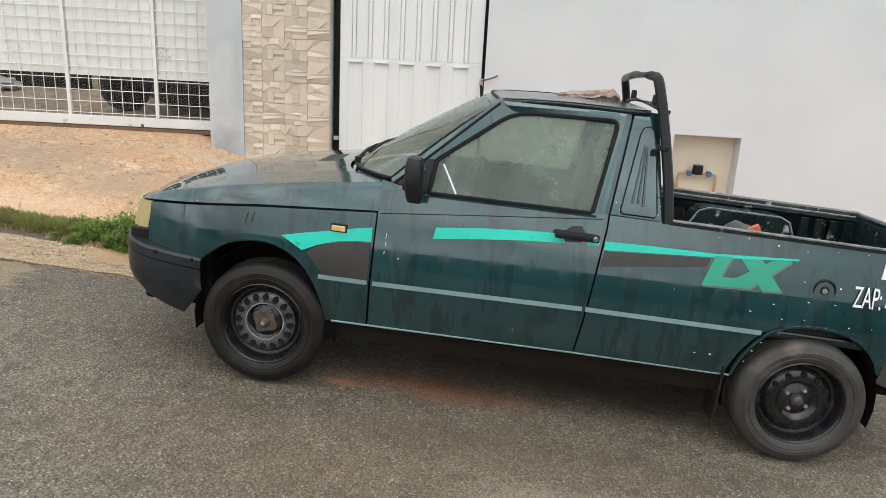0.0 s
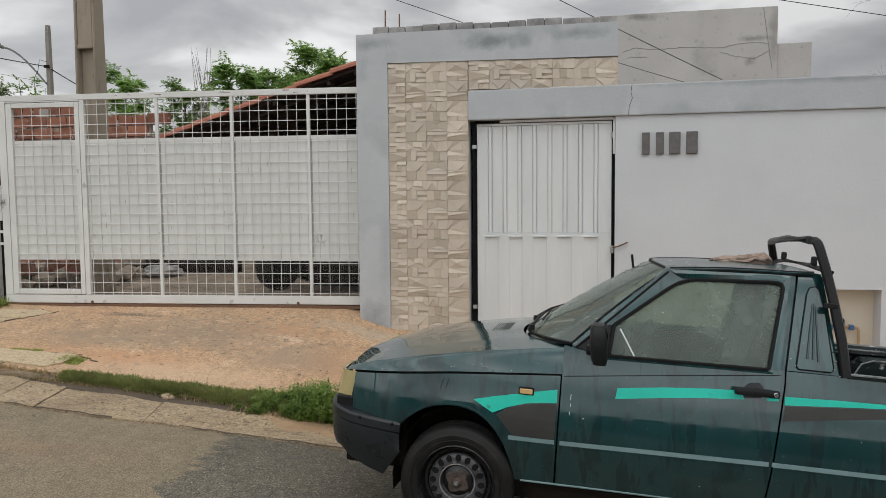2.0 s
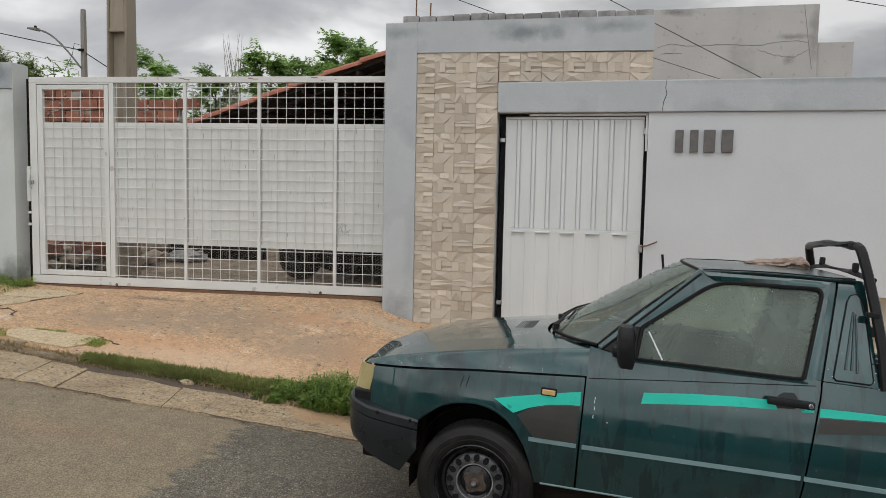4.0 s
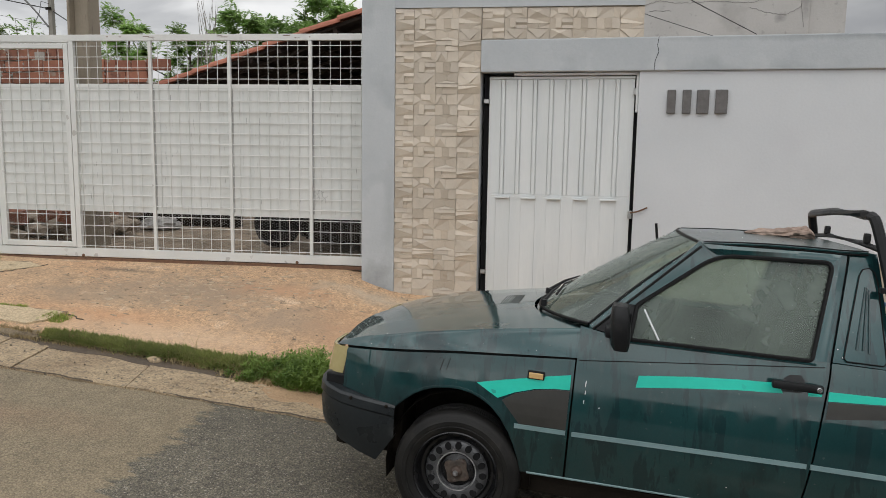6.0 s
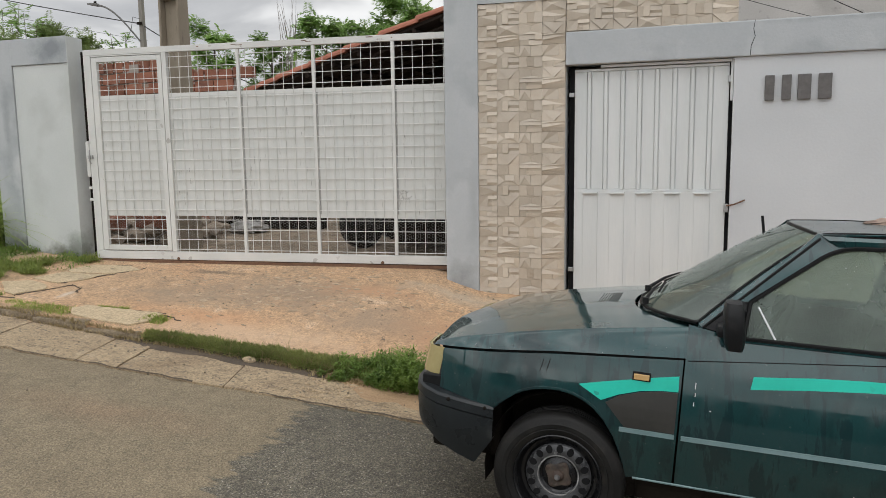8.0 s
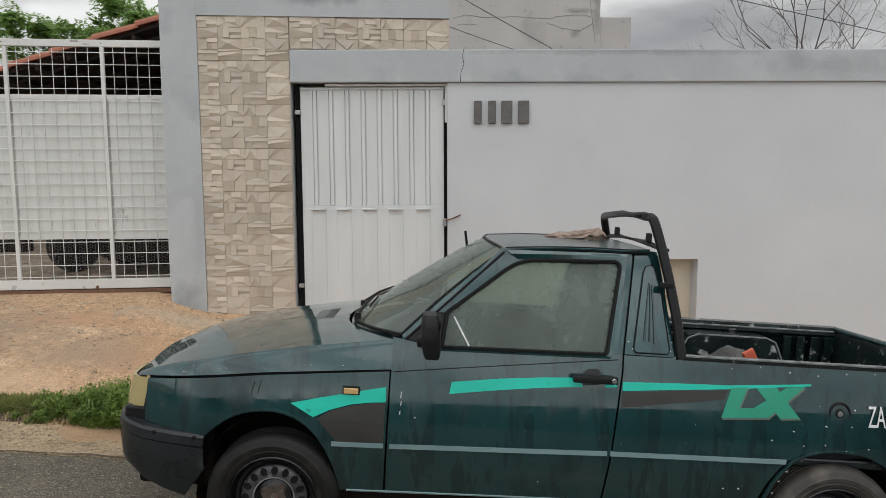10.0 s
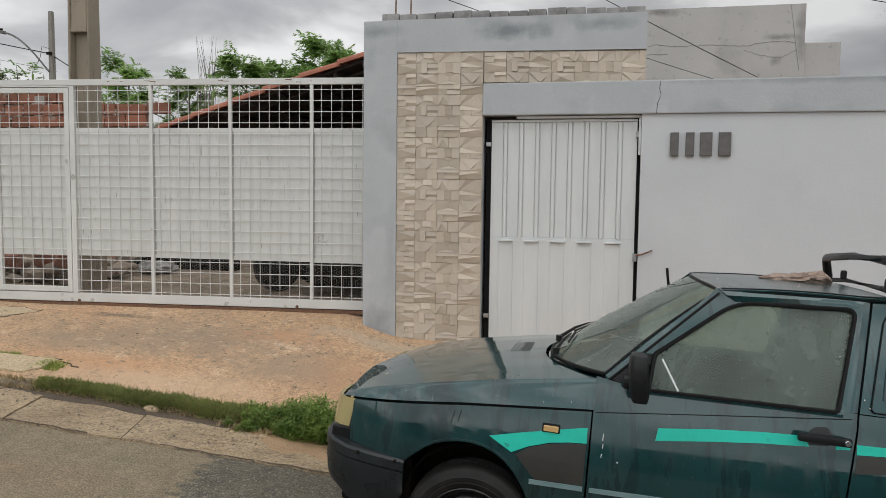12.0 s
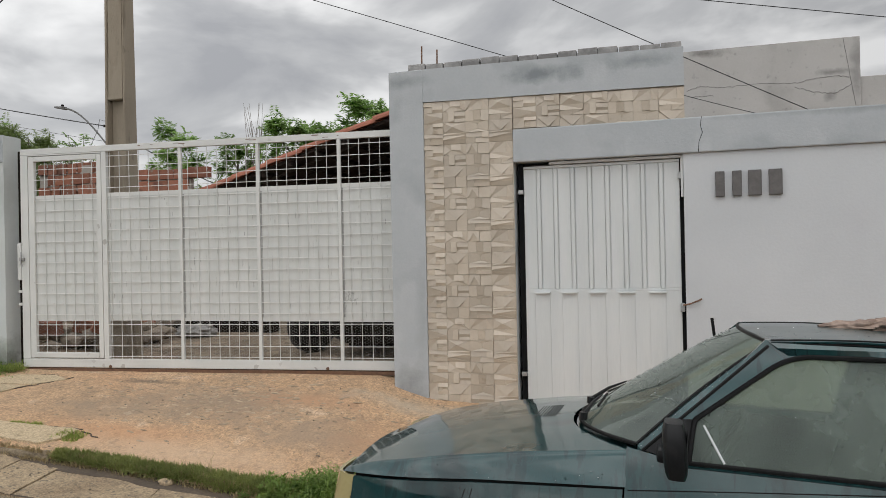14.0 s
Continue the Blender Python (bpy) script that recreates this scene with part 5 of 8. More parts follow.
ARCH_F = [(-0.322, 0.565), (-0.304, 0.585), (-0.27, 0.615), (-0.232, 0.645), (-0.19, 0.668), (-0.14, 0.685), (-0.081, 0.695), (-0.02, 0.697), (0.039, 0.688), (0.09, 0.669), (0.143, 0.638), (0.19, 0.592), (0.235, 0.528), (0.265, 0.465), (0.288, 0.40), (0.305, 0.338)]
fender_us = [-0.605, -0.55, -0.5, -0.45, -0.4, -0.36] + [u for u, _ in ARCH_F] + [0.36, 0.42, 0.497]
panel("front_wing", side_rows(fender_us, [(-0.605, 0.602), (-0.36, 0.568)] + ARCH_F + [(0.497, 0.343)], [(-0.605, 0.792), (-0.055, 0.852), (0.497, 0.899)], 14), PAINT)
door_part = panel("door", side_rows([0.507, 0.6, 0.7, 0.8, 0.95, 1.1, 1.25, 1.4, 1.5, 1.548], [(0.5, 0.343), (1.55, 0.360)], [(0.507, 1.052), (0.72, 1.018), (1.1, 1.022), (1.55, 1.036)], 22,
                                  left=lambda t: 0.507 - 0.004 * t, right=lambda t: 1.497 + 0.058 * min(1, t * 1.1)), PAINT)
ARCH_R = [(2.243, 0.36), (2.256, 0.42), (2.281, 0.489), (2.315, 0.545), (2.363, 0.602), (2.43, 0.635), (2.505, 0.652), (2.58, 0.656), (2.658, 0.650), (2.72, 0.636), (2.789, 0.605), (2.83, 0.57), (2.866, 0.525), (2.895, 0.47)]
quarter_us = [1.557, 1.65, 1.8, 1.95, 2.1, 2.2] + [u for u, _ in ARCH_R] + [2.93, 3.05, 3.2, 3.32]
for side in (0, 1):
    rows = side_rows(quarter_us, [(1.5, 0.360)] + ARCH_R + [(2.93, 0.60), (3.32, 0.60)], [(1.557, 1.032), (1.80, 1.032), (1.84, 1.032 - 0.045 * side), (3.32, 1.036 - 0.045 * side)], 18, left=lambda t: 1.506 + 0.057 * min(1, t * 1.1))
    panel("rear_wing", [[mirror_v(p) if side else p for p in row] for row in rows], PAINT, t=-0.012 if side else 0.012, both=False)
# wheel arch lips
for arch in (ARCH_F, ARCH_R):
    for side in (0, 1):
        pts = [(u, inset(u, z) + 0.008, z) for u, z in arch]
        part("arch_lip", tube(bmesh.new(), [mirror_v(p) if side else p for p in pts], 0.010, 6), PAINT, car, smooth=True)
# belt crease and pale trim strip
for u0, u1, z0, z1 in ((0.255, 0.488, 0.563, 0.566), (0.516, 1.503, 0.566, 0.589), (1.518, 2.325, 0.589, 0.597)):
    bm = bmesh.new()
    prism(bm, [(u0, z0 - 0.010), (u1, z1 - 0.010), (u1, z1 + 0.010), (u0, z0 + 0.010)], -0.007, 0.012, lambda a, b, d: (a, inset(a, b) + d, b))
    part("trim_strip", bm, TRIM, car, "thin greyed trim strip")
    bm = bmesh.new()
    prism(bm, [(u0, z0 - 0.010), (u1, z1 - 0.010), (u1, z1 + 0.010), (u0, z0 + 0.010)], -0.007, 0.012, lambda a, b, d: (a, WIDE - inset(a, b) - d, b))
    part("trim_strip", bm, TRIM, car)
# thin black tube paints the shade line of the door's crease
part("door_crease", tube(bmesh.new(), [(0.515, inset(0, 0.90) - 0.001, 0.899), (0.9, inset(0, 0.945), 0.942), (1.3, inset(0, 0.985), 0.985), (1.535, inset(0, 1.01), 1.010)], 0.0022, 6), RUBBER_SEAL, door_part)

# added dark sheets that stand in for the shade in the panel gaps
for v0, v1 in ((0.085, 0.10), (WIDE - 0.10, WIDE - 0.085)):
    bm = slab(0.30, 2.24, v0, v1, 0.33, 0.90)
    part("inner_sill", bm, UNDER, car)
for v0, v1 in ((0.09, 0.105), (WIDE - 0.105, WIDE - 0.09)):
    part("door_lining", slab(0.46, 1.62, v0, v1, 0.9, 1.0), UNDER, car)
# black sill
for side in (0, 1):
    rows = [[(u, inset(u, z) + (0.012 if z < 0.33 else 0.0), z + (0.015 if u > 1.4 else 0) * (u - 0.3) / 2) for u in (0.30, 0.7, 1.1, 1.5, 1.9, 2.235)] for z in (0.235, 0.26, 0.30, 0.335)]
    bm = bmesh.new()
    sheet(bm, [[mirror_v(p) if side else p for p in row] for row in rows])
    thicken(bm, 0.02, (0, -1 if side else 1, 0))
    part("sill", bm, UNDER, car, "muddy black sill panel")
# pale chipped edge under the door
part("sill_edge", tube(bmesh.new(), [(0.33, 0.034, 0.338), (1.5, 0.034, 0.355), (2.24, 0.034, 0.358)], 0.005, 5), TRIM, car)

# floor pan, axles and wheel housings
bm = bmesh.new()
box(bm, -0.45, 3.2, 0.20, WIDE - 0.20, 0.30, 0.36, 0.02)
box(bm, -0.65, -0.30, 0.12, WIDE - 0.12, 0.28, 0.62, 0.03)
box(bm, 0.36, 2.18, 0.09, WIDE - 0.09, 0.27, 0.34, 0.02)
box(bm, -0.3, 0.3, 0.34, WIDE - 0.34, 0.25, 0.75, 0.03)
part("floor_pan", bm, UNDER, car)
for hub in (0.0, 2.577):
    for side in (0, 1):
        bm = bmesh.new()
        pts = []
        for k in range(17):
            a = math.pi * (-0.08 + 1.16 * k / 16)
            pts.append((hub - 0.35 * math.cos(a), 0.29 + 0.385 * math.sin(a)))
        f = [[(u, 0.03 if j == 0 else 0.36, z) for u, z in pts] for j in range(2)]
        f.append([(hub + (u - hub) * 0.02, 0.36, 0.3) for u, z in pts])
        sheet(bm, [[mirror_v(p) if side else p for p in row] for row in f])
        part("wheel_housing", bm, UNDER, car, smooth=True)
    bm = tube(bmesh.new(), [(hub, 0.15, 0.28), (hub, WIDE - 0.15, 0.28)], 0.03, 10)
    part("axle", bm, UNDER, car)

# bonnet
CREASE = [(-0.70, 0.80), (-0.66, 0.815), (-0.5, 0.862), (-0.24, 0.922), (0.1, 0.982), (0.51, 1.040)]


def bonnet_point(s, c):
    """s from nose to cowl, c from the near edge (-1) to the far edge (1)."""
    u = (-0.665 - 0.06 * (1 - c * c)) * (1 - s) + (0.235 + 0.272 * abs(c) ** 2.2) * s
    z = lerp_table(CREASE, u) + 0.016 * (1.0198 - math.sqrt(c * c + 0.04)) - (0.010 * (1 - min(1, s * 6)) ** 2)
    v0 = 0.082 + 0.10 * max(0.0, (-0.25 - u) / 0.45) ** 2
    z += 0.008 * min(1.0, max(0.0, (1.0 - abs(c)) / 0.38)) * min(1, s * 3)
    return (u, WIDE / 2 + c * (WIDE / 2 - v0), z)


bm = bmesh.new()
cs = [-1 + 2 * k / 40 for k in range(41)]
sheet(bm, [[bonnet_point(j / 26, c) for c in cs] for j in range(27)])
bonnet = part("bonnet", bm, PAINT_HOOD, car, "glossy dark green bonnet with dull patches", smooth=True)
# turned-down flanks of the bonnet
for side in (0, 1):
    top = [bonnet_point(j / 26, -1) for j in range(27)]
    low = [(p[0], inset(p[0], 0.87) + 0.0, lerp_table([(-0.67, 0.795), (-0.055, 0.864), (0.497, 0.910)], p[0])) for p in top]
    bend = [[(a[0], a[1] + (b[1] - a[1]) * g, a[2] + (b[2] - a[2]) * k) for a, b in zip(top, low)] for g, k in ((0.05, 0.012), (0.10, 0.035), (0.16, 0.08), (0.25, 0.17), (0.40, 0.35), (0.58, 0.56), (0.79, 0.79))]
    bm = bmesh.new()
    sheet(bm, [[mirror_v(p) if side else p for p in row] for row in (top, *bend, low, [(p[0], p[1] + 0.03, p[2]) for p in low])])
    part("bonnet_flank", bm, PAINT, bonnet, smooth=True)
# made-up low bump in place of a reflection on the bonnet
bm = bmesh.new()
bmesh.ops.create_icosphere(bm, subdivisions=3, radius=1)
bmesh.ops.transform(bm, matrix=pose(0.20, 0.34, 0.992, 0, -9, 12) @ Matrix.Diagonal((0.085, 0.05, 0.012, 1)), verts=bm.verts)
part("bonnet_bulge", bm, PAINT_HOOD, bonnet, smooth=True)
# air intake let into the bonnet before the cowl
def on_bonnet(u, v, lift):
    c = (v - WIDE / 2) / (WIDE / 2 - 0.082)
    s0 = (u + 0.665) / (0.235 + 0.272 * abs(c) ** 2.2 + 0.665)
    return (u, v, bonnet_point(max(0.0, min(1.0, s0)), c)[2] + lift)


rows = [[on_bonnet(0.040 + 0.110 * i / 4, 0.705 + 0.335 * j / 8, 0.0015) for i in range(5)] for j in range(9)]
intake = part("bonnet_intake", sheet(bmesh.new(), rows), INTAKE, bonnet, "grey-green ribbed air intake", smooth=True)
for k in range(8):
    u = 0.047 + 0.0138 * k
    pts = [on_bonnet(u, 0.712 + 0.32 * j / 8, 0.003) for j in range(9)]
    part("slat", tube(bmesh.new(), pts, 0.0022, 4), INTAKE, intake)
# gap shadow strip between bonnet and wing
for side in (0, 1):
    pts = [(u, inset(u, 0.87) + 0.012, lerp_table([(-0.605, 0.7945), (-0.055, 0.858), (0.497, 0.9045)], u)) for u in (-0.60, -0.3, 0.0, 0.3, 0.495)]
    part("seam", tube(bmesh.new(), [mirror_v(p) if side else p for p in pts], 0.008, 5), RUBBER_SEAL, car)
# cowl
bm = bmesh.new()
rows = []
for j in range(4):
    row = []
    for c in cs:
        p = bonnet_point(1, c)
        row.append((p[0] + 0.015 + 0.05 * j, p[1], p[2] - 0.012 + 0.004 * j))
    rows.append(row)
sheet(bm, rows)
part("cowl", bm, PAINT_WORN, car, "faded scuttle panel under the windscreen", smooth=True)


def screen_point(t, c):
    """t from the cowl to the roof, c across."""
    c2 = abs(c)
    lo = Vector((0.265 + 0.275 * c2 ** 2.2, WIDE / 2 + c * (WIDE / 2 - 0.105), 1.032 + 0.026 * c2 ** 2))
    hi = Vector((0.945 + 0.06 * c2 ** 2, WIDE / 2 + c * (WIDE / 2 - 0.255), 1.484 - 0.014 * c2 ** 2))
    p = lo.lerp(hi, t)
    bow = 0.012 * math.sin(math.pi * t)
    return (p.x - bow * 0.6, p.y, p.z + bow)


bm = bmesh.new()
cs2 = [-1 + 2 * k / 24 for k in range(25)]
sheet(bm, [[screen_point(j / 14, c) for c in cs2] for j in range(15)])
windscreen = part("windscreen", bm, FRONT_GLASS, car, "dusty windscreen speckled with rain", smooth=True)
edge = [screen_point(0, c) for c in cs2] + [screen_point(j / 14, 1) for j in range(1, 15)] + [screen_point(1, c) for c in cs2[::-1]] + [screen_point(j / 14, -1) for j in range(13, -1, -1)]
part("windscreen_seal", tube(bmesh.new(), edge, 0.009, 6, cap=False), RUBBER_SEAL, windscreen, "black rubber seal", smooth=True)
# A pillars
FRAME_OUT = [(0.56, 1.046), (0.995, 1.460)]
for side in (0, 1):
    rows = [[], [], []]
    for k in range(9):
        t = k / 8
        a = screen_point(t, -1)
        u, z = FRAME_OUT[0][0] + (FRAME_OUT[1][0] - FRAME_OUT[0][0]) * t, FRAME_OUT[0][1] + (FRAME_OUT[1][1] - FRAME_OUT[0][1]) * t
        b = (u, inset(u, z), z)
        rows[0].append(a), rows[1].append(((a[0] + b[0]) / 2 - 0.008, (a[1] + b[1]) / 2 - 0.008, (a[2] + b[2]) / 2 + 0.008)), rows[2].append(b)
    bm = bmesh.new()
    sheet(bm, [[mirror_v(p) if side else p for p in row] for row in rows])
    thicken(bm, 0.02)
    part("windscreen_pillar", bm, PAINT, car, "dark green windscreen pillar", smooth=True)
    part("pillar_seam", tube(bmesh.new(), [mirror_v(p) if side else p for p in [(q[0], q[1] - 0.001, q[2]) for q in rows[2]]], 0.006, 6), RUBBER_SEAL, car)

# roof
def roof_point(s, c):
    u = (0.945 + 0.06 * c * c) * (1 - s) + (1.70 - 0.012 * c * c) * s
    c2 = abs(c)
    z = 1.482 + 0.012 * math.sin(math.pi * min(1, s * 1.1 + 0.05)) + 0.006 * s - 0.004 * c2 ** 4 - (0.003 if c2 > 0.985 else 0) + 0.026 * s ** 1.5
    return (u, WIDE / 2 + c * (WIDE / 2 - 0.224), z)


bm = bmesh.new()
cs3 = [-1, -0.985, -0.95] + [-0.9 + 1.8 * k / 24 for k in range(25)] + [0.95, 0.985, 1]
sheet(bm, [[roof_point(j / 12, c) for c in cs3] for j in range(13)])
thicken(bm, 0.015)
roof = part("roof", bm, PAINT_ROOF, car, "dark green dusty roof", smooth=True)
for side in (0, 1):
    pts = [roof_point(j / 12, -1) for j in range(13)]
    for name, dv, dz, r, mat in (("rain_gutter", -0.004, -0.003, 0.0055, PAINT), ("roof_joint", 0.000, 0.004, 0.004, RUBBER_SEAL), ("roof_joint", -0.005, -0.011, 0.004, RUBBER_SEAL)):
        line = [(p[0], p[1] + dv, p[2] + dz) for p in pts]
        part(name, tube(bmesh.new(), [mirror_v(p) if side else p for p in line], r, 6), mat, roof, smooth=True)

# door window frame: four sides between the outer and the glass outline
OUT = [(0.56, 1.048), (1.555, 1.038), (1.610, 1.510), (0.988, 1.482)]
GLASS = [(0.725, 1.020), (1.482, 1.030), (1.550, 1.448), (1.068, 1.428), (0.742, 1.172)]


def frame_strip(a0, a1, b0, b1, n=10, swell=0.006):
    rows = []
    for k in range(n + 1):
        t = k / n
        o = (a0[0] + (a1[0] - a0[0]) * t, a0[1] + (a1[1] - a0[1]) * t)
        i = (b0[0] + (b1[0] - b0[0]) * t, b0[1] + (b1[1] - b0[1]) * t)
        m = ((o[0] + i[0]) / 2, (o[1] + i[1]) / 2)
        rows.append([(o[0], inset(*o) + 0.002, o[1]), (m[0], inset(*m) - swell, m[1]), (i[0], inset(*i) + 0.006, i[1])])
    return rows


for k in (1, 2):
    panel("window_frame", frame_strip(OUT[k], OUT[k + 1], GLASS[k], GLASS[k + 1]), PAINT, parent=door_part, t=0.02)
panel("window_frame", frame_strip(OUT[3], (0.692, 1.172), GLASS[3], GLASS[4], swell=-0.003), PAINT, parent=door_part, t=0.02)
panel("mirror_base", frame_strip((0.690, 1.170), OUT[0], GLASS[4], GLASS[0]), PLASTIC, "black plastic corner under the mirror", parent=door_part, t=0.02)
for side in (0, 1):
    loop = []
    for k in range(5):
        here = Vector(GLASS[k])
        back, on = Vector(GLASS[k - 1]) - here, Vector(GLASS[(k + 1) % 5]) - here
        reach = (0.012, 0.018, 0.040, 0.085, 0.012)[k]
        p0, p1 = here + back.normalized() * reach, here + on.normalized() * reach
        arc = [p0 * (1 - t) ** 2 + here * 2 * t * (1 - t) + p1 * t * t for t in (0, 0.15, 0.3, 0.45, 0.6, 0.75, 0.9, 1)]
        nxt = (0.018, 0.040, 0.085, 0.012, 0.012)[k]
        far = Vector(GLASS[(k + 1) % 5]) - on.normalized() * nxt
        loop += [(q.x, inset(q.x, q.y) + 0.001, q.y) for q in arc + [p1.lerp(far, j / 8) for j in range(1, 8)]]
        if reach > 0.03:
            bm = bmesh.new()
            put = [(q[0], inset(*q) + 0.004, q[1]) for q in [here + (back.normalized() + on.normalized()) * -0.004] + arc]
            vs = [bm.verts.new(mirror_v(q) if side else q) for q in put]
            for i in range(1, len(vs) - 1):
                bm.faces.new((vs[0], vs[i], vs[i + 1]))
            thicken(bm, 0.006)
            part("frame_corner", bm, PAINT, door_part)
    loop.append(loop[0])
    part("window_seal", tube(bmesh.new(), [mirror_v(p) if side else p for p in loop], 0.0095, 6, cap=False), RUBBER_SEAL, door_part, "black rubber window seal", smooth=True)
    rows = []
    for j in range(17):
        t = j / 16
        z = GLASS[0][1] + (GLASS[3][1] - GLASS[0][1]) * t
        a = (lerp_table([(GLASS[0][1], GLASS[0][0]), (GLASS[4][1], GLASS[4][0]), (GLASS[3][1], GLASS[3][0])], z), z)
        b = (GLASS[1][0] + (GLASS[2][0] - GLASS[1][0]) * t, GLASS[1][1] + (GLASS[2][1] - GLASS[1][1]) * t)
        rows.append([(a[0] + (b[0] - a[0]) * i / 8, 0, a[1] + (b[1] - a[1]) * i / 8) for i in range(9)])
    rows = [[(u, inset(u, z) + 0.012, z) for u, _, z in row] for row in rows]
    bm = bmesh.new()
    sheet(bm, [[mirror_v(p) if side else p for p in row] for row in rows])
    part("side_window", bm, SIDE_GLASS, door_part, "dusty closed side window", smooth=True)
# chrome-grey lower window edge
part("window_sill", tube(bmesh.new(), [(0.70, inset(0, 1.01) - 0.001, 1.008), (1.50, inset(0, 1.02) - 0.001, 1.018)], 0.006, 6), PAINT, door_part)

# rear corner of the cab with its ribbed panel
CP = [(1.565, 1.036), (1.800, 1.034), (1.728, 1.503), (1.621, 1.509)]
rows = []
for j in range(11):
    t = j / 10
    a, b = (CP[0][0] + (CP[3][0] - CP[0][0]) * t, CP[0][1] + (CP[3][1] - CP[0][1]) * t), (CP[1][0] + (CP[2][0] - CP[1][0]) * t, CP[1][1] + (CP[2][1] - CP[1][1]) * t)
    rows.append([(a[0] + (b[0] - a[0]) * i / 6, inset(0, a[1] + (b[1] - a[1]) * i / 6) + 0.004, a[1] + (b[1] - a[1]) * i / 6) for i in range(7)])
corner = panel("cab_corner", rows, PAINT, t=0.02)
for side in (0, 1):
    bm = bmesh.new()
    out = [(1.606, 1.060), (1.618, 1.048), (1.762, 1.048), (1.772, 1.064), (1.728, 1.39), (1.716, 1.425), (1.694, 1.442), (1.668, 1.434), (1.655, 1.405)]
    prism(bm, out, -0.006, 0.01, (lambda a, b, d: (a, WIDE - inset(0, b) - 0.004 - d, b)) if side else (lambda a, b, d: (a, inset(0, b) + 0.004 + d, b)))
    part("corner_panel", bm, PAINT, corner, "chipped ribbed corner panel")
    loop = [(a, inset(0, b) - 0.003, b) for a, b in out + out[:1]]
    part("panel_groove", tube(bmesh.new(), [mirror_v(p) if side else p for p in loop], 0.0028, 5, cap=False), RUBBER_SEAL, corner)
    for top, bot in (((1.680, 1.36), (1.654, 1.10)), ((1.687, 1.36), (1.680, 1.10)), ((1.694, 1.35), (1.704, 1.09))):
        bm = tube(bmesh.new(), [(p[0], inset(0, p[1]) - 0.004, p[1]) if not side else (p[0], WIDE - inset(0, p[1]) + 0.004, p[1]) for p in (top, bot)], [0.003, 0.006], 6)
        part("rib", bm, CORNER_RIB, corner, "rib with pale chipped paint")
# rear cab wall and window
bm = bmesh.new()
for face in (0, 1):
    rows = [[(u + 0.025 * face, v, z), (u + 0.025 * face, WIDE - v, z)] for u, v, z in ((1.775, 0.10, 0.62), (1.752, 0.085, 1.03), (1.690, 0.226, 1.48))]
    sheet(bm, rows)
sheet(bm, [[(1.775, 0.10, 0.62), (1.752, 0.085, 1.03), (1.690, 0.226, 1.48)], [(1.80, 0.10, 0.62), (1.777, 0.085, 1.03), (1.715, 0.226, 1.48)]])
part("cab_back", bm, PAINT, car)
bm = bmesh.new()
prism(bm, [(1.682, 1.41), (1.704, 1.41), (1.752, 1.08), (1.728, 1.08)], 0.28, WIDE - 0.28, lambda a, b, d: (a + 0.003, d, b))
part("rear_window", bm, RUBBER_SEAL, car)

# cabin
bm = bmesh.new()
box(bm, 0.36, 0.72, 0.12, WIDE - 0.12, 0.70, 1.01, 0.04)
part("dashboard", bm, CABIN, car, smooth=True)
for v in (0.20, 0.84):
    seat = part("seat", slab(1.05, 1.55, v, v + 0.48, 0.5, 0.72, 0.05), SEAT, car, smooth=True)
    bm = bmesh.new()
    box(bm, -0.07, 0.07, 0, 0.46, 0, 0.62, 0.05)
    bmesh.ops.transform(bm, matrix=pose(1.48, v + 0.01, 0.68, 0, 14, 0), verts=bm.verts)
    part("backrest", bm, SEAT, seat, smooth=True)
bm = bmesh.new()
ring = [(0.185 * math.cos(2 * math.pi * k / 28), 0.185 * math.sin(2 * math.pi * k / 28), 0) for k in range(29)]
tube(bm, ring, 0.014, 8, cap=False)
box(bm, -0.17, 0.17, -0.018, 0.018, -0.03, -0.01, 0.006)
bmesh.ops.transform(bm, matrix=pose(0.86, 0.44, 1.0, 0, -62, 0), verts=bm.verts)
part("steering_wheel", bm, CABIN, car, smooth=True)
part("window_tape", tube(bmesh.new(), [(0.775, inset(0, 1.155) + 0.010, 1.155), (0.850, inset(0, 1.030) + 0.010, 1.030)], 0.0045, 5), LETTER, door_part, "thin white strip inside the window")

for side in (0, 1):
    bm = bmesh.new()
    sheet(bm, [[(mirror_v((u, inset(0, z) + 0.032, z)) if side else (u, inset(0, z) + 0.032, z)) for u in (1.535 + (z - 1.03) * 0.12, 1.69)] for z in (1.03, 1.2, 1.35, 1.46)])
    thicken(bm, 0.008, (0, -1 if side else 1, 0))
    part("pillar_lining", bm, CABIN, car)
part("headlining", slab(1.63, 1.70, 0.25, WIDE - 0.25, 1.44, 1.486, 0.006), CABIN, car)
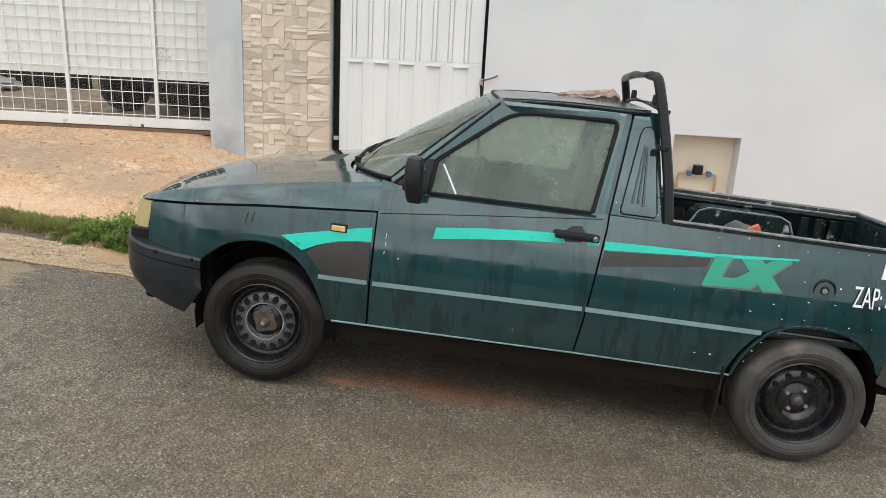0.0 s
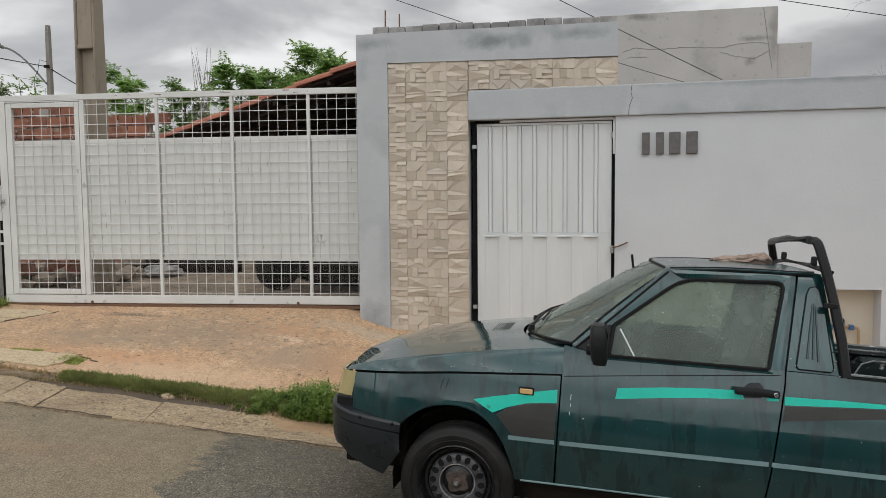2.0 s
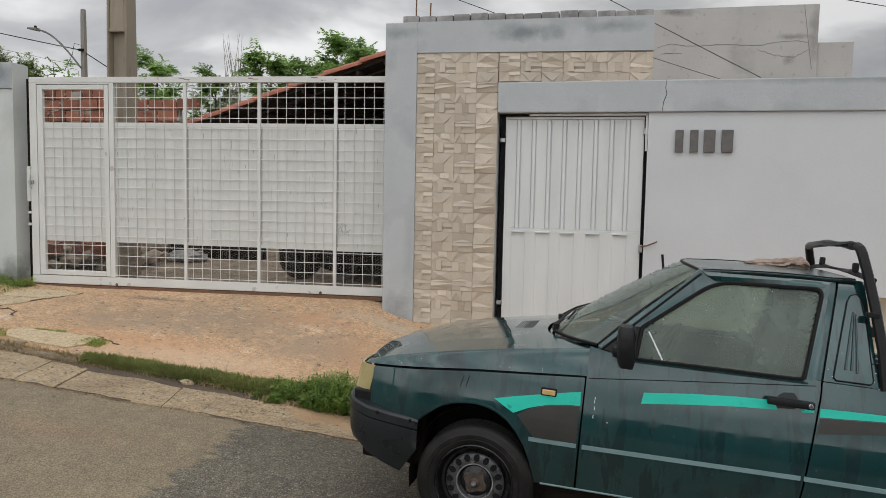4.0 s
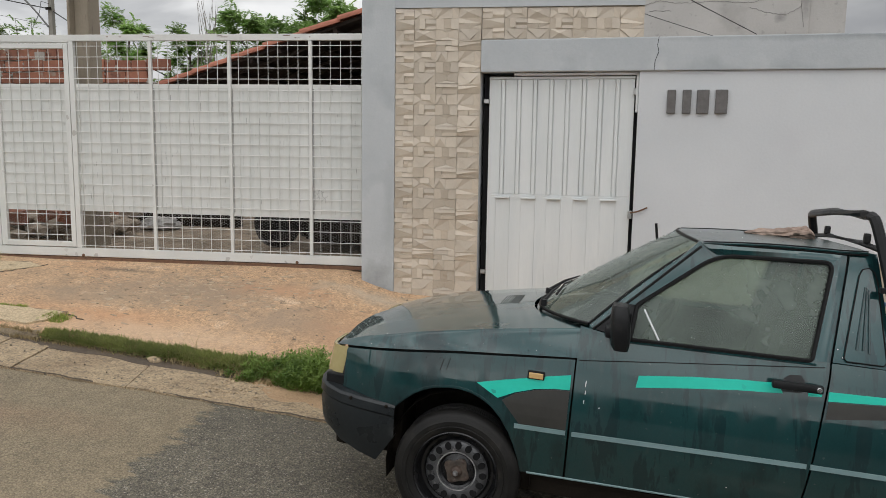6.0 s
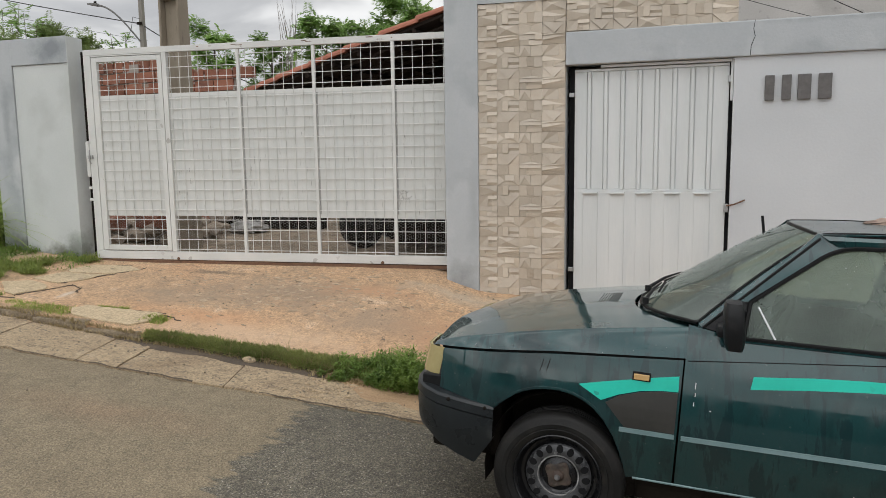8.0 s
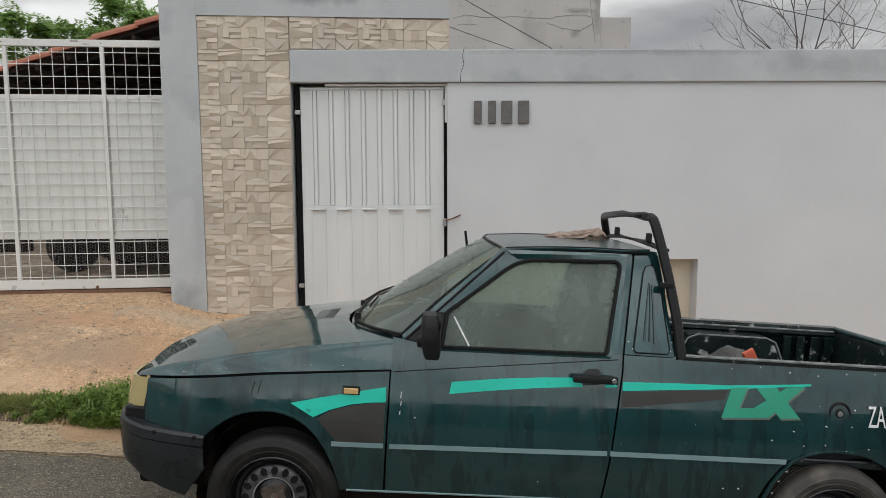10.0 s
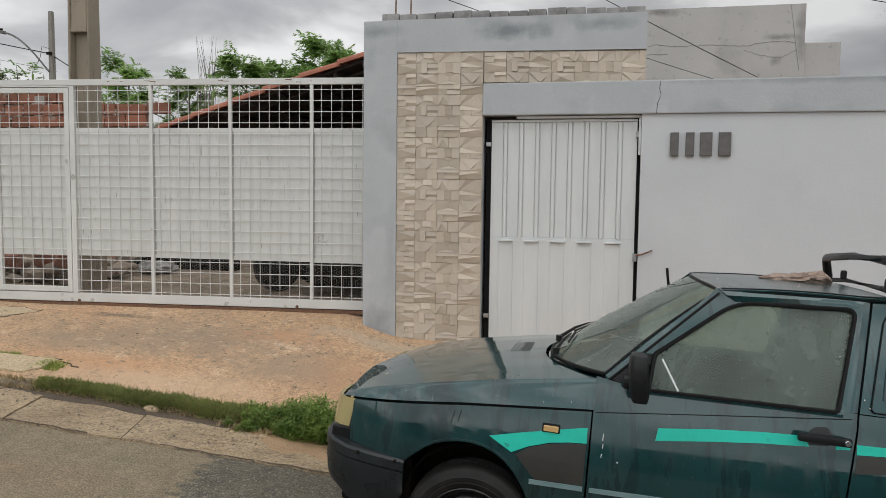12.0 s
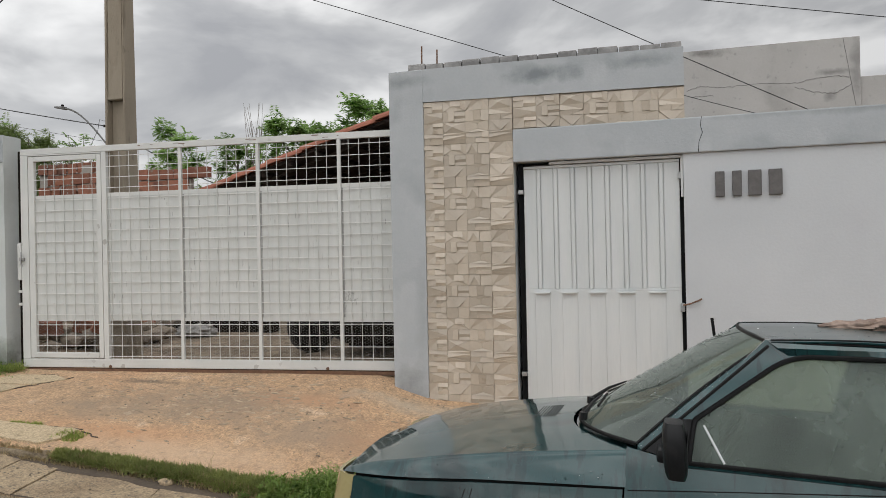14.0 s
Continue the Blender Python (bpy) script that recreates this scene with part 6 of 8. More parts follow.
# load bed
bed = part("load_bed", slab(1.82, 3.30, 0.06, WIDE - 0.06, 0.56, 0.60, 0.01), BED_PAINT, car, "chipped dark green load bed")
for side in (0, 1):
    zt = 1.034 if not side else 1.0
    bm = bmesh.new()
    rows = [[(u, v, z) for u in (1.83, 2.1, 2.4, 2.7, 3.0, 3.31)] for v, z in ((0.055, zt + 0.002), (0.052, zt + 0.012), (0.075, zt + 0.016), (0.115, zt + 0.010), (0.118, zt - 0.03), (0.085, zt - 0.05), (0.085, 0.60))]
    sheet(bm, [[mirror_v(p) if side else p for p in row] for row in rows])
    thicken(bm, 0.01)
    part("bed_side", bm, BED_PAINT, bed, "chipped inner bed side", smooth=True)
    bm = bmesh.new()
    prism(bm, [(2.12, 0.60), (2.98, 0.60), (2.84, 0.925), (2.78, 0.95), (2.34, 0.95), (2.28, 0.925)], 0.09, 0.27, (lambda a, b, d: (a, WIDE - d, b)) if side else (lambda a, b, d: (a, d, b)))
    bmesh.ops.bevel(bm, geom=bm.edges[:], offset=0.018, segments=2, affect="EDGES")
    part("wheel_box", bm, BED_PAINT, bed, smooth=True)
    for u0 in (1.95, 2.97, 3.06, 3.15, 3.24):
        part("bed_rib", slab(u0, u0 + 0.05, *((0.086, 0.10) if not side else (WIDE - 0.10, WIDE - 0.086)), 0.62, zt - 0.06, 0.004), BED_PAINT, bed)
# bare edges where the paint has chipped off
CHIPPED = material("bare_chipped_edge", (0.02, 0.03, 0.03), (0.30, 0.32, 0.31), 18.0, 0.5, 0.2, 60)
for name, pts in (("chipped_edge", [(2.13, WIDE - 0.275, 0.62), (2.285, WIDE - 0.272, 0.92), (2.345, WIDE - 0.272, 0.945), (2.775, WIDE - 0.272, 0.945), (2.835, WIDE - 0.272, 0.92), (2.97, WIDE - 0.275, 0.62)]),
                  ("chipped_edge", [(1.84, 0.056, 1.046), (2.3, 0.054, 1.047), (2.8, 0.055, 1.047), (3.30, 0.056, 1.046)]), ("chipped_edge", [(1.84, WIDE - 0.119, 0.985), (2.5, WIDE - 0.119, 0.984), (3.28, WIDE - 0.119, 0.985)])):
    part(name, tube(bmesh.new(), pts, 0.006, 6), CHIPPED, bed, "pale worn edge with chipped paint", smooth=True)
part("far_wing_rail", slab(1.83, 3.31, WIDE - 0.06, WIDE - 0.045, 0.93, 1.0, 0.004), BED_PAINT, bed)
tail = part("tailgate", slab(3.30, 3.34, 0.07, WIDE - 0.07, 0.60, 1.00, 0.012), BED_PAINT, car, "dark green tailgate with a folded top edge", smooth=True)
part("tailgate_rail", tube(bmesh.new(), [(3.30, 0.08, 1.008), (3.31, WIDE / 2, 1.012), (3.30, WIDE - 0.08, 0.998)], 0.018, 8), PAINT_WORN, tail, smooth=True)

# roll bar behind the cab
def bar(pts, w, d):
    bm = bmesh.new()
    return tube(bm, pts, w, 8, d)


rollbar = part("roll_bar", bar([(1.825, 0.055, 1.03), (1.80, 0.085, 1.20), (1.758, 0.135, 1.40), (1.724, 0.180, 1.545), (1.700, 0.205, 1.630), (1.692, 0.220, 1.656), (1.686, 0.250, 1.666), (1.682, 0.32, 1.668), (1.680, WIDE / 2, 1.668), (1.698, WIDE - 0.32, 1.645), (1.706, WIDE - 0.250, 1.641), (1.714, WIDE - 0.220, 1.630), (1.722, WIDE - 0.205, 1.605), (1.745, WIDE - 0.175, 1.535), (1.80, WIDE - 0.085, 1.20), (1.825, WIDE - 0.055, 1.03)], 0.024, 0.8), PLASTIC, car, "black roll bar behind the cab", smooth=True)
part("cross_tube", bar([(1.755, 0.18, 1.515), (1.74, 0.5, 1.535), (1.74, WIDE - 0.5, 1.535), (1.755, WIDE - 0.18, 1.515)], 0.014, 0.8), PLASTIC, rollbar, smooth=True)
for v in (0.42, 1.05):
    bm = bmesh.new()
    box(bm, 1.722, 1.752, v - 0.015, v + 0.015, 1.535, 1.585, 0.01)
    part("lamp_bracket", bm, PLASTIC, rollbar)
for z, u in ((1.36, 1.765), (1.13, 1.795)):
    part("bar_mount", slab(u - 0.045, u + 0.01, 0.10, 0.13, z - 0.012, z + 0.012, 0.004), PLASTIC, rollbar)


# bumpers
def bumper(name, path, top, bottom, label, lip=0.05, skin=BUMPER_SKIN):
    bm = bmesh.new()
    rows = []
    for k in range(len(path)):
        (u, v), (a, b) = path[k], (path[max(k - 1, 0)], path[min(k + 1, len(path) - 1)])
        d = Vector((b[0] - a[0], b[1] - a[1])).normalized()
        out = Vector((-d.y, d.x))
        if out.dot(Vector((u - (0.0 if u < 1 else 2.6), v - WIDE / 2))) < 0:
            out = -out
        t, w = lerp_table(top, u), lerp_table(bottom, u)
        prof = ((-lip, t + 0.004), (-0.006, t), (0.004, t - 0.012), (0.006, t - 0.05), (-0.004, t - 0.062), (0.0, t * 0.6 + w * 0.4), (-0.012, t * 0.2 + w * 0.8), (-0.03, w), (-lip - 0.02, w + 0.005))
        rows.append([(u + out.x * o, v + out.y * o, z) for o, z in prof])
    sheet(bm, rows)
    return part(name, bm, skin, car, label, smooth=True)


half = [(-0.318, 0.0), (-0.40, -0.004), (-0.50, -0.002), (-0.60, 0.012), (-0.675, 0.042), (-0.725, 0.095), (-0.752, 0.18), (-0.768, 0.35), (-0.775, 0.76)]
front_bumper = bumper("front_bumper", half + [(u, WIDE - v) for u, v in half[-2::-1]], [(-0.775, 0.625), (-0.70, 0.612), (-0.60, 0.592), (-0.318, 0.566)], [(-0.775, 0.36), (-0.70, 0.40), (-0.574, 0.325), (-0.397, 0.272), (-0.318, 0.40)], "scuffed black plastic front bumper")
for u in (-0.54, -0.36):
    bm = lathe(bmesh.new(), [(0.0, -0.006), (0.007, -0.004), (0.009, 0.0), (0.009, 0.02)], 10)
    bmesh.ops.translate(bm, verts=bm.verts, vec=(u, -0.006, lerp_table([(-0.6, 0.575), (-0.318, 0.552)], u)))
    part("bolt", bm, UNDER, front_bumper)
half = [(2.905, 0.02), (3.05, 0.012), (3.2, 0.022), (3.30, 0.06), (3.35, 0.14), (3.37, 0.35), (3.375, 0.76)]
bumper("rear_bumper", half + [(u, WIDE - v) for u, v in half[-2::-1]], [(2.9, 0.625), (3.4, 0.60)], [(2.9, 0.42), (2.98, 0.38), (3.4, 0.36)], "faded black plastic rear bumper", skin=FADED_PLASTIC)

# nose: lamps and grille
for side in (0, 1):
    rows = []
    for z0, zoff in ((0.655, 0), (0.70, 0), (0.75, 0), (0.792, 0)):
        k = (0.795 - z0) / 0.14
        lean = 0.022 * k
        rows.append([(-0.612 - lean, inset(-0.612, 0.72) + 0.006, z0 + 0.004), (-0.645 - lean, inset(-0.645, 0.72) + 0.002, z0 + 0.003), (-0.682 - lean, 0.105 + 0.02, z0), (-0.702 - lean, 0.16, z0), (-0.712 - lean, 0.24, z0), (-0.717 - lean, 0.36, z0)])
    bm = bmesh.new()
    sheet(bm, [[mirror_v(p) if side else p for p in row] for row in rows])
    thicken(bm, 0.015, (1, 0, 0))
    part("headlamp", bm, AMBER, car, "yellowed plastic corner lamp", smooth=True)
bm = bmesh.new()
box(bm, -0.70, -0.60, 0.07, WIDE - 0.07, 0.58, 0.66, 0.01)
box(bm, -0.70, -0.62, 0.36, WIDE - 0.36, 0.58, 0.80, 0.01)
part("grille", bm, PLASTIC, car)

# wing mirror, handle, lock, marker, filler
bm = bmesh.new()
rows = []
for k in range(9):
    a = math.pi * (k / 8 - 0.5)
    up, wide = math.sin(a), max(0.0, math.cos(a)) ** 0.35
    z = 1.103 + 0.104 * up
    lean = 0.010 * (1 - up)
    ring = []
    for j in range(16):
        q = 2 * math.pi * j / 16
        cu, cv = math.cos(q), math.sin(q)
        ring.append((0.662 + lean + 0.043 * wide * math.copysign(abs(cu) ** 0.5, cu), -0.106 + (0.080 + 0.007 * up) * wide * math.copysign(abs(cv) ** 0.5, cv), z))
    rows.append(ring + ring[:1])
sheet(bm, rows)
bmesh.ops.remove_doubles(bm, verts=bm.verts, dist=0.0004)
mirror = part("wing_mirror", bm, PLASTIC, car, "black plastic wing mirror", smooth=True)
bm = bmesh.new()
sheet(bm, [[(0.7062 + 0.004 * z, v, 1.103 + 0.07 * z) for v in (-0.168, -0.045)] for z in (-1, 1)])
part("mirror_glass", bm, BRIGHT, mirror, "mirror glass")
part("mirror_arm", slab(0.612, 0.668, -0.06, 0.055, 1.035, 1.085, 0.015), PLASTIC, mirror, smooth=True)
bm = bmesh.new()
prism(bm, [(1.378, 0.888), (1.452, 0.893), (1.464, 0.91), (1.462, 0.945), (1.445, 0.966), (1.40, 0.962), (1.378, 0.945), (1.372, 0.905)], -0.001, 0.02, lambda a, b, d: (a, inset(a, b) + d, b))
cup = part("handle_recess", bm, CABIN, door_part)
part("door_handle", slab(1.322, 1.525, -0.022, 0.012, 0.910, 0.945, 0.010), PLASTIC, door_part, "black plastic door handle", smooth=True)
bm = lathe(bmesh.new(), [(0.0, -0.034), (0.010, -0.034), (0.013, -0.030), (0.014, -0.01)], 16)
bmesh.ops.translate(bm, verts=bm.verts, vec=(1.505, 0.004, 0.928))
part("lock", bm, BRIGHT, door_part, smooth=True)
marker = part("side_marker", slab(0.291, 0.369, 0.012, 0.03, 0.787, 0.825, 0.004), RUBBER_SEAL, car, "black-rimmed side marker lamp")
part("lens", slab(0.297, 0.363, 0.005, 0.02, 0.793, 0.819, 0.004), INDICATOR, marker, "amber lens")
bm = lathe(bmesh.new(), [(0.0, -0.004), (0.018, -0.004), (0.022, 0.002), (0.024, 0.012), (0.040, 0.010), (0.043, -0.001), (0.050, -0.003), (0.054, 0.004)], 28)
bmesh.ops.translate(bm, verts=bm.verts, vec=(2.565, inset(2.565, 0.828), 0.828))
filler = part("fuel_cap", bm, PLASTIC, car, "black fuel filler cap", smooth=True)
bm = lathe(bmesh.new(), [(0.0, -0.008), (0.012, -0.007), (0.014, 0.0)], 16)
bmesh.ops.translate(bm, verts=bm.verts, vec=(2.565, inset(2.565, 0.828), 0.828))
part("cap_lock", bm, STEEL, filler, smooth=True)


# drops left by rain on glass and paint
DROP = bpy.data.materials.new("rain_water")
DROP.use_nodes = True
DROP.node_tree.nodes["Principled BSDF"].inputs["Base Color"].default_value = (0.9, 0.95, 0.95, 1)
DROP.node_tree.nodes["Principled BSDF"].inputs["Roughness"].default_value = 0.03
DROP.node_tree.nodes["Principled BSDF"].inputs["IOR"].default_value = 1.33
DROP.node_tree.nodes["Principled BSDF"].inputs["Transmission Weight"].default_value = 1.0


def raindrops(parent, surface, count, seed, size):
    """Small domes of water; surface(r) gives a place and the way out of the surface."""
    r = random.Random(seed)
    vs, fs = [], []
    for _ in range(count):
        p, out = surface(r)
        p, out = Vector(p), Vector(out).normalized()
        a = out.cross(Vector((0.3, 0.2, 1))).normalized()
        b = out.cross(a)
        rad = r.uniform(*size) * (0.7 if r.random() < 0.6 else 1.2)
        i = len(vs)
        for share, lift in ((1.0, 0.0), (0.7, 0.35)):
            vs += [p + (a * math.cos(k * 1.0472) + b * math.sin(k * 1.0472) * r.uniform(0.9, 1.25)) * rad * share + out * rad * lift for k in range(6)]
        vs.append(p + out * rad * 0.5)
        fs += [(i + k, i + (k + 1) % 6, i + 6 + (k + 1) % 6, i + 6 + k) for k in range(6)] + [(i + 6 + k, i + 6 + (k + 1) % 6, i + 12) for k in range(6)]
    me = bpy.data.meshes.new("rain_water")
    me.from_pydata([tuple(v) for v in vs], [], fs)
    me.materials.append(DROP)
    ob = new("rain_water", me)
    ob.parent = parent
    return tagged(ob, "clear raindrops", kind="stuff")


def window_spot(r):
    z = r.uniform(1.04, 1.42)
    lo = lerp_table([(GLASS[0][1], GLASS[0][0]), (GLASS[4][1], GLASS[4][0]), (GLASS[3][1], GLASS[3][0])], z) + 0.02
    u = r.uniform(lo, 1.47 + 0.16 * (z - 1.03))
    return (u, inset(u, z) + 0.0115, z), (0, -1, 0.3)


def screen_spot(r):
    t, c = r.uniform(0.05, 0.95), r.uniform(-0.95, 0.95)
    p = Vector(screen_point(t, c))
    return p + Vector((-0.002, 0, 0.003)), (-0.55, 0.3 * c, 0.83)


def flank_spot(r):
    u, z = r.uniform(-0.5, 0.48), 0
    k = r.random()
    z = lerp_table([(-0.67, 0.80), (-0.055, 0.870), (0.497, 0.915)], u) + 0.085 * k * (0.6 + 0.4 * (u + 0.5))
    return (u, inset(u, 0.87) + 0.055 * k ** 1.6 - 0.001, z), (0, -0.85, 0.5)


def pillar_spot(r):
    t = r.random()
    a, b = Vector(screen_point(t, -1)), Vector((0.56 + 0.435 * t, inset(0, 1.046 + 0.414 * t), 1.046 + 0.414 * t))
    return a.lerp(b, r.uniform(0.2, 0.85)) + Vector((-0.008, -0.008, 0.008)), (-0.4, -0.6, 0.6)


def roof_spot(r):
    p = Vector(roof_point(r.uniform(0.03, 0.97), r.uniform(-0.96, 0.3)))
    return p, (0, 0, 1)


raindrops(door_part, window_spot, 420, 61, (0.0016, 0.0032))
raindrops(windscreen, screen_spot, 1100, 62, (0.0022, 0.0045))
raindrops(bonnet, flank_spot, 190, 63, (0.0016, 0.0032))
raindrops(car, pillar_spot, 120, 64, (0.0016, 0.0032))
raindrops(roof, roof_spot, 110, 65, (0.002, 0.004))


# stripes and lettering
def decal(name, outline, mat, off=0.003, label="", parent=None):
    """A vinyl sheet that hugs the body side."""
    bm = bmesh.new()
    bm.faces.new([bm.verts.new((a, 0, b)) for a, b in outline])
    bmesh.ops.triangulate(bm, faces=bm.faces[:])
    for z in (0.53, 0.57, 0.62, 0.67, 0.72, 0.78, 0.85, 0.92, 1.04):
        bmesh.ops.bisect_plane(bm, geom=bm.verts[:] + bm.edges[:] + bm.faces[:], plane_co=(0, 0, z), plane_no=(0, 0, 1))
    for p in bm.verts:
        p.co.y = inset(p.co.x, p.co.z) - off
    thicken(bm, off + 0.003, (0, 1, 0))
    return part(name, bm, mat, parent or car, label)


decal("stripe", [(0.062, 0.735), (0.166, 0.679), (0.24, 0.715), (0.33, 0.744), (0.42, 0.758), (0.488, 0.762), (0.486, 0.829), (0.40, 0.812), (0.30, 0.79), (0.18, 0.764)], STRIPE, label="turquoise vinyl stripe")
decal("stripe", [(0.772, 0.816), (1.0, 0.846), (1.2, 0.868), (1.38, 0.881), (1.355, 0.921), (1.2, 0.913), (1.0, 0.896), (0.78, 0.869)], STRIPE, parent=door_part, label="turquoise vinyl stripe")
decal("stripe", [(1.48, 0.884), (1.533, 0.889), (1.537, 0.914), (1.478, 0.91)], STRIPE, parent=door_part)
decal("stripe", [(1.56, 0.874), (1.8, 0.892), (2.06, 0.910), (2.43, 0.944), (2.43, 0.952), (2.05, 0.926), (1.8, 0.921), (1.56, 0.913)], STRIPE, label="turquoise vinyl stripe tapering to the rear")
decal("band", [(0.186, 0.672), (0.276, 0.574), (0.487, 0.579), (0.487, 0.757), (0.42, 0.753), (0.33, 0.738), (0.24, 0.709)], TAUPE, 0.002, "faded brown vinyl band")
decal("band", [(1.557, 0.798), (1.8, 0.832), (2.03, 0.862), (2.045, 0.904), (1.8, 0.887), (1.563, 0.869)], TAUPE, 0.002, "faded brown vinyl band")
L = [(2.060, 0.916), (2.136, 0.923), (2.098, 0.826), (2.180, 0.832), (2.238, 0.792), (2.017, 0.779)]
X1 = [(2.175, 0.921), (2.268, 0.929), (2.378, 0.797), (2.288, 0.791)]
X2 = [(2.318, 0.933), (2.402, 0.939), (2.232, 0.792), (2.158, 0.826)]
for shape, off in ((L, 0.0040), (X1, 0.0046), (X2, 0.0052)):
    decal("model_badge", shape, DECAL, off, "green italic model badge decal")
    decal("badge_edge", [(a + 0.006, b - 0.008) for a, b in shape], DECAL_EDGE, off - 0.0025)
txt = bpy.data.curves.new("lettering", "FONT")
txt.body, txt.size, txt.extrude = "ZAP:", 0.132, 0.001
tmp = new("lettering_source", txt)
me = bpy.data.meshes.new_from_object(tmp.evaluated_get(bpy.context.evaluated_depsgraph_get()))
bpy.data.objects.remove(tmp)
me.materials.append(LETTER)
word = new("lettering", me)
word.parent = car
word.matrix_basis = Matrix.Translation((2.694, inset(2.7, 0.776) - 0.007, 0.776)) @ pose(0, 0, 0, 81.5, -3, 0) @ Matrix.Diagonal((0.46, 1.06, 1, 1)) @ Matrix(((1, 0.12, 0, 0), (0, 1, 0, 0), (0, 0, 1, 0), (0, 0, 0, 1)))
tagged(word, "white vinyl lettering")
for i in range(5):
    u = 2.838 + 0.062 * i
    decal("letter_bar", [(u, 0.790 + 0.002 * i), (u + 0.042, 0.791 + 0.002 * i), (u + 0.05, 0.885 + 0.002 * i), (u + 0.008, 0.884 + 0.002 * i)], LETTER, 0.003)
for i in range(6):
    u = 2.80 + 0.062 * i
    decal("letter_bar", [(u, 0.915), (u + 0.042, 0.916), (u + 0.05, 0.985), (u + 0.008, 0.984)], LETTER, 0.003)
# scrapes on door and wing
rr = random.Random(8)
for u, z, h in ((0.553, 0.785, 0.028), (0.555, 0.752, 0.018), (0.552, 0.712, 0.016)):
    decal("scrape", [(u, z), (u + 0.003, z), (u + 0.004, z + h), (u + 0.001, z + h)], LETTER, 0.0015)
for u, z in ((-0.12, 0.765), (-0.09, 0.772)):
    decal("scratch", [(u, z), (u + 0.003, z), (u + 0.016, z + 0.055), (u + 0.013, z + 0.055)], RUBBER_SEAL, 0.0012)


# paint chips down to the primer
rr = random.Random(44)
bm = bmesh.new()
spots = [(2.40 + 0.5 * k / 5, 0.672 + 0.012 * math.sin(k * 2.1)) for k in range(6)] + [(2.06 + 1.2 * k / 9, 1.000 + 0.012 * math.sin(k * 1.7)) for k in range(10)]
spots += [(2.50, 0.765), (2.63, 0.845), (2.47, 0.855), (2.35, 0.735), (2.25, 0.690), (1.90, 0.74), (2.62, 0.77), (1.60, 1.06), (1.58, 1.09), (1.77, 1.06), (1.78, 1.10), (2.28, 0.44), (2.30, 0.50), (2.33, 0.55), (0.30, 0.60), (0.62, 0.70), (1.2, 0.43), (2.05, 0.45), (2.12, 0.452)]
for u, z in spots:
    w, h = rr.uniform(0.003, 0.011), rr.uniform(0.002, 0.006)
    q = [(u, z), (u + w, z + rr.uniform(-0.002, 0.002)), (u + w * 0.8, z + h), (u + w * 0.1, z + h * 0.8)]
    bm.faces.new([bm.verts.new((a, inset(a, b) - 0.0015, b)) for a, b in q])
thicken(bm, 0.003, (0, 1, 0))
part("paint_chip", bm, LETTER, car, "small pale chips in the paint")["kind"] = "stuff"


# wipers and aerial stub
def wiper(c0, c1, t0, t1):
    a, b = Vector(screen_point(t0, c0)), Vector(screen_point(t1, c1))
    a += Vector((-0.01, 0, 0.02))
    b += Vector((-0.012, 0, 0.02))
    bm = tube(bmesh.new(), [a, a.lerp(b, 0.5) + Vector((0, 0, 0.012)), b], [0.011, 0.008, 0.004], 6)
    tube(bm, [a + Vector((0.0, 0, -0.02)), a + Vector((0, 0, 0.012))], 0.018, 8)
    w = part("wiper", bm, PLASTIC, car, smooth=True)
    q0, q1 = Vector(screen_point(t0 + 0.1, c0 + (c1 - c0) * 0.25)), Vector(screen_point(t1 + 0.02, c1 + (c1 - c0) * 0.25))
    part("wiper_blade", tube(bmesh.new(), [q0 + Vector((-0.006, 0, 0.01)), q1 + Vector((-0.006, 0, 0.01))], 0.006, 5), RUBBER_SEAL, w)


wiper(-0.35, -0.05, 0.02, 0.16)
wiper(0.30, 0.62, 0.02, 0.17)
part("aerial_stub", tube(bmesh.new(), [(0.885, 1.33, 1.36), (0.862, 1.335, 1.492)], 0.008, 8), RUBBER_SEAL, car)
part("aerial_wire", tube(bmesh.new(), [(1.25, 1.22, 1.46), (1.248, 1.22, 1.50)], 0.003, 5), RUBBER_SEAL, car)


DARK_RUST = material("dark_rusty_hub", (0.028, 0.020, 0.016), (0.085, 0.055, 0.04), 30, 0.7, 0.2, 90, spots=((0.17, 0.12, 0.09), 30.0, 0.02, 0.6))
WORN_FACE = material("scoured_wheel_face", (0.035, 0.036, 0.038), (0.115, 0.116, 0.120), 22, 0.30, 0.15, 90, metal=0.3, spots=[((0.34, 0.34, 0.335), 30.0, 0.0, 0.8), ((0.010, 0.010, 0.010), 11.0, 0.04, 0.85)])

CHIPPED_RING = material("chipped_wheel_edge", (0.012, 0.012, 0.012), (0.42, 0.41, 0.40), 34, 0.45, 0.2, 120)
RUSTY_PLATE = material("rusty_hub_plate", (0.020, 0.015, 0.012), (0.11, 0.082, 0.062), 26, 0.6, 0.25, 90, spots=[((0.012, 0.010, 0.009), 22.0, 0.04, 0.8), ((0.22, 0.20, 0.18), 34.0, -0.02, 0.6)])


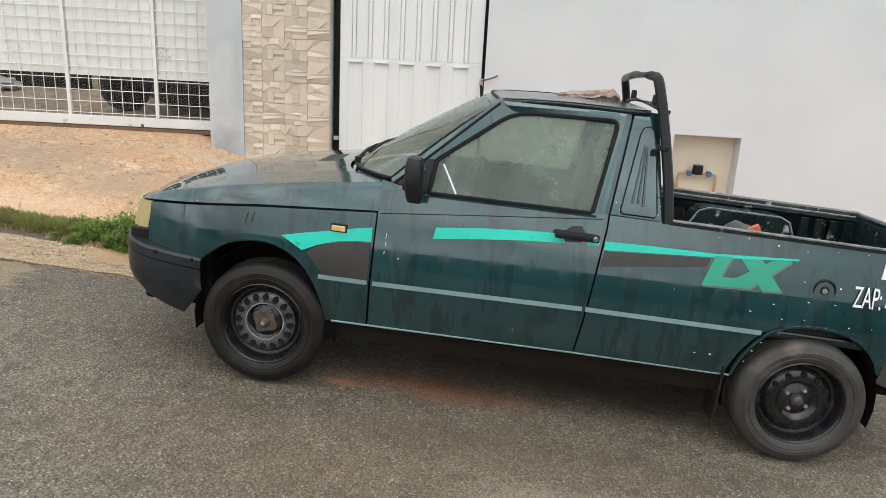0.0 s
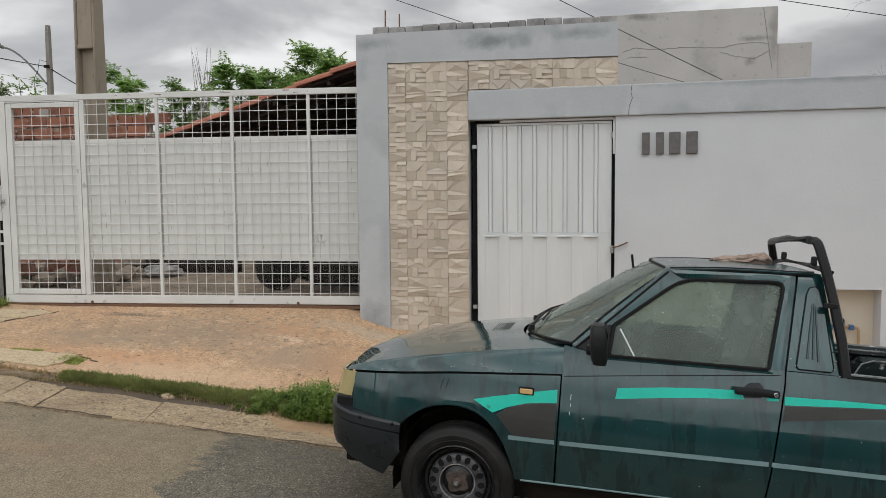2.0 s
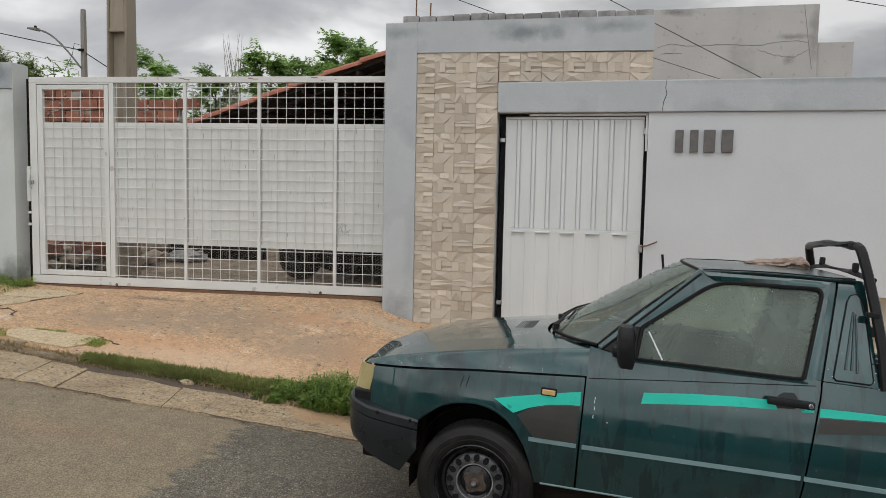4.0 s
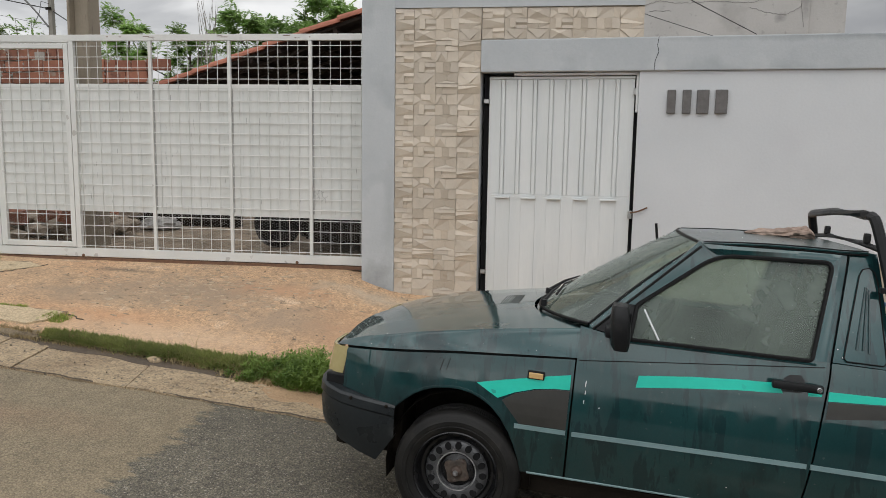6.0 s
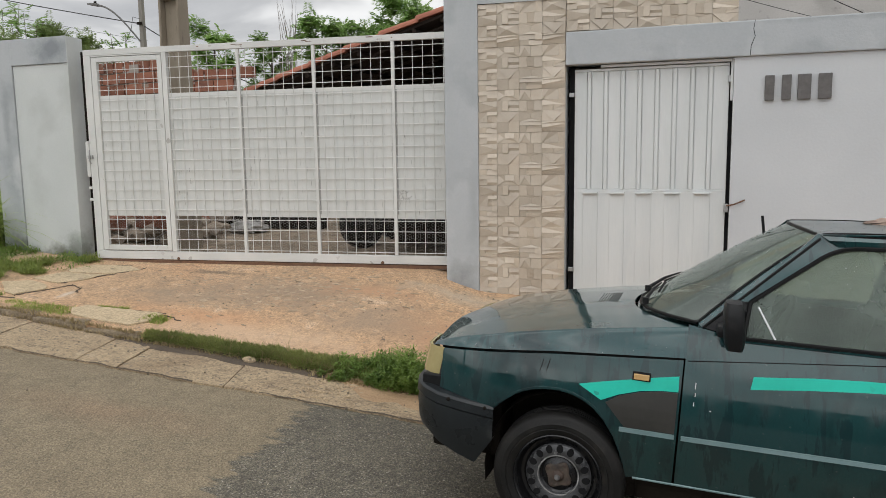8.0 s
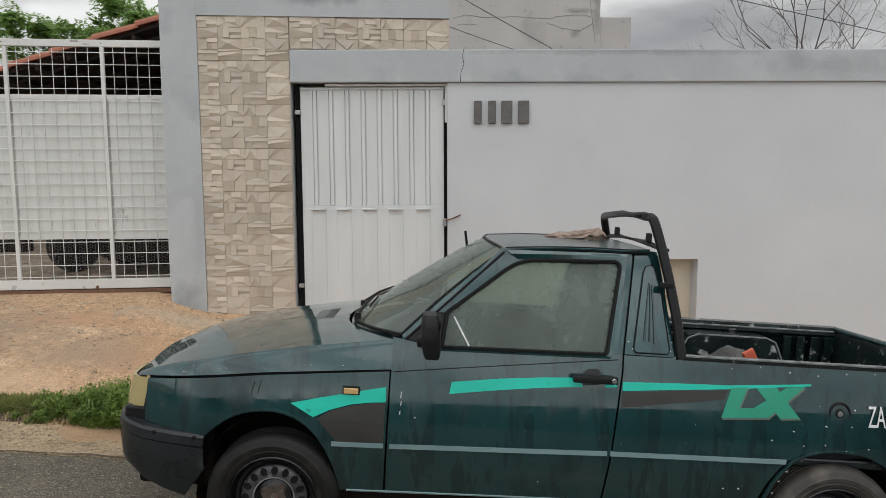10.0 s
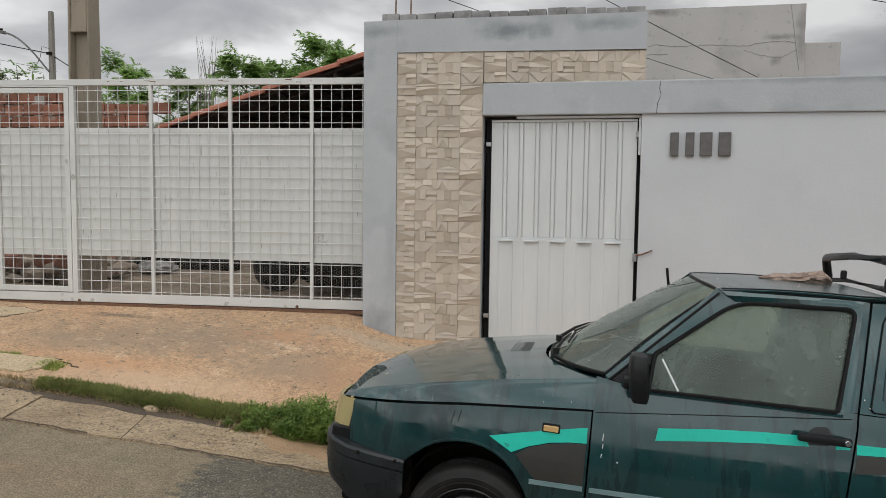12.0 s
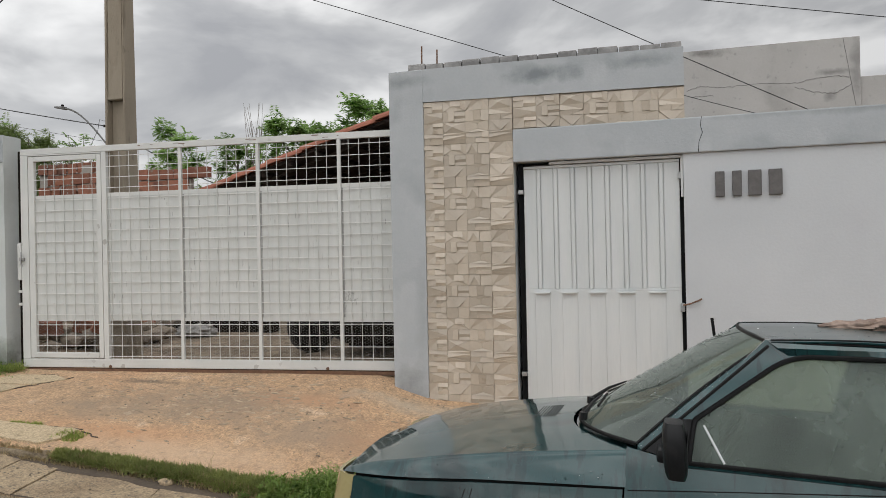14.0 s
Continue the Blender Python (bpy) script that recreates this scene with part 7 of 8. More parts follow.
# wheels
def wheel(u, v, side, holes, hole_r, ring_r, oval, worn, label):
    """A pressed steel wheel; its rim carries the tyre, nuts and hub as pieces."""
    m = pose(u, v, 0.28, 0, 0, 180 if side else 0)
    bm = lathe(bmesh.new(), [(0.206, 0.150), (0.196, 0.145), (0.190, 0.06), (0.206, 0.022), (0.206, 0.010), (0.200, 0.006), (0.194, 0.012), (0.188, 0.040), (0.176, 0.062), (0.162, 0.066), (0.150, 0.056), (0.138, 0.046), (0.118, 0.040), (0.100, 0.044), (0.088, 0.060), (0.078, 0.066), (0.058, 0.060), (0.044, 0.052), (0.0, 0.052)], 48)
    bmesh.ops.transform(bm, matrix=m, verts=bm.verts)
    w = part("wheel", bm, BLACK_STEEL, car, label, smooth=True)
    if worn:
        bm = lathe(bmesh.new(), [(0.152, 0.054), (0.146, 0.047), (0.138, 0.0435), (0.118, 0.0375), (0.100, 0.0415), (0.088, 0.0575)], 48)
        bmesh.ops.transform(bm, matrix=m, verts=bm.verts)
        part("wheel_face", bm, WORN_FACE, w, "worn grey wheel face", smooth=True)
        ring = [(0.094 * math.cos(2 * math.pi * k / 40), 0.0455, 0.094 * math.sin(2 * math.pi * k / 40)) for k in range(41)]
        bm = tube(bmesh.new(), ring, 0.0032, 5, cap=False)
        bmesh.ops.transform(bm, matrix=m, verts=bm.verts)
        part("chipped_ring", bm, CHIPPED_RING, w, "ring of pale chipped paint", smooth=True)
        bm = bmesh.new()
        lobes = [(0.050 + 0.017 * abs(math.cos(2 * (a - 0.5))) ** 2.2) for a in (math.tau * k / 48 for k in range(48))]
        sheet(bm, [[(f * lobes[k % 48] * math.cos(math.tau * k / 48), d, -f * lobes[k % 48] * math.sin(math.tau * k / 48)) for k in range(49)] for f, d in ((0.02, 0.046), (0.55, 0.046), (0.92, 0.047), (1.0, 0.051), (1.0, 0.066))])
        bmesh.ops.transform(bm, matrix=m, verts=bm.verts)
        part("hub_plate", bm, RUSTY_PLATE, w, "rusty hub plate", smooth=True)
    prof = [(0.198, 0.145), (0.199, 0.020), (0.207, 0.006), (0.216, 0.000), (0.232, -0.006), (0.236, -0.003), (0.240, -0.007), (0.258, -0.008), (0.262, -0.004), (0.280, 0.000), (0.292, 0.010), (0.301, 0.026), (0.305, 0.045)]
    for k in range(4):
        y = 0.05 + 0.022 * k
        prof += [(0.305, y), (0.305, y + 0.014), (0.299, y + 0.016), (0.299, y + 0.020)]
    prof += [(0.305, 0.142), (0.300, 0.152), (0.285, 0.166), (0.25, 0.172), (0.205, 0.165)]
    bm = lathe(bmesh.new(), prof, 72)
    bmesh.ops.transform(bm, matrix=m, verts=bm.verts)
    part("tyre", bm, RUBBER if worn else DUSTY_RUBBER, w, "black tyre" if worn else "tyre greyed with dried mud", smooth=True)
    # black discs on the face stand in for the shade in the holes
    for k in range(holes):
        a = 2 * math.pi * k / holes
        bm = lathe(bmesh.new(), [(0.0, 0.0), (hole_r, 0.0), (hole_r * 1.06, 0.004), (hole_r * 1.06, 0.012)], 14)
        bmesh.ops.transform(bm, matrix=m @ Matrix.Rotation(a, 4, "Y") @ pose(ring_r, 0.0345 if worn else 0.037, 0) @ Matrix.Diagonal((oval, 1, 1, 1)), verts=bm.verts)
        part("vent_hole", bm, BLACK_GAP, w, smooth=True)
    for k in range(4):
        a = 2 * math.pi * k / 4 + 0.5
        bm = lathe(bmesh.new(), [(0.0, -0.014), (0.009, -0.012), (0.012, -0.004), (0.012, 0.008)], 8)
        bmesh.ops.transform(bm, matrix=m @ Matrix.Rotation(a, 4, "Y") @ pose(0.056, 0.058, 0), verts=bm.verts)
        part("wheel_nut", bm, STEEL if not worn else DARK_RUST, w)
    bm = lathe(bmesh.new(), [(0.0, -0.034), (0.012, -0.033), (0.020, -0.024), (0.026, -0.02), (0.030, -0.004), (0.034, 0.004)], 20)
    bmesh.ops.transform(bm, matrix=m @ pose(0, 0.054, 0), verts=bm.verts)
    part("hub_cap", bm, DARK_RUST if worn else CHIP_STEEL, w, smooth=True)
    if worn:
        bm = lathe(bmesh.new(), [(0.0, -0.046), (0.009, -0.045), (0.013, -0.038), (0.013, -0.028)], 14)
        bmesh.ops.transform(bm, matrix=m @ pose(0, 0.054, 0), verts=bm.verts)
        part("hub_nut", bm, STEEL, w, "bright steel hub nut", smooth=True)
    return w


for side in (0, 1):
    v = 0.0 if not side else WIDE
    s = -1 if side else 1
    wheel(0.0, v - s * 0.005, side, 16, 0.0145, 0.128, 1.2, True, "chipped black steel wheel with a rusty hub")
    wheel(2.577, v - s * 0.010, side, 12, 0.0145, 0.132, 1.0, False, "glossy black steel wheel")
    part("mud_flap", slab(2.20, 2.215, *((0.02, 0.18) if not side else (WIDE - 0.18, WIDE - 0.02)), 0.12, 0.40, 0.004), RUBBER, car, "black rubber mud flap")

# things on the pickup
rag = bmesh.new()
rows = []
for i in range(61):
    t = i / 60
    girth = 0.008 + 0.036 * t ** 0.8 * (1 - max(0, t - 0.9) * 5)
    row = []
    for j in range(29):
        a = math.tau * j / 28
        fold = 0.30 * abs(math.sin(a * 2.5 + t * 5 + 2.2 * noise.noise((t * 3.5, math.cos(a) * 1.2, math.sin(a) * 1.2)))) + 0.35 * noise.noise((t * 9, math.cos(a) * 2.6, math.sin(a) * 2.6))
        r = girth * (0.75 + fold)
        row.append((1.30 + 0.345 * t, 0.95 + 1.9 * r * math.cos(a) + 0.015 * math.sin(t * 9), 1.500 + max(0.001, girth * 0.75 + r * math.sin(a))))
    rows.append(row)
sheet(rag, rows)
ob = link_mesh("folded_cloth", rag, RAG, True)
ob.matrix_world = CAR
tagged(ob, "crumpled brown cloth lying on the cab roof", "cloth")
bm = bmesh.new()
bmesh.ops.create_icosphere(bm, subdivisions=4, radius=1)
for p in bm.verts:
    p.co = Vector((p.co.x * 0.135, p.co.y * 0.11, max(-0.5, p.co.z) * 0.15)) * (1 + 0.25 * noise.noise(p.co * 2.4))
bmesh.ops.translate(bm, verts=bm.verts, vec=(2.47, 1.02, 0.765))
ob = link_mesh("sack", bm, BED_SACK, True)
ob.matrix_world = CAR
tagged(ob, "dark grey sack with pale flaking spots lying in the load bed", "sack")
bm = bmesh.new()
box(bm, -0.036, 0.036, -0.012, 0.012, 0, 0.30, 0.01, pose(2.625, 0.86, 0.68, 0, -30, 8))
ob = link_mesh("red_board", bm, ORANGE)
ob.matrix_world = CAR
tagged(ob, "faded red plastic strip leaning in the load bed", "plastic strip")

# ---- yard behind the gate ----
bm = bmesh.new()
yx = [-9 + 0.35 * i for i in range(26)]
sheet(bm, [[(x, y, 0.535 + 0.035 * max(0, y - 0.5) + 0.015 * noise.noise((x * 2.2, y * 2.2, 0))) for x in yx] for y in [0.22 + 0.4 * j for j in range(22)]])
structure("yard", bm, YARD, "uneven brown cobbled yard", "yard")

# brick wall of hollow blocks
brick_wall = tagged(new("wall_brick"), "unrendered red hollow-brick wall with grey mortar", "wall", kind="structure")
rr = random.Random(5)


def brick_mesh(w, h, d):
    bm = slab(-w / 2, w / 2, -d / 2, d / 2, 0, h, 0.006)
    me = bpy.data.meshes.new("brick")
    bm.to_mesh(me)
    bm.free()
    me.materials.append(BRICK)
    return me


bricks = [brick_mesh(0.38, 0.178, 0.12), brick_mesh(0.19, 0.178, 0.12), brick_mesh(0.27, 0.165, 0.12), brick_mesh(0.14, 0.18, 0.12)]
part("mortar", slab(-8.60, -5.43, 3.97, 4.05, 0.6, 3.16), MORTAR, brick_wall)
part("mortar", slab(-8.60, -7.05, 3.97, 4.05, 3.16, 3.38), MORTAR, brick_wall)
bm = bmesh.new()
for r in range(5):
    z = 2.50 + r * 0.198
    x = -8.6 + (0.2 if r % 2 else 0)
    end = -5.45 if r < 4 else -7.1
    while x < end:
        k = rr.choices((0, 1, 2, 3), (5, 3, 3, 1))[0]
        w = (0.38, 0.19, 0.27, 0.14)[k]
        ob = new("brick", bricks[k])
        ob.matrix_basis = pose(x + w / 2, 4.0 + rr.uniform(-0.02, 0.012), z + rr.uniform(-0.006, 0.008), 0, rr.uniform(-2.0, 2.0), rr.uniform(-2, 2))
        ob.parent = brick_wall
        for _ in range(3):
            px, pz = (x + w + 0.01, z + rr.uniform(0, 0.17)) if rr.random() < 0.5 else (x + rr.uniform(0, w), z + 0.188)
            vs = bmesh.ops.create_icosphere(bm, subdivisions=1, radius=rr.uniform(0.012, 0.03))["verts"]
            bmesh.ops.translate(bm, verts=vs, vec=(px, 3.945, pz))
        x += w + rr.uniform(0.012, 0.03)
ob = part("mortar_squeeze", bm, MORTAR, brick_wall)
ob["kind"] = "stuff"
part("column", slab(-7.62, -7.42, 3.93, 4.06, 0.6, 3.42, 0.008), MORTAR, brick_wall)
part("lower_courses", slab(-8.60, -5.43, 3.945, 3.97, 0.6, 2.49), BRICK, brick_wall)

# shed with a clay tile roof, seen from under its raised edge
shed = thing("shed", "open shed with a sloping clay tile roof and rafters coloured as in shade", "shed")
A, B = Vector((-5.25, 4.0, 2.83)), Vector((-0.75, 4.0, 4.22))
run = (B - A).normalized()
LEN = (B - A).length
upn = Vector((-run.z, 0, run.x))
base = Matrix.Translation(A) @ Matrix(((run.x, 0, upn.x, 0), (0, 1, 0, 0), (run.z, 0, upn.z, 0), (0, 0, 0, 1)))
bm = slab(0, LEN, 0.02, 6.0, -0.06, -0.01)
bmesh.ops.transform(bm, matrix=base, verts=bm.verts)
part("roof_deck", bm, SHADE_WOOD, shed)
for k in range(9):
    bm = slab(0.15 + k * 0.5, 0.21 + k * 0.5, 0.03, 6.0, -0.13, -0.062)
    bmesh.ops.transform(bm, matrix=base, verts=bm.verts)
    part("rafter", bm, SHADE_WOOD, shed)
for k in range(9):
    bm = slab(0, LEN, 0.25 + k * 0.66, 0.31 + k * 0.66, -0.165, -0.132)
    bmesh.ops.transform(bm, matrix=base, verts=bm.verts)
    part("batten", bm, SHADE_WOOD, shed)
bm = bmesh.new()
prof = []
for k in range(9):
    a = math.pi * k / 8
    prof.append((0.10 * math.cos(a), 0.085 * math.sin(a)))
tube_rows = [[(s * 0.36, 0 + p[0] * (1 - 0.12 * s), p[1] * (1 - 0.12 * s) + 0.012 * (1 - s)) for p in prof] for s in (0, 1)]
sheet(bm, tube_rows)
thicken(bm, 0.012)
me = bpy.data.meshes.new("roof_tile")
bm.to_mesh(me)
bm.free()
me.materials.append(ROOF_TILE)
for r in range(2):
    for k in range(14):
        ob = new("roof_tile", me)
        ob.parent = shed
        ob.matrix_basis = base @ pose(0.33 * k, 0.02 + 0.17 * r, 0.002 + 0.008 * math.sin(k * 3.3 + r), 0, 0, 0)
# added walls in the same shade colour close the shed
part("back_wall", slab(-5.4, -0.7, 9.7, 9.8, 0.5, 4.1), SHADE_WOOD, shed)
part("side_wall", slab(-0.8, -0.7, 4.2, 9.7, 0.5, 4.1), SHADE_WOOD, shed)
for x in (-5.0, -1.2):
    part("post", slab(x, x + 0.12, 5.2, 5.32, 0.5, 2.9 + (x + 5.0) * 0.3), SHADE_WOOD, shed)

# dark vehicle standing in the yard, of which the lower edge shows
van = thing("parked_vehicle", "dark vehicle parked in the yard behind the gate", "car")
part("body", slab(-1.72, 0.9, 1.35, 2.95, 0.93, 1.9, 0.08), RUBBER_SEAL, van, smooth=True)
part("bumper", slab(-1.5, 0.3, 1.22, 1.36, 0.72, 0.94, 0.03), UNDER, van, smooth=True)
part("underbody", slab(-1.5, 0.85, 1.5, 2.9, 0.64, 0.92), UNDER, van)
for x, y in ((-1.92, 1.5), (-1.92, 2.6), (0.4, 2.6)):
    bm = lathe(bmesh.new(), [(0.16, 0.0), (0.30, 0.01), (0.33, 0.04), (0.335, 0.09), (0.33, 0.15), (0.30, 0.18), (0.16, 0.19), (0.0, 0.17)], 32)
    bmesh.ops.transform(bm, matrix=pose(x, y, 0.895, 0, 0, 62), verts=bm.verts)
    part("tyre", bm, RUBBER, van, "black tyre", smooth=True)

# rubble and odds and ends in the yard
rr = random.Random(21)
heap = bmesh.new()
for k in range(70):
    x, y = rr.uniform(-6.6, -4.5), rr.uniform(0.9, 2.6)
    r = rr.uniform(0.05, 0.17)
    z0 = 0.56 + 0.035 * max(0, y - 0.5)
    vs = bmesh.ops.create_icosphere(heap, subdivisions=1, radius=r)["verts"]
    for p in vs:
        p.co = Vector((p.co.x * 1.3, p.co.y, p.co.z * 0.7)) * rr.uniform(0.8, 1.2)
    bmesh.ops.translate(heap, verts=vs, vec=(x, y, z0 + r * 0.4 + max(0, 0.25 - abs(x + 5.4) * 0.2) * rr.random()))
tagged(link_mesh("rubble_heap", heap, STONE), "heap of broken stones and rubble", "rubble", kind="stuff")
for k, (x, y, w) in enumerate(((-5.6, 1.1, 0.34), (-5.2, 1.35, 0.36), (-4.75, 1.15, 0.3))):
    ob = tagged(new("loose_brick", bricks[0]), "loose red hollow brick on the rubble", "brick", "loose bricks in the yard")
    ob.matrix_world = pose(x, y, 0.78, 8, 12 * k, 25 * k)
bm = bmesh.new()
bmesh.ops.create_icosphere(bm, subdivisions=4, radius=1)
for p in bm.verts:
    p.co = Vector((p.co.x * 0.30, p.co.y * 0.26, max(-0.4, p.co.z) * 0.11)) * (1 + 0.3 * noise.noise(p.co * 3))
bmesh.ops.translate(bm, verts=bm.verts, vec=(-4.40, 2.6, 0.67))
tagged(link_mesh("tarpaulin", bm, SACK, True), "crumpled pale plastic sheet lying in the yard", "tarpaulin")
bm = slab(-5.2, -3.4, 3.0, 3.25, 0.6, 0.98, 0.03)
tagged(link_mesh("timber_beam", bm, UNDER), "dark old timber beam lying along the yard", "timber")

# ---- poles and cables ----
pole = thing("utility_pole", "large tapered concrete utility pole with recessed panels", "utility pole")
PX, PY = -4.315, 1.0
HT = 9.0


def pole_half(z):
    return 0.158 - 0.0028 * (z - 0.5)


def pole_depth(z):
    return 0.142 - 0.0115 * (z - 0.5)


def pole_piece(name, a0, a1, f0, f1, z0, z1):
    """A length of the tapered pole between shares a0..a1 of its half width and f0..f1 of its half depth."""
    bm = bmesh.new()
    ends = []
    for z in (z0, z1):
        w, d = pole_half(z), pole_depth(z)
        ends.append([bm.verts.new((PX + w * a, PY + d * f, z)) for a, f in ((a0, f0), (a1, f0), (a1, f1), (a0, f1))])
    lo, hi = ends
    bm.faces.new(lo), bm.faces.new(hi)
    for i in range(4):
        bm.faces.new((lo[i], lo[(i + 1) % 4], hi[(i + 1) % 4], hi[i]))
    bmesh.ops.recalc_face_normals(bm, faces=bm.faces)
    bmesh.ops.bevel(bm, geom=list(bm.edges), offset=0.007, segments=2, affect="EDGES")
    return part(name, bm, CONCRETE_POLE, pole)


pole_piece("flange", -1, -0.76, -1, 1, 0.4, HT)
pole_piece("flange", 0.80, 1, -1, 1, 0.4, HT)
pole_piece("web", -0.77, 0.81, -0.15, 0.15, 0.4, HT)
pole_piece("foot", -0.77, 0.81, -0.9, -0.14, 0.4, 1.5)
for z in (3.74, 5.9, 8.1):
    pole_piece("cross_rib", -0.77, 0.81, -0.97, -0.14, z, z + 0.05)
    pole_piece("infill", -0.77, 0.72, -0.84, -0.14, z + 0.045, min(HT, z + 1.3))

lamp_pole = thing("street_lamp", "thin grey street lamp pole with a curved arm", "street lamp")
bm = slab(-0.5, 0.5, -0.5, 0.5, 0, 1, 0.06)
for p in bm.verts:
    k = 0.19 - 0.075 * p.co.z
    p.co = Vector((-14.03 + p.co.x * k, 12 + p.co.y * k, 0.5 + 6.55 * p.co.z))
part("post", bm, POST_CONCRETE, lamp_pole)
arm = [(-14.07 - 1.52 * t, 11.9, 5.30 + 1.20 * math.sin(1.45 * t) - 0.02 * t) for t in (0, 0.15, 0.3, 0.45, 0.6, 0.7, 0.8, 0.9, 1.0)]
part("arm", tube(bmesh.new(), arm, 0.028, 6), POST_GREY, lamp_pole, smooth=True)
bm = slab(-0.5, 0.5, -0.5, 0.5, -0.5, 0.5, 0.1)
for p in bm.verts:
    p.co = Vector((-15.75 + p.co.x * 0.36, 11.9 + p.co.y * 0.16, 6.50 - p.co.x * 0.05 + p.co.z * (0.05 + 0.05 * (p.co.x + 0.5))))
part("lamp_head", bm, POST_GREY, lamp_pole, smooth=True)
part("photocell", slab(-15.70, -15.64, 11.87, 11.93, 6.52, 6.60, 0.01), UNDER, lamp_pole)
part("bracket", slab(-14.12, -13.94, 11.86, 11.90, 5.78, 5.86, 0.01), UNDER, lamp_pole)
part("drop_wire", tube(bmesh.new(), [(-14.0, 11.88, 5.95), (-14.25, 11.86, 6.02), (-14.32, 11.86, 5.7), (-14.62, 11.86, 5.2)], 0.008, 5), CABLE, lamp_pole)
left_post = thing("cable_post", "slim dark grey service post carrying a cable", "post")
bm = slab(-11.885, -11.775, 3.95, 4.06, 0.5, 5.74, 0.012)
part("pole", bm, POST_GREY, left_post)
part("cap", slab(-11.91, -11.75, 3.93, 4.08, 5.73, 5.80, 0.015), UNDER, left_post)
part("insulator", tube(bmesh.new(), [(-11.95, 3.95, 5.60), (-11.95, 3.95, 5.70)], 0.035, 8), UNDER, left_post)
part("drop_wire", tube(bmesh.new(), [(-11.9, 3.95, 5.66), (-12.03, 3.9, 5.72), (-12.13, 3.9, 5.66), (-12.10, 3.9, 5.52), (-12.02, 3.9, 5.46)], 0.013, 6), CABLE, left_post)
part("drop_wire", tube(bmesh.new(), [(-11.77, 3.95, 5.40), (-11.70, 3.9, 5.34), (-11.62, 3.9, 5.20), (-11.60, 3.9, 5.05)], 0.008, 6), CABLE, left_post)


def cable(label, a, b, sag, r=0.008, n=18):
    a, b = Vector(a), Vector(b)
    pts = []
    for k in range(n + 1):
        t = k / n
        p = a.lerp(b, t)
        p.z -= sag * 4 * t * (1 - t)
        pts.append(p)
    ob = link_mesh("cable", tube(bmesh.new(), pts, r, 5), CABLE)
    tagged(ob, label, "cable", "overhead cables")


cable("black cable strung from the service post", (-11.83, 4.0, 5.66), (-8.2, 4.0, 7.6), 0.42, 0.013)
cable("black cable running down to the house wall", (-1.0, 0.5, 5.46), (3.42, 0.5, 2.96), 0.03, 0.0042)
cable("thin cable crossing above the house", (-6.0, 0.5, 6.28), (0.95, 0.5, 3.60), 0.0, 0.004)
cable("thin cable fixed to the house wall", (2.38, 0.99, 3.27), (3.62, 0.99, 2.86), 0.01, 0.0035)
cable("overhead cable above the wall", (0.0, 0.5, 4.59), (7.6, 0.5, 2.94), 0.0, 0.004)
cable("thin overhead cable far beyond the yard", (-34, 12, 10.6), (-14.10, 12, 5.83), 0.22, 0.016)
cable("thin overhead cable far beyond the yard", (-34, 12.5, 10.0), (-14.05, 12.2, 5.35), 0.2, 0.006)
cable("thin overhead cable far beyond the yard", (-14.10, 12, 5.83), (-9.75, 12.3, 3.6), 0.12, 0.016)


# ---- plants ----
def leaf_mesh(name, quads, mat):
    """Many small folded leaves: (place, direction, side, length, width)."""
    vs, fs = [], []
    for p, d, s, ln, w in quads:
        i = len(vs)
        up = d.cross(s) * (w * 0.25)
        vs += [p, p + d * ln * 0.45 + s * w * 0.5 + up, p + d * ln, p + d * ln * 0.45 - s * w * 0.5 + up]
        fs += [(i, i + 1, i + 2), (i, i + 2, i + 3)]
    me = bpy.data.meshes.new(name)
    me.from_pydata([tuple(v) for v in vs], [], fs)
    me.materials.append(mat)
    return new(name, me)


def rand_dir(r, up=0.0):
    v = Vector((r.gauss(0, 1), r.gauss(0, 1), r.gauss(0, 1) + up))
    return v.normalized()


def frond(r, quads, p, d, length, pairs, ln):
    """A feathered spray: leaflets in pairs along a drooping stalk."""
    side = d.cross(Vector((0, 0, 1)))
    if side.length < 0.05:
        side = Vector((1, 0, 0))
    side.normalize()
    for k in range(pairs):
        t = (k + 1) / pairs
        q = p + d * length * t - Vector((0, 0, length * 0.30 * t * t))
        for sgn in (-1, 1):
            ld = (side * sgn + d * 0.45 - Vector((0, 0, 0.25)) + rand_dir(r) * 0.25).normalized()
            quads.append((q, ld, ld.cross(Vector((0, 0, 1))).normalized(), ln * (1.1 - 0.5 * t), ln * 0.30))


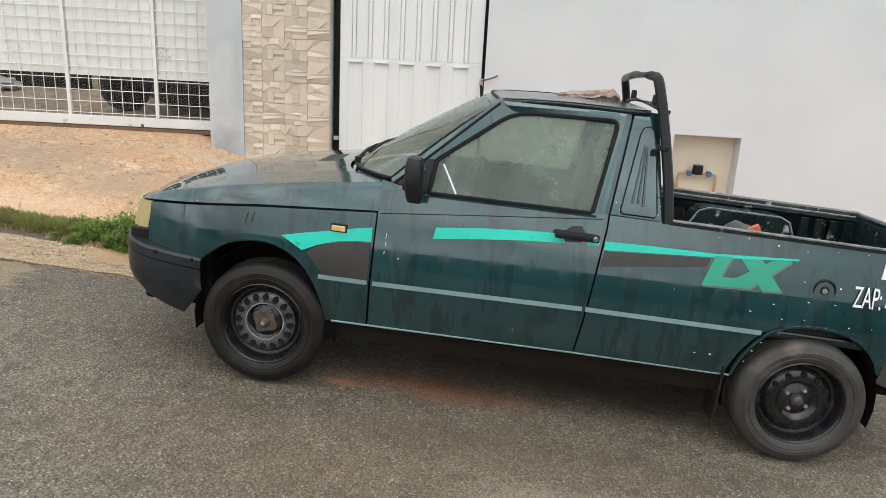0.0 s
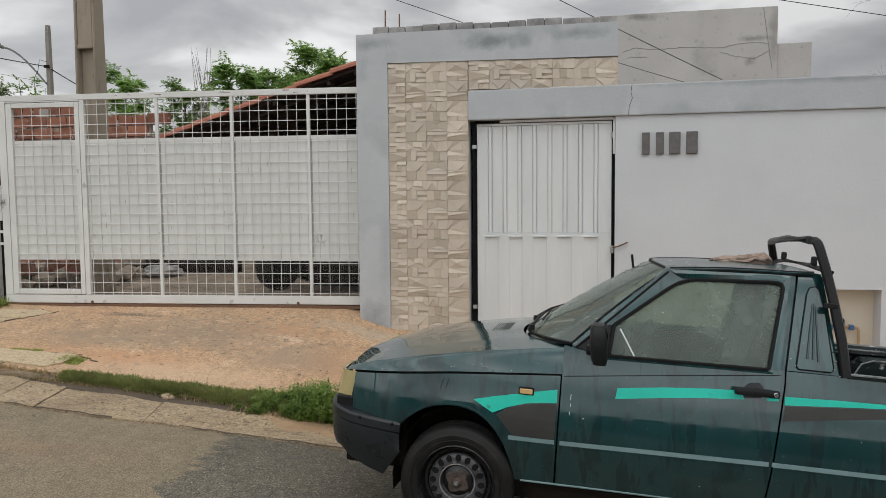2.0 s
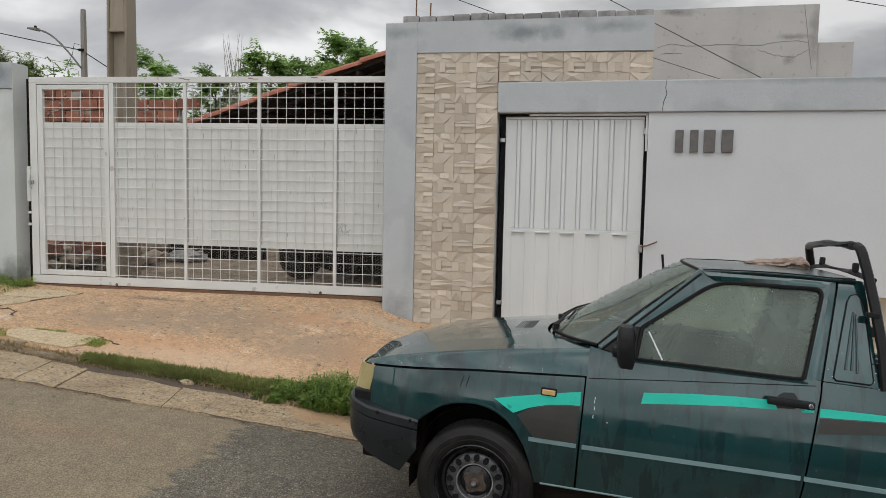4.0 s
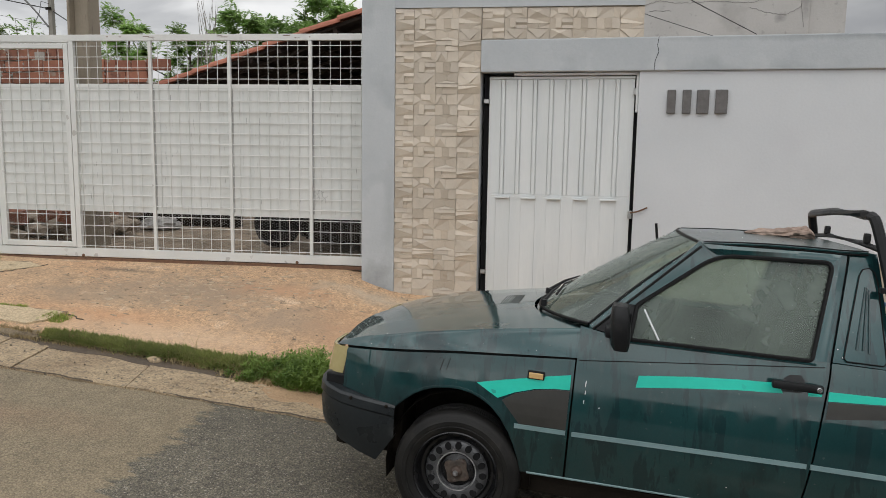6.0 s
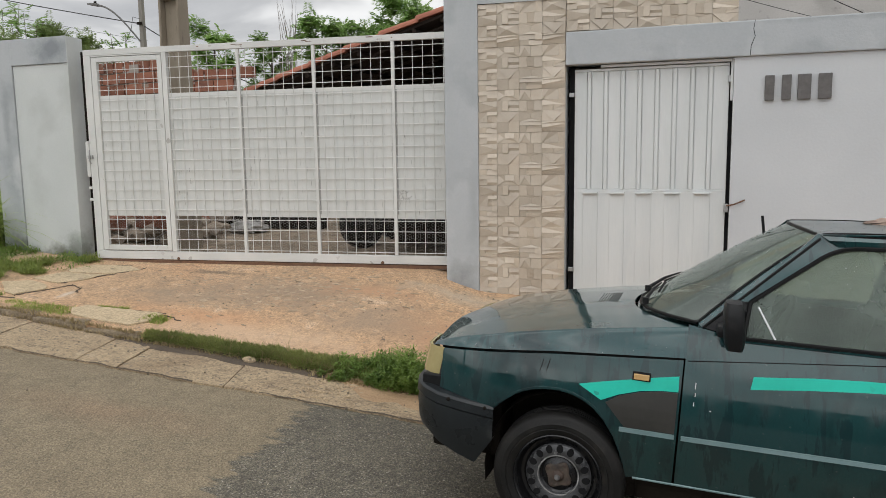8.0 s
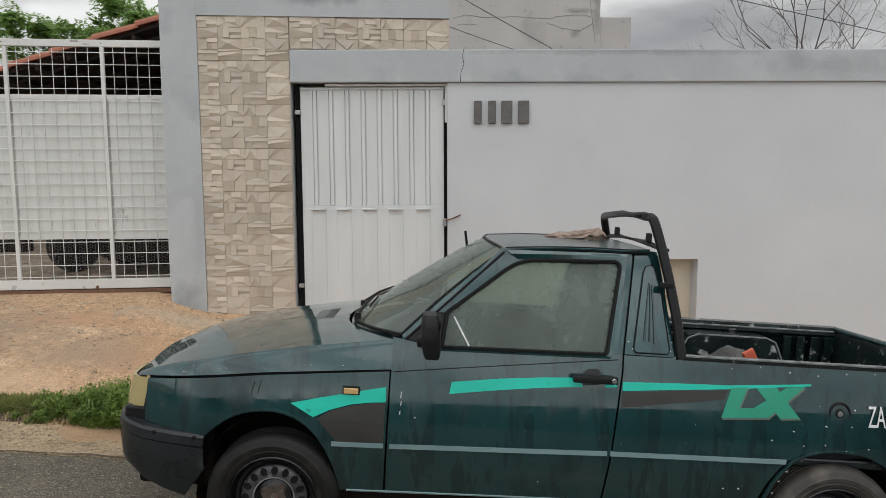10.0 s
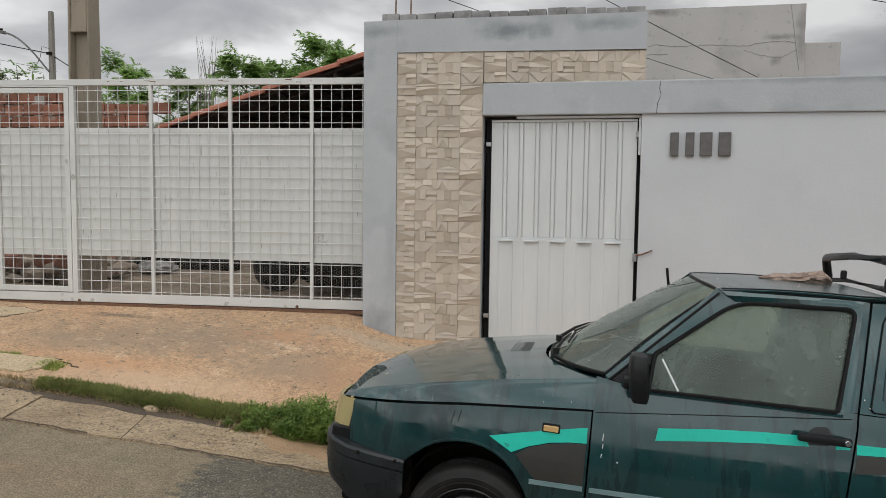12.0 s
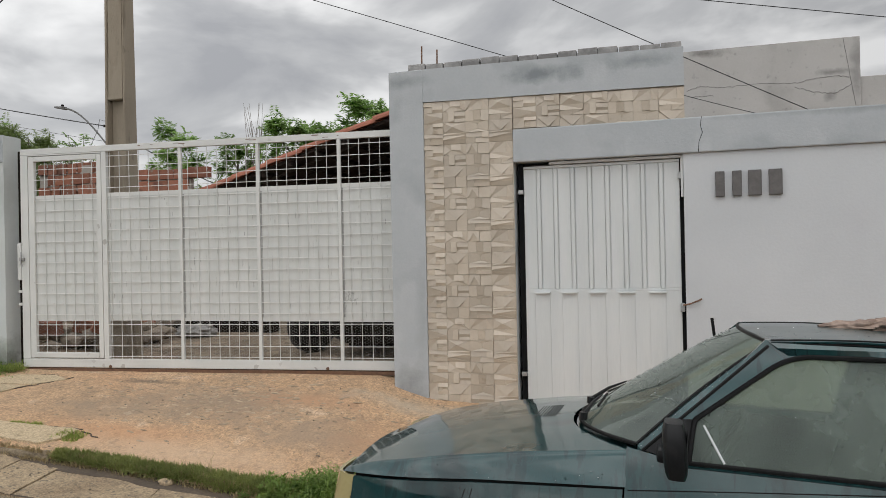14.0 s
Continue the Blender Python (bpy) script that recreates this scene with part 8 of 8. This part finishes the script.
def tree(x, y, z0, top, spread, label, seed, mat=LEAF, sprays=260, lean=(0, 0), trunk_r=0.09, low=0.45, leaf=0.17, pairs=8):
    r = random.Random(seed)
    t = thing("tree", label, "tree")
    h = top - z0
    base = Vector((x, y, z0))
    bm = bmesh.new()
    tip = base + Vector((lean[0], lean[1], h * 0.93))
    tube(bm, [base, base.lerp(tip, 0.35) + Vector((r.uniform(-0.15, 0.15), 0, 0)), base.lerp(tip, 0.7), tip], [trunk_r, trunk_r * 0.75, trunk_r * 0.45, trunk_r * 0.15], 8)
    quads = []
    limbs = 13
    for k in range(limbs):
        f = low + (1 - low) * (k + 0.3) / limbs
        a = k * 2.4 + r.uniform(-0.4, 0.4)
        root = base.lerp(tip, min(0.98, f))
        reach = spread * (1.05 - 0.65 * (f - low) / (1 - low)) * r.uniform(0.65, 1.1)
        end = root + Vector((math.cos(a) * reach, math.sin(a) * reach, reach * r.uniform(0.25, 0.75) + 0.1))
        end.z = min(end.z, top - 0.05)
        mid = root.lerp(end, 0.5) + Vector((0, 0, 0.08 * reach))
        tube(bm, [root, mid, end], [trunk_r * 0.35, trunk_r * 0.22, trunk_r * 0.08], 5)
        for j in range(int(1.9 * sprays / limbs)):
            q = root.lerp(end, r.uniform(0.30, 1.08)) + rand_dir(r) * r.uniform(0, 0.20 * spread)
            d = (rand_dir(r, 0.35) + (end - root).normalized() * 0.5).normalized()
            frond(r, quads, q, d, r.uniform(0.22, 0.42) * (0.6 + 0.3 * spread), pairs, leaf * (0.7 + 0.25 * spread))
    part("trunk", bm, BARK, t)
    ob = leaf_mesh("crown", quads, mat)
    ob.parent = t
    ob["kind"] = "stuff"
    return t


tree(-11.5, 12, 0.6, 5.7, 1.15, "young tree with feathery green leaves beyond the yard", 1, sprays=300)
tree(-9.75, 12.3, 0.6, 5.35, 0.9, "slim young tree with light feathery leaves beyond the yard", 2, sprays=230)
tree(-7.8, 12, 0.6, 5.7, 1.35, "bushy green tree behind the shed", 3, sprays=420)
tree(-6.6, 12.6, 0.6, 5.5, 1.2, "bushy green tree behind the shed", 14, sprays=320)
tree(-5.35, 12, 0.6, 5.95, 1.45, "dense green tree rising behind the shed roof", 4, sprays=560)
tree(-10.6, 16, 0.6, 4.7, 1.9, "low spreading tree in the distance", 15, sprays=320)
for k, (x, y, top, sp) in enumerate(((-8.3, 1.5, 3.70, 0.95), (-9.9, 5.0, 4.45, 1.0), (-9.4, 2.4, 3.95, 1.3), (-11.0, 2.0, 3.70, 1.5), (-13.6, 3.4, 4.05, 1.7), (-10.0, 0.9, 3.2, 1.3), (-15.2, 4.2, 4.3, 1.9), (-12.2, 0.6, 3.3, 1.6), (-9.6, 4.6, 4.2, 0.9))):
    tree(x, y, 0.6, top, sp, "dense olive green shrub growing beside the gate pillar", 30 + k, LEAF_DARK, sprays=900, trunk_r=0.06, low=0.12, leaf=0.105, pairs=9)


def switches(x, y, z0, top, spread, count, seed):
    """Upright feathery shoots that overtop the shrubs."""
    r = random.Random(seed)
    t = thing("sapling", "sapling with tall feathery shoots above the shrubs", "sapling")
    bm, quads = bmesh.new(), []
    for _ in range(count):
        a = r.uniform(0, math.tau)
        out = r.uniform(0.2, 1.0) * spread
        b0 = Vector((x, y, z0))
        tip = Vector((x + math.cos(a) * out, y + math.sin(a) * out, top - r.uniform(0, 0.55)))
        mid = b0.lerp(tip, 0.6) + Vector((0, 0, 0.25))
        tube(bm, [b0, mid, tip], [0.018, 0.010, 0.004], 5, cap=False)
        for j in range(30):
            f = 0.25 + 0.75 * j / 29
            p = b0.lerp(mid, f / 0.6) if f < 0.6 else mid.lerp(tip, (f - 0.6) / 0.4)
            d = (rand_dir(r) * 0.9 + Vector((0, 0, 0.35))).normalized()
            frond(r, quads, p, d, r.uniform(0.16, 0.30), 6, 0.13)
    part("trunk", bm, BARK, t)
    ob = leaf_mesh("crown", quads, LEAF)
    ob.parent = t
    ob["kind"] = "stuff"


switches(-12.3, 4.6, 0.6, 4.78, 0.35, 5, 71)
switches(-10.6, 3.9, 0.6, 4.75, 0.5, 9, 72)
switches(-10.05, 4.1, 0.6, 4.75, 0.4, 6, 73)
switches(-9.1, 5.6, 0.6, 4.35, 0.5, 6, 74)


def bare_tree(x, y, z0, top, label, seed, spread):
    r = random.Random(seed)
    bm = bmesh.new()

    def grow(p, d, ln, rad, depth):
        q = p + d * ln
        m = p.lerp(q, 0.5) + rand_dir(r) * ln * 0.06
        tube(bm, [p, m, q], [rad, rad * 0.8, rad * 0.55], 5, cap=False)
        if depth:
            for _ in range(r.choice((2, 3, 3))):
                grow(q if r.random() < 0.7 else m, (d + rand_dir(r, 0.25) * spread).normalized(), ln * r.uniform(0.6, 0.85), rad * 0.58, depth - 1)

    grow(Vector((x, y, z0)), Vector((0, 0, 1)), (top - z0) * 0.40, 0.040, 6)
    t = thing("bare_tree", label, "tree")
    part("twig_crown", bm, TWIG, t)


bare_tree(8.6, 5.0, 0.3, 4.6, "leafless tree with fine twigs behind the white wall", 5, 0.75)
bare_tree(9.9, 5.4, 0.3, 4.9, "leafless tree with fine twigs behind the white wall", 9, 0.8)
bm = bmesh.new()
rr = random.Random(17)
for k in range(16):
    x = -8.75 + rr.uniform(-0.25, 0.3)
    tube(bm, [(x, 11.5, 2.5), (x + rr.uniform(-0.1, 0.1), 11.5, 4.5), (x + rr.uniform(-0.25, 0.3), 11.5, rr.uniform(5.2, 6.1))], [0.014, 0.010, 0.004], 4, cap=False)
tagged(link_mesh("dry_stalks", bm, PALE_TWIG), "thin leafless stalks standing behind the shed", "dry shrub", kind="stuff")


def blades(name, label, spots, mat, count, seed, hmin, hmax, kind="stuff", verge=False, wide=1.0):
    """Grass blades over patches of (x0, x1, y0, y1, weight)."""
    r = random.Random(seed)
    vs, fs = [], []
    for _ in range(count):
        x0, x1, y0, y1 = r.choice(spots)
        x, y = r.uniform(x0, x1), r.triangular(y0, y1)
        y += kerb_y(x) if y > -0.45 and y < 0.5 and verge else 0.0
        z = (pavement_z(x, y) if y > kerb_y(x) else street(x, y) + 0.02) if y < 0.3 else 0.66
        h = r.uniform(hmin, hmax) * (0.6 + 0.7 * max(0, noise.noise((x * 2, y * 2, 5))))
        a, b = r.uniform(0, 6.28), r.uniform(0, 6.28)
        lean = Vector((math.cos(a), math.sin(a), 0)) * h * r.uniform(0.2, 0.9)
        s = Vector((math.cos(b), math.sin(b), 0)) * r.uniform(0.0025, 0.005) * wide
        p = Vector((x, y, z - 0.01))
        i = len(vs)
        vs += [p - s, p + s, p + lean * 0.35 + Vector((0, 0, h * 0.6)) + s * 0.7, p + lean * 0.35 + Vector((0, 0, h * 0.6)) - s * 0.7, p + lean + Vector((0, 0, h))]
        fs += [(i, i + 1, i + 2, i + 3), (i + 3, i + 2, i + 4)]
    me = bpy.data.meshes.new(name)
    me.from_pydata([tuple(v) for v in vs], [], fs)
    me.materials.append(mat)
    return tagged(new(name, me), label, "grass", kind=kind)


def arching(name, label, spots, mat, count, seed, hmin, hmax, wide, tuft=1.0):
    """Long blades that rise and bend over, in patches of (x0, x1, y0, y1)."""
    r = random.Random(seed)
    vs, fs = [], []
    for _ in range(count):
        x0, x1, y0, y1 = r.choice(spots)
        x, y = r.uniform(x0, x1), r.uniform(y0, y1)
        dens = noise.noise((x * 1.7 * tuft, y * 1.7 * tuft, 5))
        if dens < -0.22 + r.uniform(-0.15, 0.15):
            continue
        z = pavement_z(x, y) if y < 0.3 else 0.66
        h = r.uniform(hmin, hmax) * (0.75 + 0.6 * max(0, dens))
        a = r.uniform(0, 6.28)
        bend, turn = r.uniform(0.7, 2.2), r.uniform(-0.9, 0.9)
        out = Vector((math.cos(a), math.sin(a), 0))
        s = Vector((math.cos(a + 1.57 + turn), math.sin(a + 1.57 + turn), 0)) * r.uniform(0.6, 1.1) * wide
        p, d = Vector((x, y, z - 0.01)), (Vector((0, 0, 1)) + out * r.uniform(0.05, 0.3)).normalized()
        i = len(vs)
        for k in range(5):
            w = (1.0, 1.1, 0.95, 0.65, 0.06)[k]
            vs += [p - s * w, p + s * w]
            d = (d + (out - Vector((0, 0, 0.75))) * bend * 0.28).normalized()
            p = p + d * h / 4
        fs += [(i + 2 * k, i + 2 * k + 1, i + 2 * k + 3, i + 2 * k + 2) for k in range(4)]
    me = bpy.data.meshes.new(name)
    me.from_pydata([tuple(v) for v in vs], [], fs)
    me.materials.append(mat)
    return tagged(new(name, me), label, "grass", kind="stuff")


def creeping(name, label, place, mat, count, seed, ln, wd, height):
    """Low creeping leaves in tufts; place(r) gives x, y and a height share."""
    r = random.Random(seed)
    quads = []
    for _ in range(count):
        x, y, share = place(r)
        z = (pavement_z(x, y) if y > kerb_y(x) + 0.03 else lerp_table([(-0.05, street(x, y) + 0.02), (0.03, pavement_z(x, kerb_y(x) + 0.03))], y - kerb_y(x))) - 0.005
        h = height * share * r.uniform(0.25, 1.0)
        lean = Vector((r.gauss(0, 0.45), r.gauss(0, 0.45) - 0.15, 1)).normalized()
        for k in range(5):
            d = (rand_dir(r, 0.25) + lean * 0.35).normalized()
            s = d.cross(Vector((0.1, 0.05, 1))).normalized()
            quads.append((Vector((x, y, z)) + lean * h * (k + 1) / 5, d, s, r.uniform(*ln), r.uniform(*wd)))
    return tagged(leaf_mesh(name, quads, mat), label, "weeds", kind="stuff")


def verge_place(r):
    x = r.uniform(-2.42, 0.30)
    w = lerp_table([(-2.42, 0.03), (-2.1, 0.06), (-1.0, 0.10), (0.3, 0.14)], x)
    q = r.random()
    y = kerb_y(x) - 0.015 + (w + 0.05) * q + 0.02 * noise.noise((x * 4, 0, 2))
    return x, y, (0.30 + 1.0 * max(0, 0.32 + noise.noise((x * 5.5, y * 7, 1)))) * (1.15 - 0.5 * q)


creeping("verge_grass", "low strip of dark green creeping grass along the kerb", verge_place, TURF, 5200, 1, (0.022, 0.062), (0.004, 0.009), 0.050)
blades("kerb_grass", "short grass blades rising from the strip along the kerb", [(-2.35, 0.2, 0.02, 0.12), (-1.7, 0.2, 0.02, 0.15)], TURF, 420, 8, 0.03, 0.075, verge=True)
blades("verge_dry_grass", "dry straw-coloured grass at the gutter edge", [(-0.75, -0.05, -0.13, 0.02), (-0.6, 0.1, -0.16, 0.0), (-2.7, -2.0, -0.07, 0.03), (-2.2, -0.5, -0.06, 0.02), (-2.2, -0.5, -0.05, 0.06), (-3.5, -2.4, -0.05, 0.06), (-4.6, -3.2, -0.04, 0.05)], DRY_GRASS, 3400, 2, 0.03, 0.085, verge=True)
blades("seed_stalks", "thin seed stalks above the kerb grass", [(-1.6, -1.0, 0.03, 0.10), (-0.3, 0.35, 0.0, 0.16)], DRY_GRASS, 46, 12, 0.16, 0.34, verge=True, wide=0.5)


def lawn_place(r):
    for _ in range(40):
        x, y = r.uniform(-8.6, -4.6), r.uniform(-1.70, -0.20)
        top = lerp_table([(-8.6, -0.95), (-5.8, -0.88), (-5.1, -0.56), (-4.80, -0.20), (-4.6, -0.22)], x)
        low = lerp_table([(-8.6, -1.60), (-4.95, -1.52), (-4.74, -1.40), (-4.70, -0.5), (-4.6, -0.3)], x)
        if low < y < top and noise.noise((x * 2.6, y * 4.0, 3)) > -0.02:
            break
    return x, y, 0.5 + 0.6 * max(0, 0.3 + noise.noise((x * 3, y * 3, 6)))


creeping("pavement_grass", "patch of low green grass and weeds beside the pavement slabs", lawn_place, GRASS, 5200, 3, (0.03, 0.075), (0.006, 0.013), 0.11)
blades("joint_grass", "short grass growing in the pavement joints", [(-4.30, -3.50, -1.86, -1.70), (-4.1, -3.45, -1.95, -1.80), (-3.32, -2.98, -1.645, -1.605), (-4.85, -4.50, -1.70, -1.62), (-2.68, -2.45, -1.86, -1.64), (-4.95, -4.68, -0.34, -0.22), (-4.95, -4.70, -0.32, -0.22)], GRASS, 4200, 13, 0.02, 0.075)
arching("foot_grass", "tuft of grass at the foot of the gate pillar", [(-5.02, -4.72, -0.42, -0.23), (-6.3, -6.0, -0.5, -0.2)], GRASS, 420, 14, 0.08, 0.26, 0.0032, 3.0)
arching("tall_grass", "tall rank yellow-green grass beside the gate pillar", [(-9.5, -6.45, -0.25, 1.2), (-8.0, -6.42, -0.30, 0.5), (-7.2, -6.45, -0.35, 0.2)], TALL_GRASS, 9000, 4, 0.6, 1.7, 0.0085)

# leafy weed clump at the kerb by the pickup's nose
rr = random.Random(6)
quads = []
for _ in range(1050):
    x = rr.triangular(-0.72, 0.62, 0.18)
    y = kerb_y(x) + rr.triangular(-0.16, 0.26, 0.02)
    z = pavement_z(x, y) - 0.02 if y > kerb_y(x) else street(x, y) + 0.02
    hump = 0.30 + 0.85 * math.exp(-((x - 0.16) / 0.36) ** 2)
    if noise.noise((x * 5, y * 5, 9)) < -0.28:
        continue
    lean = Vector((rr.gauss(0, 0.30), rr.gauss(0, 0.30) - 0.12, 1)).normalized()
    h = rr.uniform(0.08, 0.27) * hump * (0.8 + 0.5 * max(0, noise.noise((x * 9, y * 9, 4)) + 0.2))
    for k in range(8):
        t = (k + 1) / 8
        for _ in range(3):
            d = (rand_dir(rr, 0.1) + lean * 0.25)
            d.z *= 0.6
            d.normalize()
            s = d.cross(Vector((0.05, 0.1, 1))).normalized()
            quads.append((Vector((x, y, z)) + lean * h * t + rand_dir(rr) * 0.012, d, s, rr.uniform(0.020, 0.044), rr.uniform(0.009, 0.018)))
ob = leaf_mesh("weed_clump", quads, WEED)
tagged(ob, "leafy green weed clump growing from the kerb", "weeds", kind="stuff")
# creeping weeds on the earth by the gate pillar
quads = []
for _ in range(900):
    x, y = rr.triangular(-7.6, -4.45, -5.4), rr.triangular(-1.0, -0.16, -0.3)
    if noise.noise((x * 1.6, y * 2.2, 3)) < -0.05 - 0.1 * (x > -5.3):
        continue
    z = pavement_z(x, y)
    h = rr.uniform(0.02, 0.11)
    for k in range(6):
        d = rand_dir(rr, 0.5)
        s = d.cross(Vector((0.1, 0, 1))).normalized()
        quads.append((Vector((x + rr.gauss(0, 0.02), y + rr.gauss(0, 0.02), z + h * k / 6)), d, s, rr.uniform(0.02, 0.06), rr.uniform(0.008, 0.016)))
ob = leaf_mesh("creeping_weeds", quads, WEED)
tagged(ob, "low creeping weeds on the earth beside the gate pillar", "weeds", kind="stuff")
# flaking crust of old cement, lying in long low scales on the driveway
bm = bmesh.new()
for _ in range(420):
    x, y = rr.gauss(-1.75, 0.75), rr.gauss(-0.78, 0.30)
    if not (-4.2 < x < 0.6 and kerb_y(x) + 0.25 < y < 0.0):
        continue
    ln, w = rr.uniform(0.010, 0.055), rr.uniform(0.004, 0.014)
    turn = rr.gauss(0.08, 0.25)
    top, low = [], []
    for k in range(7):
        a = math.tau * k / 7
        q = Vector((math.cos(a) * ln * rr.uniform(0.7, 1.1), math.sin(a) * w * rr.uniform(0.7, 1.2), 0))
        q.rotate(Matrix.Rotation(turn, 3, "Z"))
        z = pavement_z(x + q.x, y + q.y)
        low.append(bm.verts.new((x + q.x, y + q.y, z - 0.004)))
        top.append(bm.verts.new((x + q.x * 0.85, y + q.y * 0.85, z + 0.0045)))
    bm.faces.new(top)
    for k in range(7):
        bm.faces.new((low[k], low[(k + 1) % 7], top[(k + 1) % 7], top[k]))
tagged(link_mesh("cement_scales", bm, CRUST), "low flaking scales of grey-brown cement on the driveway", "cement crust", kind="stuff")
# leaf scraps and small stones on the driveway
bm = bmesh.new()
for _ in range(240):
    x = rr.uniform(-5.2, 1.0)
    y = rr.uniform(kerb_y(x) + 0.1, 0.1)
    r = rr.choice((0.004, 0.005, 0.006, 0.007, 0.010))
    vs = bmesh.ops.create_icosphere(bm, subdivisions=1, radius=r)["verts"]
    bmesh.ops.scale(bm, verts=vs, vec=(rr.uniform(0.8, 1.9), 1, 0.6))
    bmesh.ops.translate(bm, verts=vs, vec=(x, y, pavement_z(x, y) + r * 0.25))
tagged(link_mesh("litter", bm, material("dry_leaf_scraps", (0.10, 0.07, 0.045), (0.42, 0.34, 0.25), 7, 0.9, island=0.5)), "scattered small stones and dry leaf scraps on the driveway", "litter", kind="stuff")
# pebbles and crumbs along the gutter and road edge
bm = bmesh.new()
for _ in range(160):
    x, y = rr.uniform(-5.5, 1.2), rr.triangular(ROAD_EDGE - 0.9, 0.0, -2.3)
    r = rr.uniform(0.003, 0.009)
    z = street(x, y) + 0.02 if y < kerb_y(x) else pavement_z(x, y)
    vs = bmesh.ops.create_icosphere(bm, subdivisions=1, radius=r)["verts"]
    bmesh.ops.translate(bm, verts=vs, vec=(x, y, z + r * 0.4))
tagged(link_mesh("pebbles", bm, STONE), "scattered pebbles and crumbs of concrete", "pebbles", kind="stuff")

# ---- the unseen far side of the street, added for paint and glass to mirror ----
structure("wall_opposite", slab(-40, 40, -13.2, -13.0, -3.0, 0.95), material("mirrored_wall_dark", (0.045, 0.050, 0.052), (0.10, 0.105, 0.105), 1.5, 0.9, 0.2, 30), "added plain dark wall, unseen, for the car's paint and glass to mirror", "wall")
for k, (x, y, top, sp) in enumerate(((-9.5, -16, 6.2, 2.5),)):
    tree(x, y, 0.0, top, sp, "leafy tree across the street", 50 + k, sprays=420, trunk_r=0.16)
